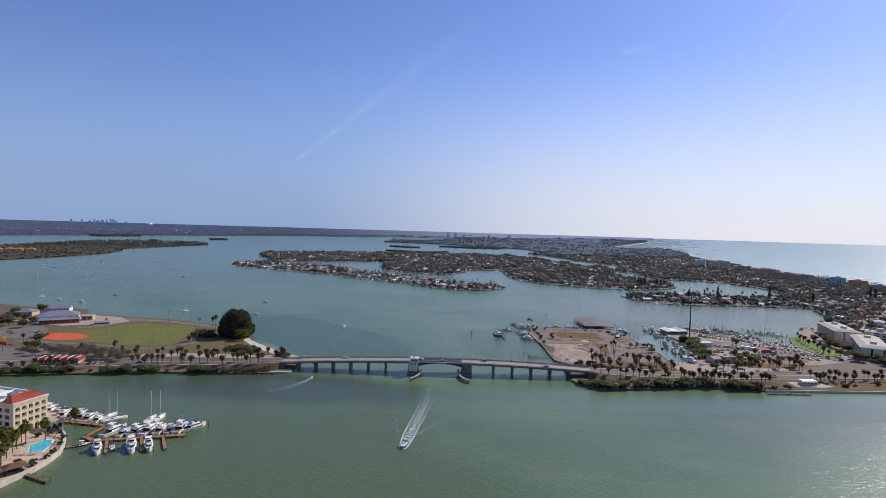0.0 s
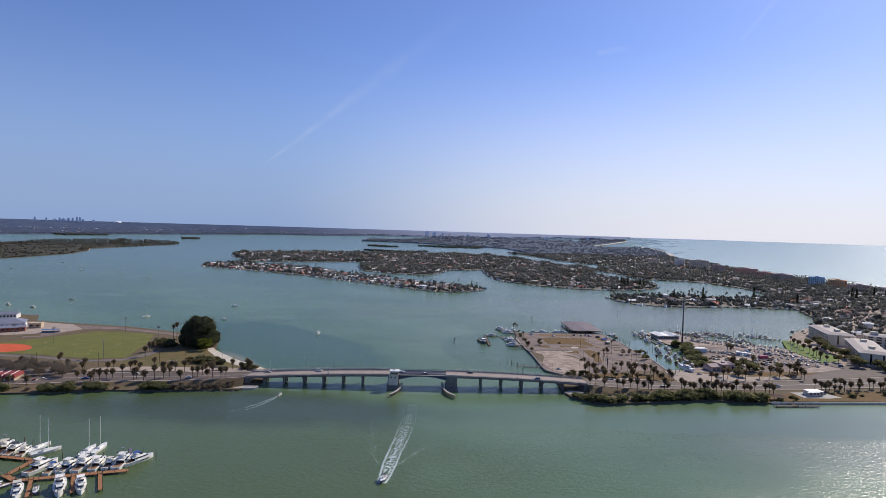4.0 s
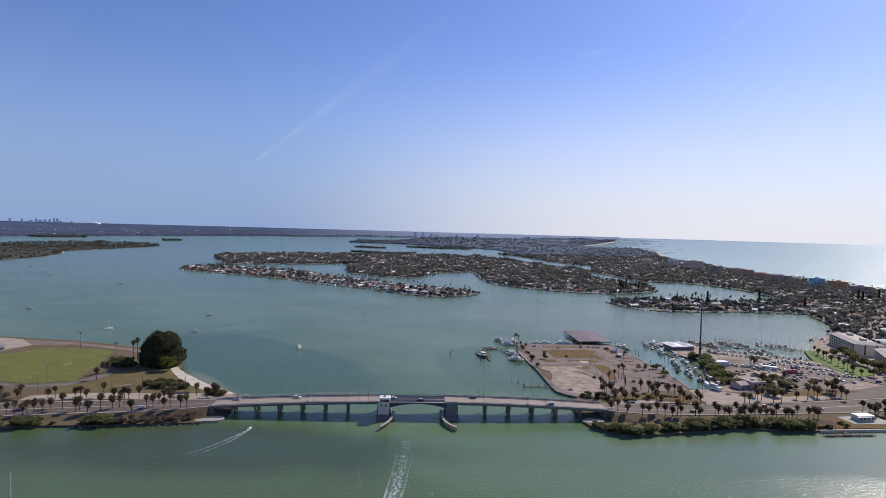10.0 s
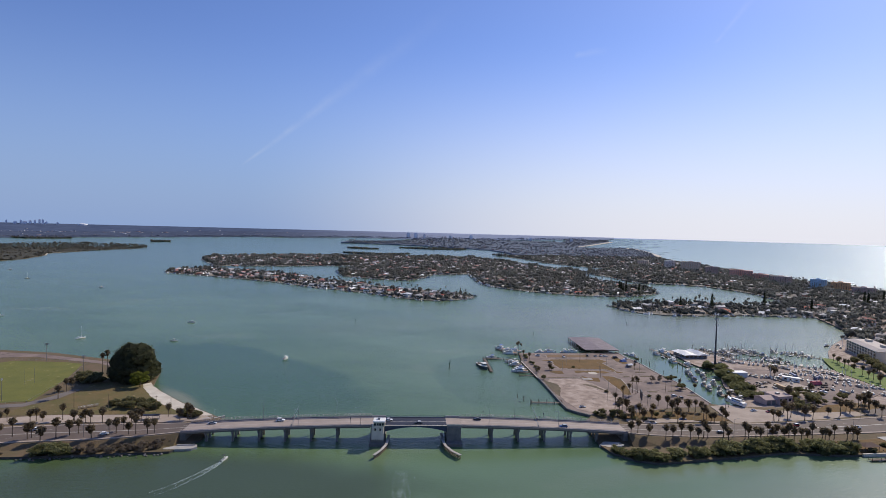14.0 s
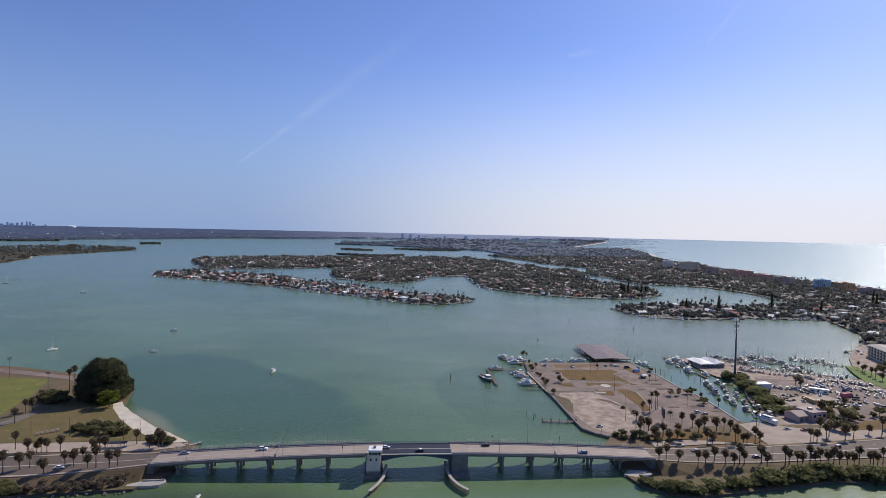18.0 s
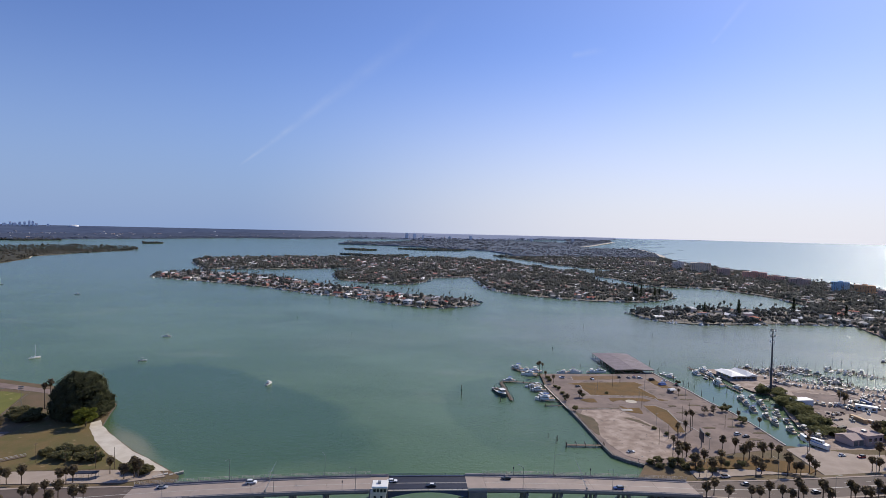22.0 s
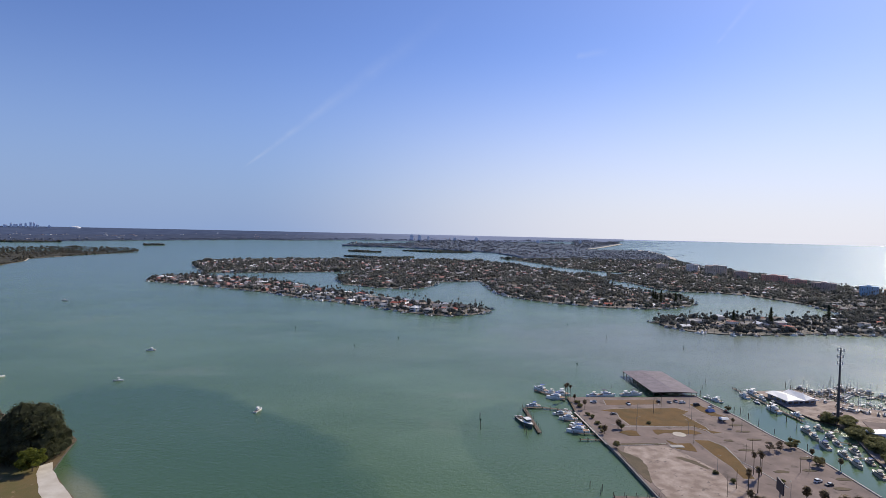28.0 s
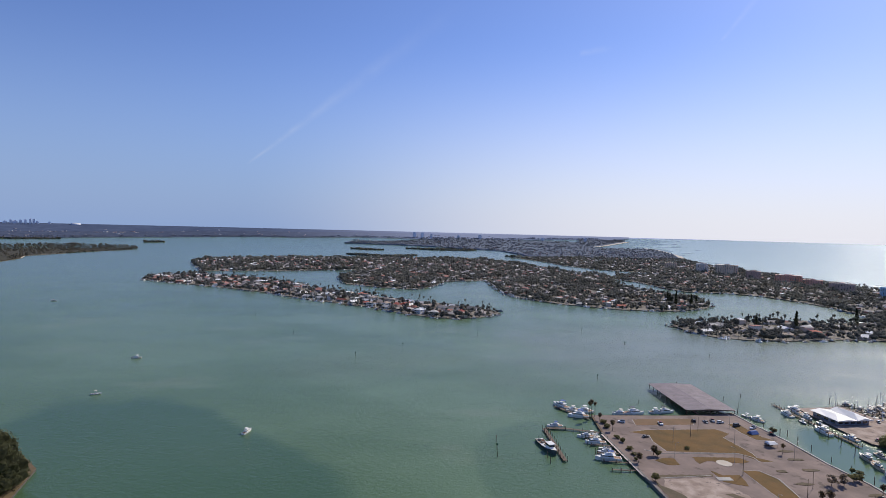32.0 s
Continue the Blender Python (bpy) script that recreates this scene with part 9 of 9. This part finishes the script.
for _ in range(1200):
    a = rng.uniform(town_shore[0][0] + 0.01, town_shore[-1][0] - 0.01)
    r0 = float(np.interp(a, [p[0] for p in town_shore], [p[1] for p in town_shore]))
    r = r0 + 15 + min(900, max(20, (3950 - r0) * (0.42 - a) * 6)) * rng.random() ** 1.2
    if a < 0 and r > r0 + 300:
        continue
    x, y = ring_point(a, r)
    w, d, h = rng.uniform(4, 12), rng.uniform(6, 10), rng.uniform(5, 10)
    z = swell(x, y)
    strew.box(x - w / 2, y - d / 2, z - 3, x + w / 2, y + d / 2, z + h)
setting("far_town_buildings", strew, M_FARBLD, "pale far buildings among the trees", "buildings", kind="stuff")
# concrete painted paler than its own tone to carry the horizon's haze
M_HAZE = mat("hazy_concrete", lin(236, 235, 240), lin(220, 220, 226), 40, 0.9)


def far_tower(a, r, w, h, label="far grey high-rise on the horizon"):
    x, y = ring_point(a, r)
    t = thing("high_rise", x, y, swell(x, y), label, "high-rise", "far high-rises", -math.degrees(a))
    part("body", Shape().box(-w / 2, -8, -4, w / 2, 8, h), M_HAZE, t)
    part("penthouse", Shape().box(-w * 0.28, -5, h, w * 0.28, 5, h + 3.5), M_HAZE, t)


for k, (px, hh, w) in enumerate(((127, 26, 12), (145, 24, 11), (166, 26, 12), (172, 19, 26), (180, 24, 16), (187, 27, 12), (194, 34, 12), (199, 32, 13), (158, 16, 22), (204, 18, 16), (222, 15, 14))):
    far_tower(SKY_BEAR(px), 4640, w, hh)
for px, hh, w in ((793, 40, 26), (807, 38, 26), (822, 30, 16), (868, 24, 22), (905, 30, 26), (1010, 22, 24), (1080, 26, 20)):
    far_tower(SKY_BEAR(px), 4250, w, hh, "far hazy high-rise hotel")
dome_a = SKY_BEAR(262)
dx, dy = ring_point(dome_a, 4640)
dome = thing("stadium_dome", dx, dy, swell(dx, dy), "white tilted stadium dome on the horizon", "stadium")
part("ring_wall", Shape().tube((0, 0, -3), (0, 0, 8), 31, 30, 24), M_HAZE, dome)
ds = Shape()
ds.loft([[(30 * math.cos(q) * math.cos(2 * math.pi * i / 24), 30 * math.cos(q) * math.sin(2 * math.pi * i / 24), 8 + 6 * math.sin(q)) for i in range(24)] for q in (0, 0.35, 0.75, 1.2, 1.5)])
part("roof", ds, M_WHITE, dome)


def far_strip(line, width, material, label):
    """A level strip of sand that follows a far shore."""
    s = Shape()
    for (xa, ya), (xb, yb) in zip(line, line[1:]):
        n = Vector((yb - ya, xa - xb)).normalized() * width
        s.quad(*[(x, y, swell(x, y) + 1.0) for x, y in ((xa, ya), (xa + n.x, ya + n.y), (xb + n.x, yb + n.y), (xb, yb))])
    return setting("far_beach", s, material, label, "beach")


far_strip([(1010, 3424), (1105, 3444), (1216, 3549), (1452, 3799)], 34, M_SAND, "far white sand spit on the gulf")
far_strip([(1288, 2590), (1335, 2700), (1372, 2815), (1425, 3215), (1400, 3330)], 34, M_SAND, "white sand point at the barrier island's end")
far_strip([(-1345, 1690), (-1425, 1820), (-1418, 2040)], 5, M_SAND, "thin pale beach under mangroves")

# ---- boats at anchor, channel marks, passing boats ----
rng = random.Random(41)
anch = [make_sailboat(10, "white sailboat at anchor on the bay", "anchored boats"), make_cruiser(9, "white motorboat at anchor on the bay", "anchored boats"), make_console(7, "small open boat at anchor on the bay", "anchored boats")]
for k, x, y, a in ((1, -117, 191, 75), (1, -282, 376, 200), (2, -253, 263, 20), (0, -354, 268, 60), (0, -627, 356, 60), (0, -831, 603, 70), (1, -996, 866, 20), (1, -580, 331, 160), (1, -535, 316, 170), (1, -538, 400, 20), (1, -1025, 1086, 30), (0, -837, 878, 50), (1, -602, 740, 10), (1, -1070, 915, 40)):
    copy_thing(anch[k], pose(x, y, 0, 0, 0, a))
remove(anch)
mark = thing("channel_marker", 0, 0, 0, "wooden channel marker pile with a small board", "marker", "channel markers")
part("post", Shape().tube((0, 0, -2.5), (0, 0, 4.2), 0.2, 0.18, 6), M_WOOD, mark)
part("board", Shape().box(-0.6, -0.25, 3.0, 0.6, -0.18, 4.2), mat("marker_green", lin(60, 110, 80), None, 1, 0.6), mark)
for x, y in ((-164, 507), (-76, 402), (-246, 627), (202, 561), (38, 168), (-30, 450), (60, 520), (150, 330), (300, 420), (230, 480)):
    copy_thing(mark, pose(x, y, 0, 0, 0, rng.uniform(-30, 30)))
remove([mark])


def make_foam(name, rows, label, density, rng):
    """Churned white water: many small flecks of foam in a wake. rows: x, y, half width, share at the edges, share left of the foam."""
    s = Shape()
    for (xa, ya, wa, ea, da), (xb, yb, wb, eb, db) in zip(rows, rows[1:]):
        d = Vector((xb - xa, yb - ya))
        n = Vector((-d.y, d.x)).normalized()
        for _ in range(int(d.length * density * (da + db) / 2)):
            u = rng.random()
            w, e = wa + (wb - wa) * u, ea + (eb - ea) * u
            p = Vector((xa, ya)) + d * u
            lace = noise.noise((p.x * 0.25, p.y * 0.45, 3.0)) * 0.18
            if rng.random() < e:
                off = rng.choice((-1, 1)) * w * (0.86 + lace + rng.gauss(0, 0.06))
            else:
                off = rng.gauss(0, 0.36) * w
                if noise.noise((p.x * 0.5 + off * 0.7, p.y * 0.6, 9.0)) < -0.05:
                    continue
            p = p + n * off
            r = rng.uniform(0.05, 0.15)
            s.add(Shape().blob((0, 0, 0), (r * rng.uniform(1.2, 3.0), r, 0.07), rng, 0.3, 0), Matrix.Translation((p.x, p.y, 0.02)) @ Matrix.Rotation(math.atan2(d.y, d.x) + rng.gauss(0, 0.6), 4, "Z"))
    return setting(name, s, M_FOAM, label, "wake", kind="stuff")


M_FOAM = mat("foam", lin(226, 232, 228), lin(196, 208, 202), 1.0, 0.8)
make_foam("boat_wake", [(-5.6, -169, 2.0, 0.6, 1.6), (-5, -163, 3.0, 0.5, 1.5), (-4, -150, 3.8, 0.34, 1.05), (-2.5, -132, 4.0, 0.25, 0.65), (0, -112, 4.6, 0.15, 0.38), (1.5, -92, 4.8, 0.1, 0.18), (2.5, -72, 5.2, 0.1, 0.07), (3, -50, 5.8, 0.0, 0.01)], "white foaming wake behind a speeding motorboat", 270, rng)
make_foam("bow_wave", [(-1.5, -152, 1.2, 0.0, 0.5), (4, -141, 2.2, 0.0, 0.3), (12, -127, 3.4, 0.0, 0.2), (22, -110, 4.6, 0.0, 0.04)], "faint broken bow wave spreading from a motorboat", 22, rng)
make_foam("bow_wave", [(-10, -150, 1.6, 0.0, 0.2), (-14, -132, 2.8, 0.0, 0.2), (-18, -110, 4.2, 0.0, 0.12), (-22, -84, 5.4, 0.0, 0.03)], "faint broken bow wave spreading from a motorboat", 22, rng)
make_foam("boat_wake", [(-94, -39, 0.8, 0.4, 1.0), (-96, -46, 1.4, 0.6, 0.8), (-100, -56, 2.0, 0.85, 0.5), (-106, -67, 2.4, 0.9, 0.22), (-113, -76, 2.8, 0.9, 0.05)], "thin white wake of a small skiff", 44, rng)
runner = make_console(9, "white motorboat speeding over the bay", "", )
runner.matrix_basis = pose(-5.3, -166, 0.1, 0, -4, 262)
skiff = make_console(5.5, "small white skiff under way", "")
skiff.matrix_basis = pose(-93.5, -37.5, 0.05, 0, -3, 72)

remove(palms + bush + mang + oaks + tall + hp + hb + [pile])
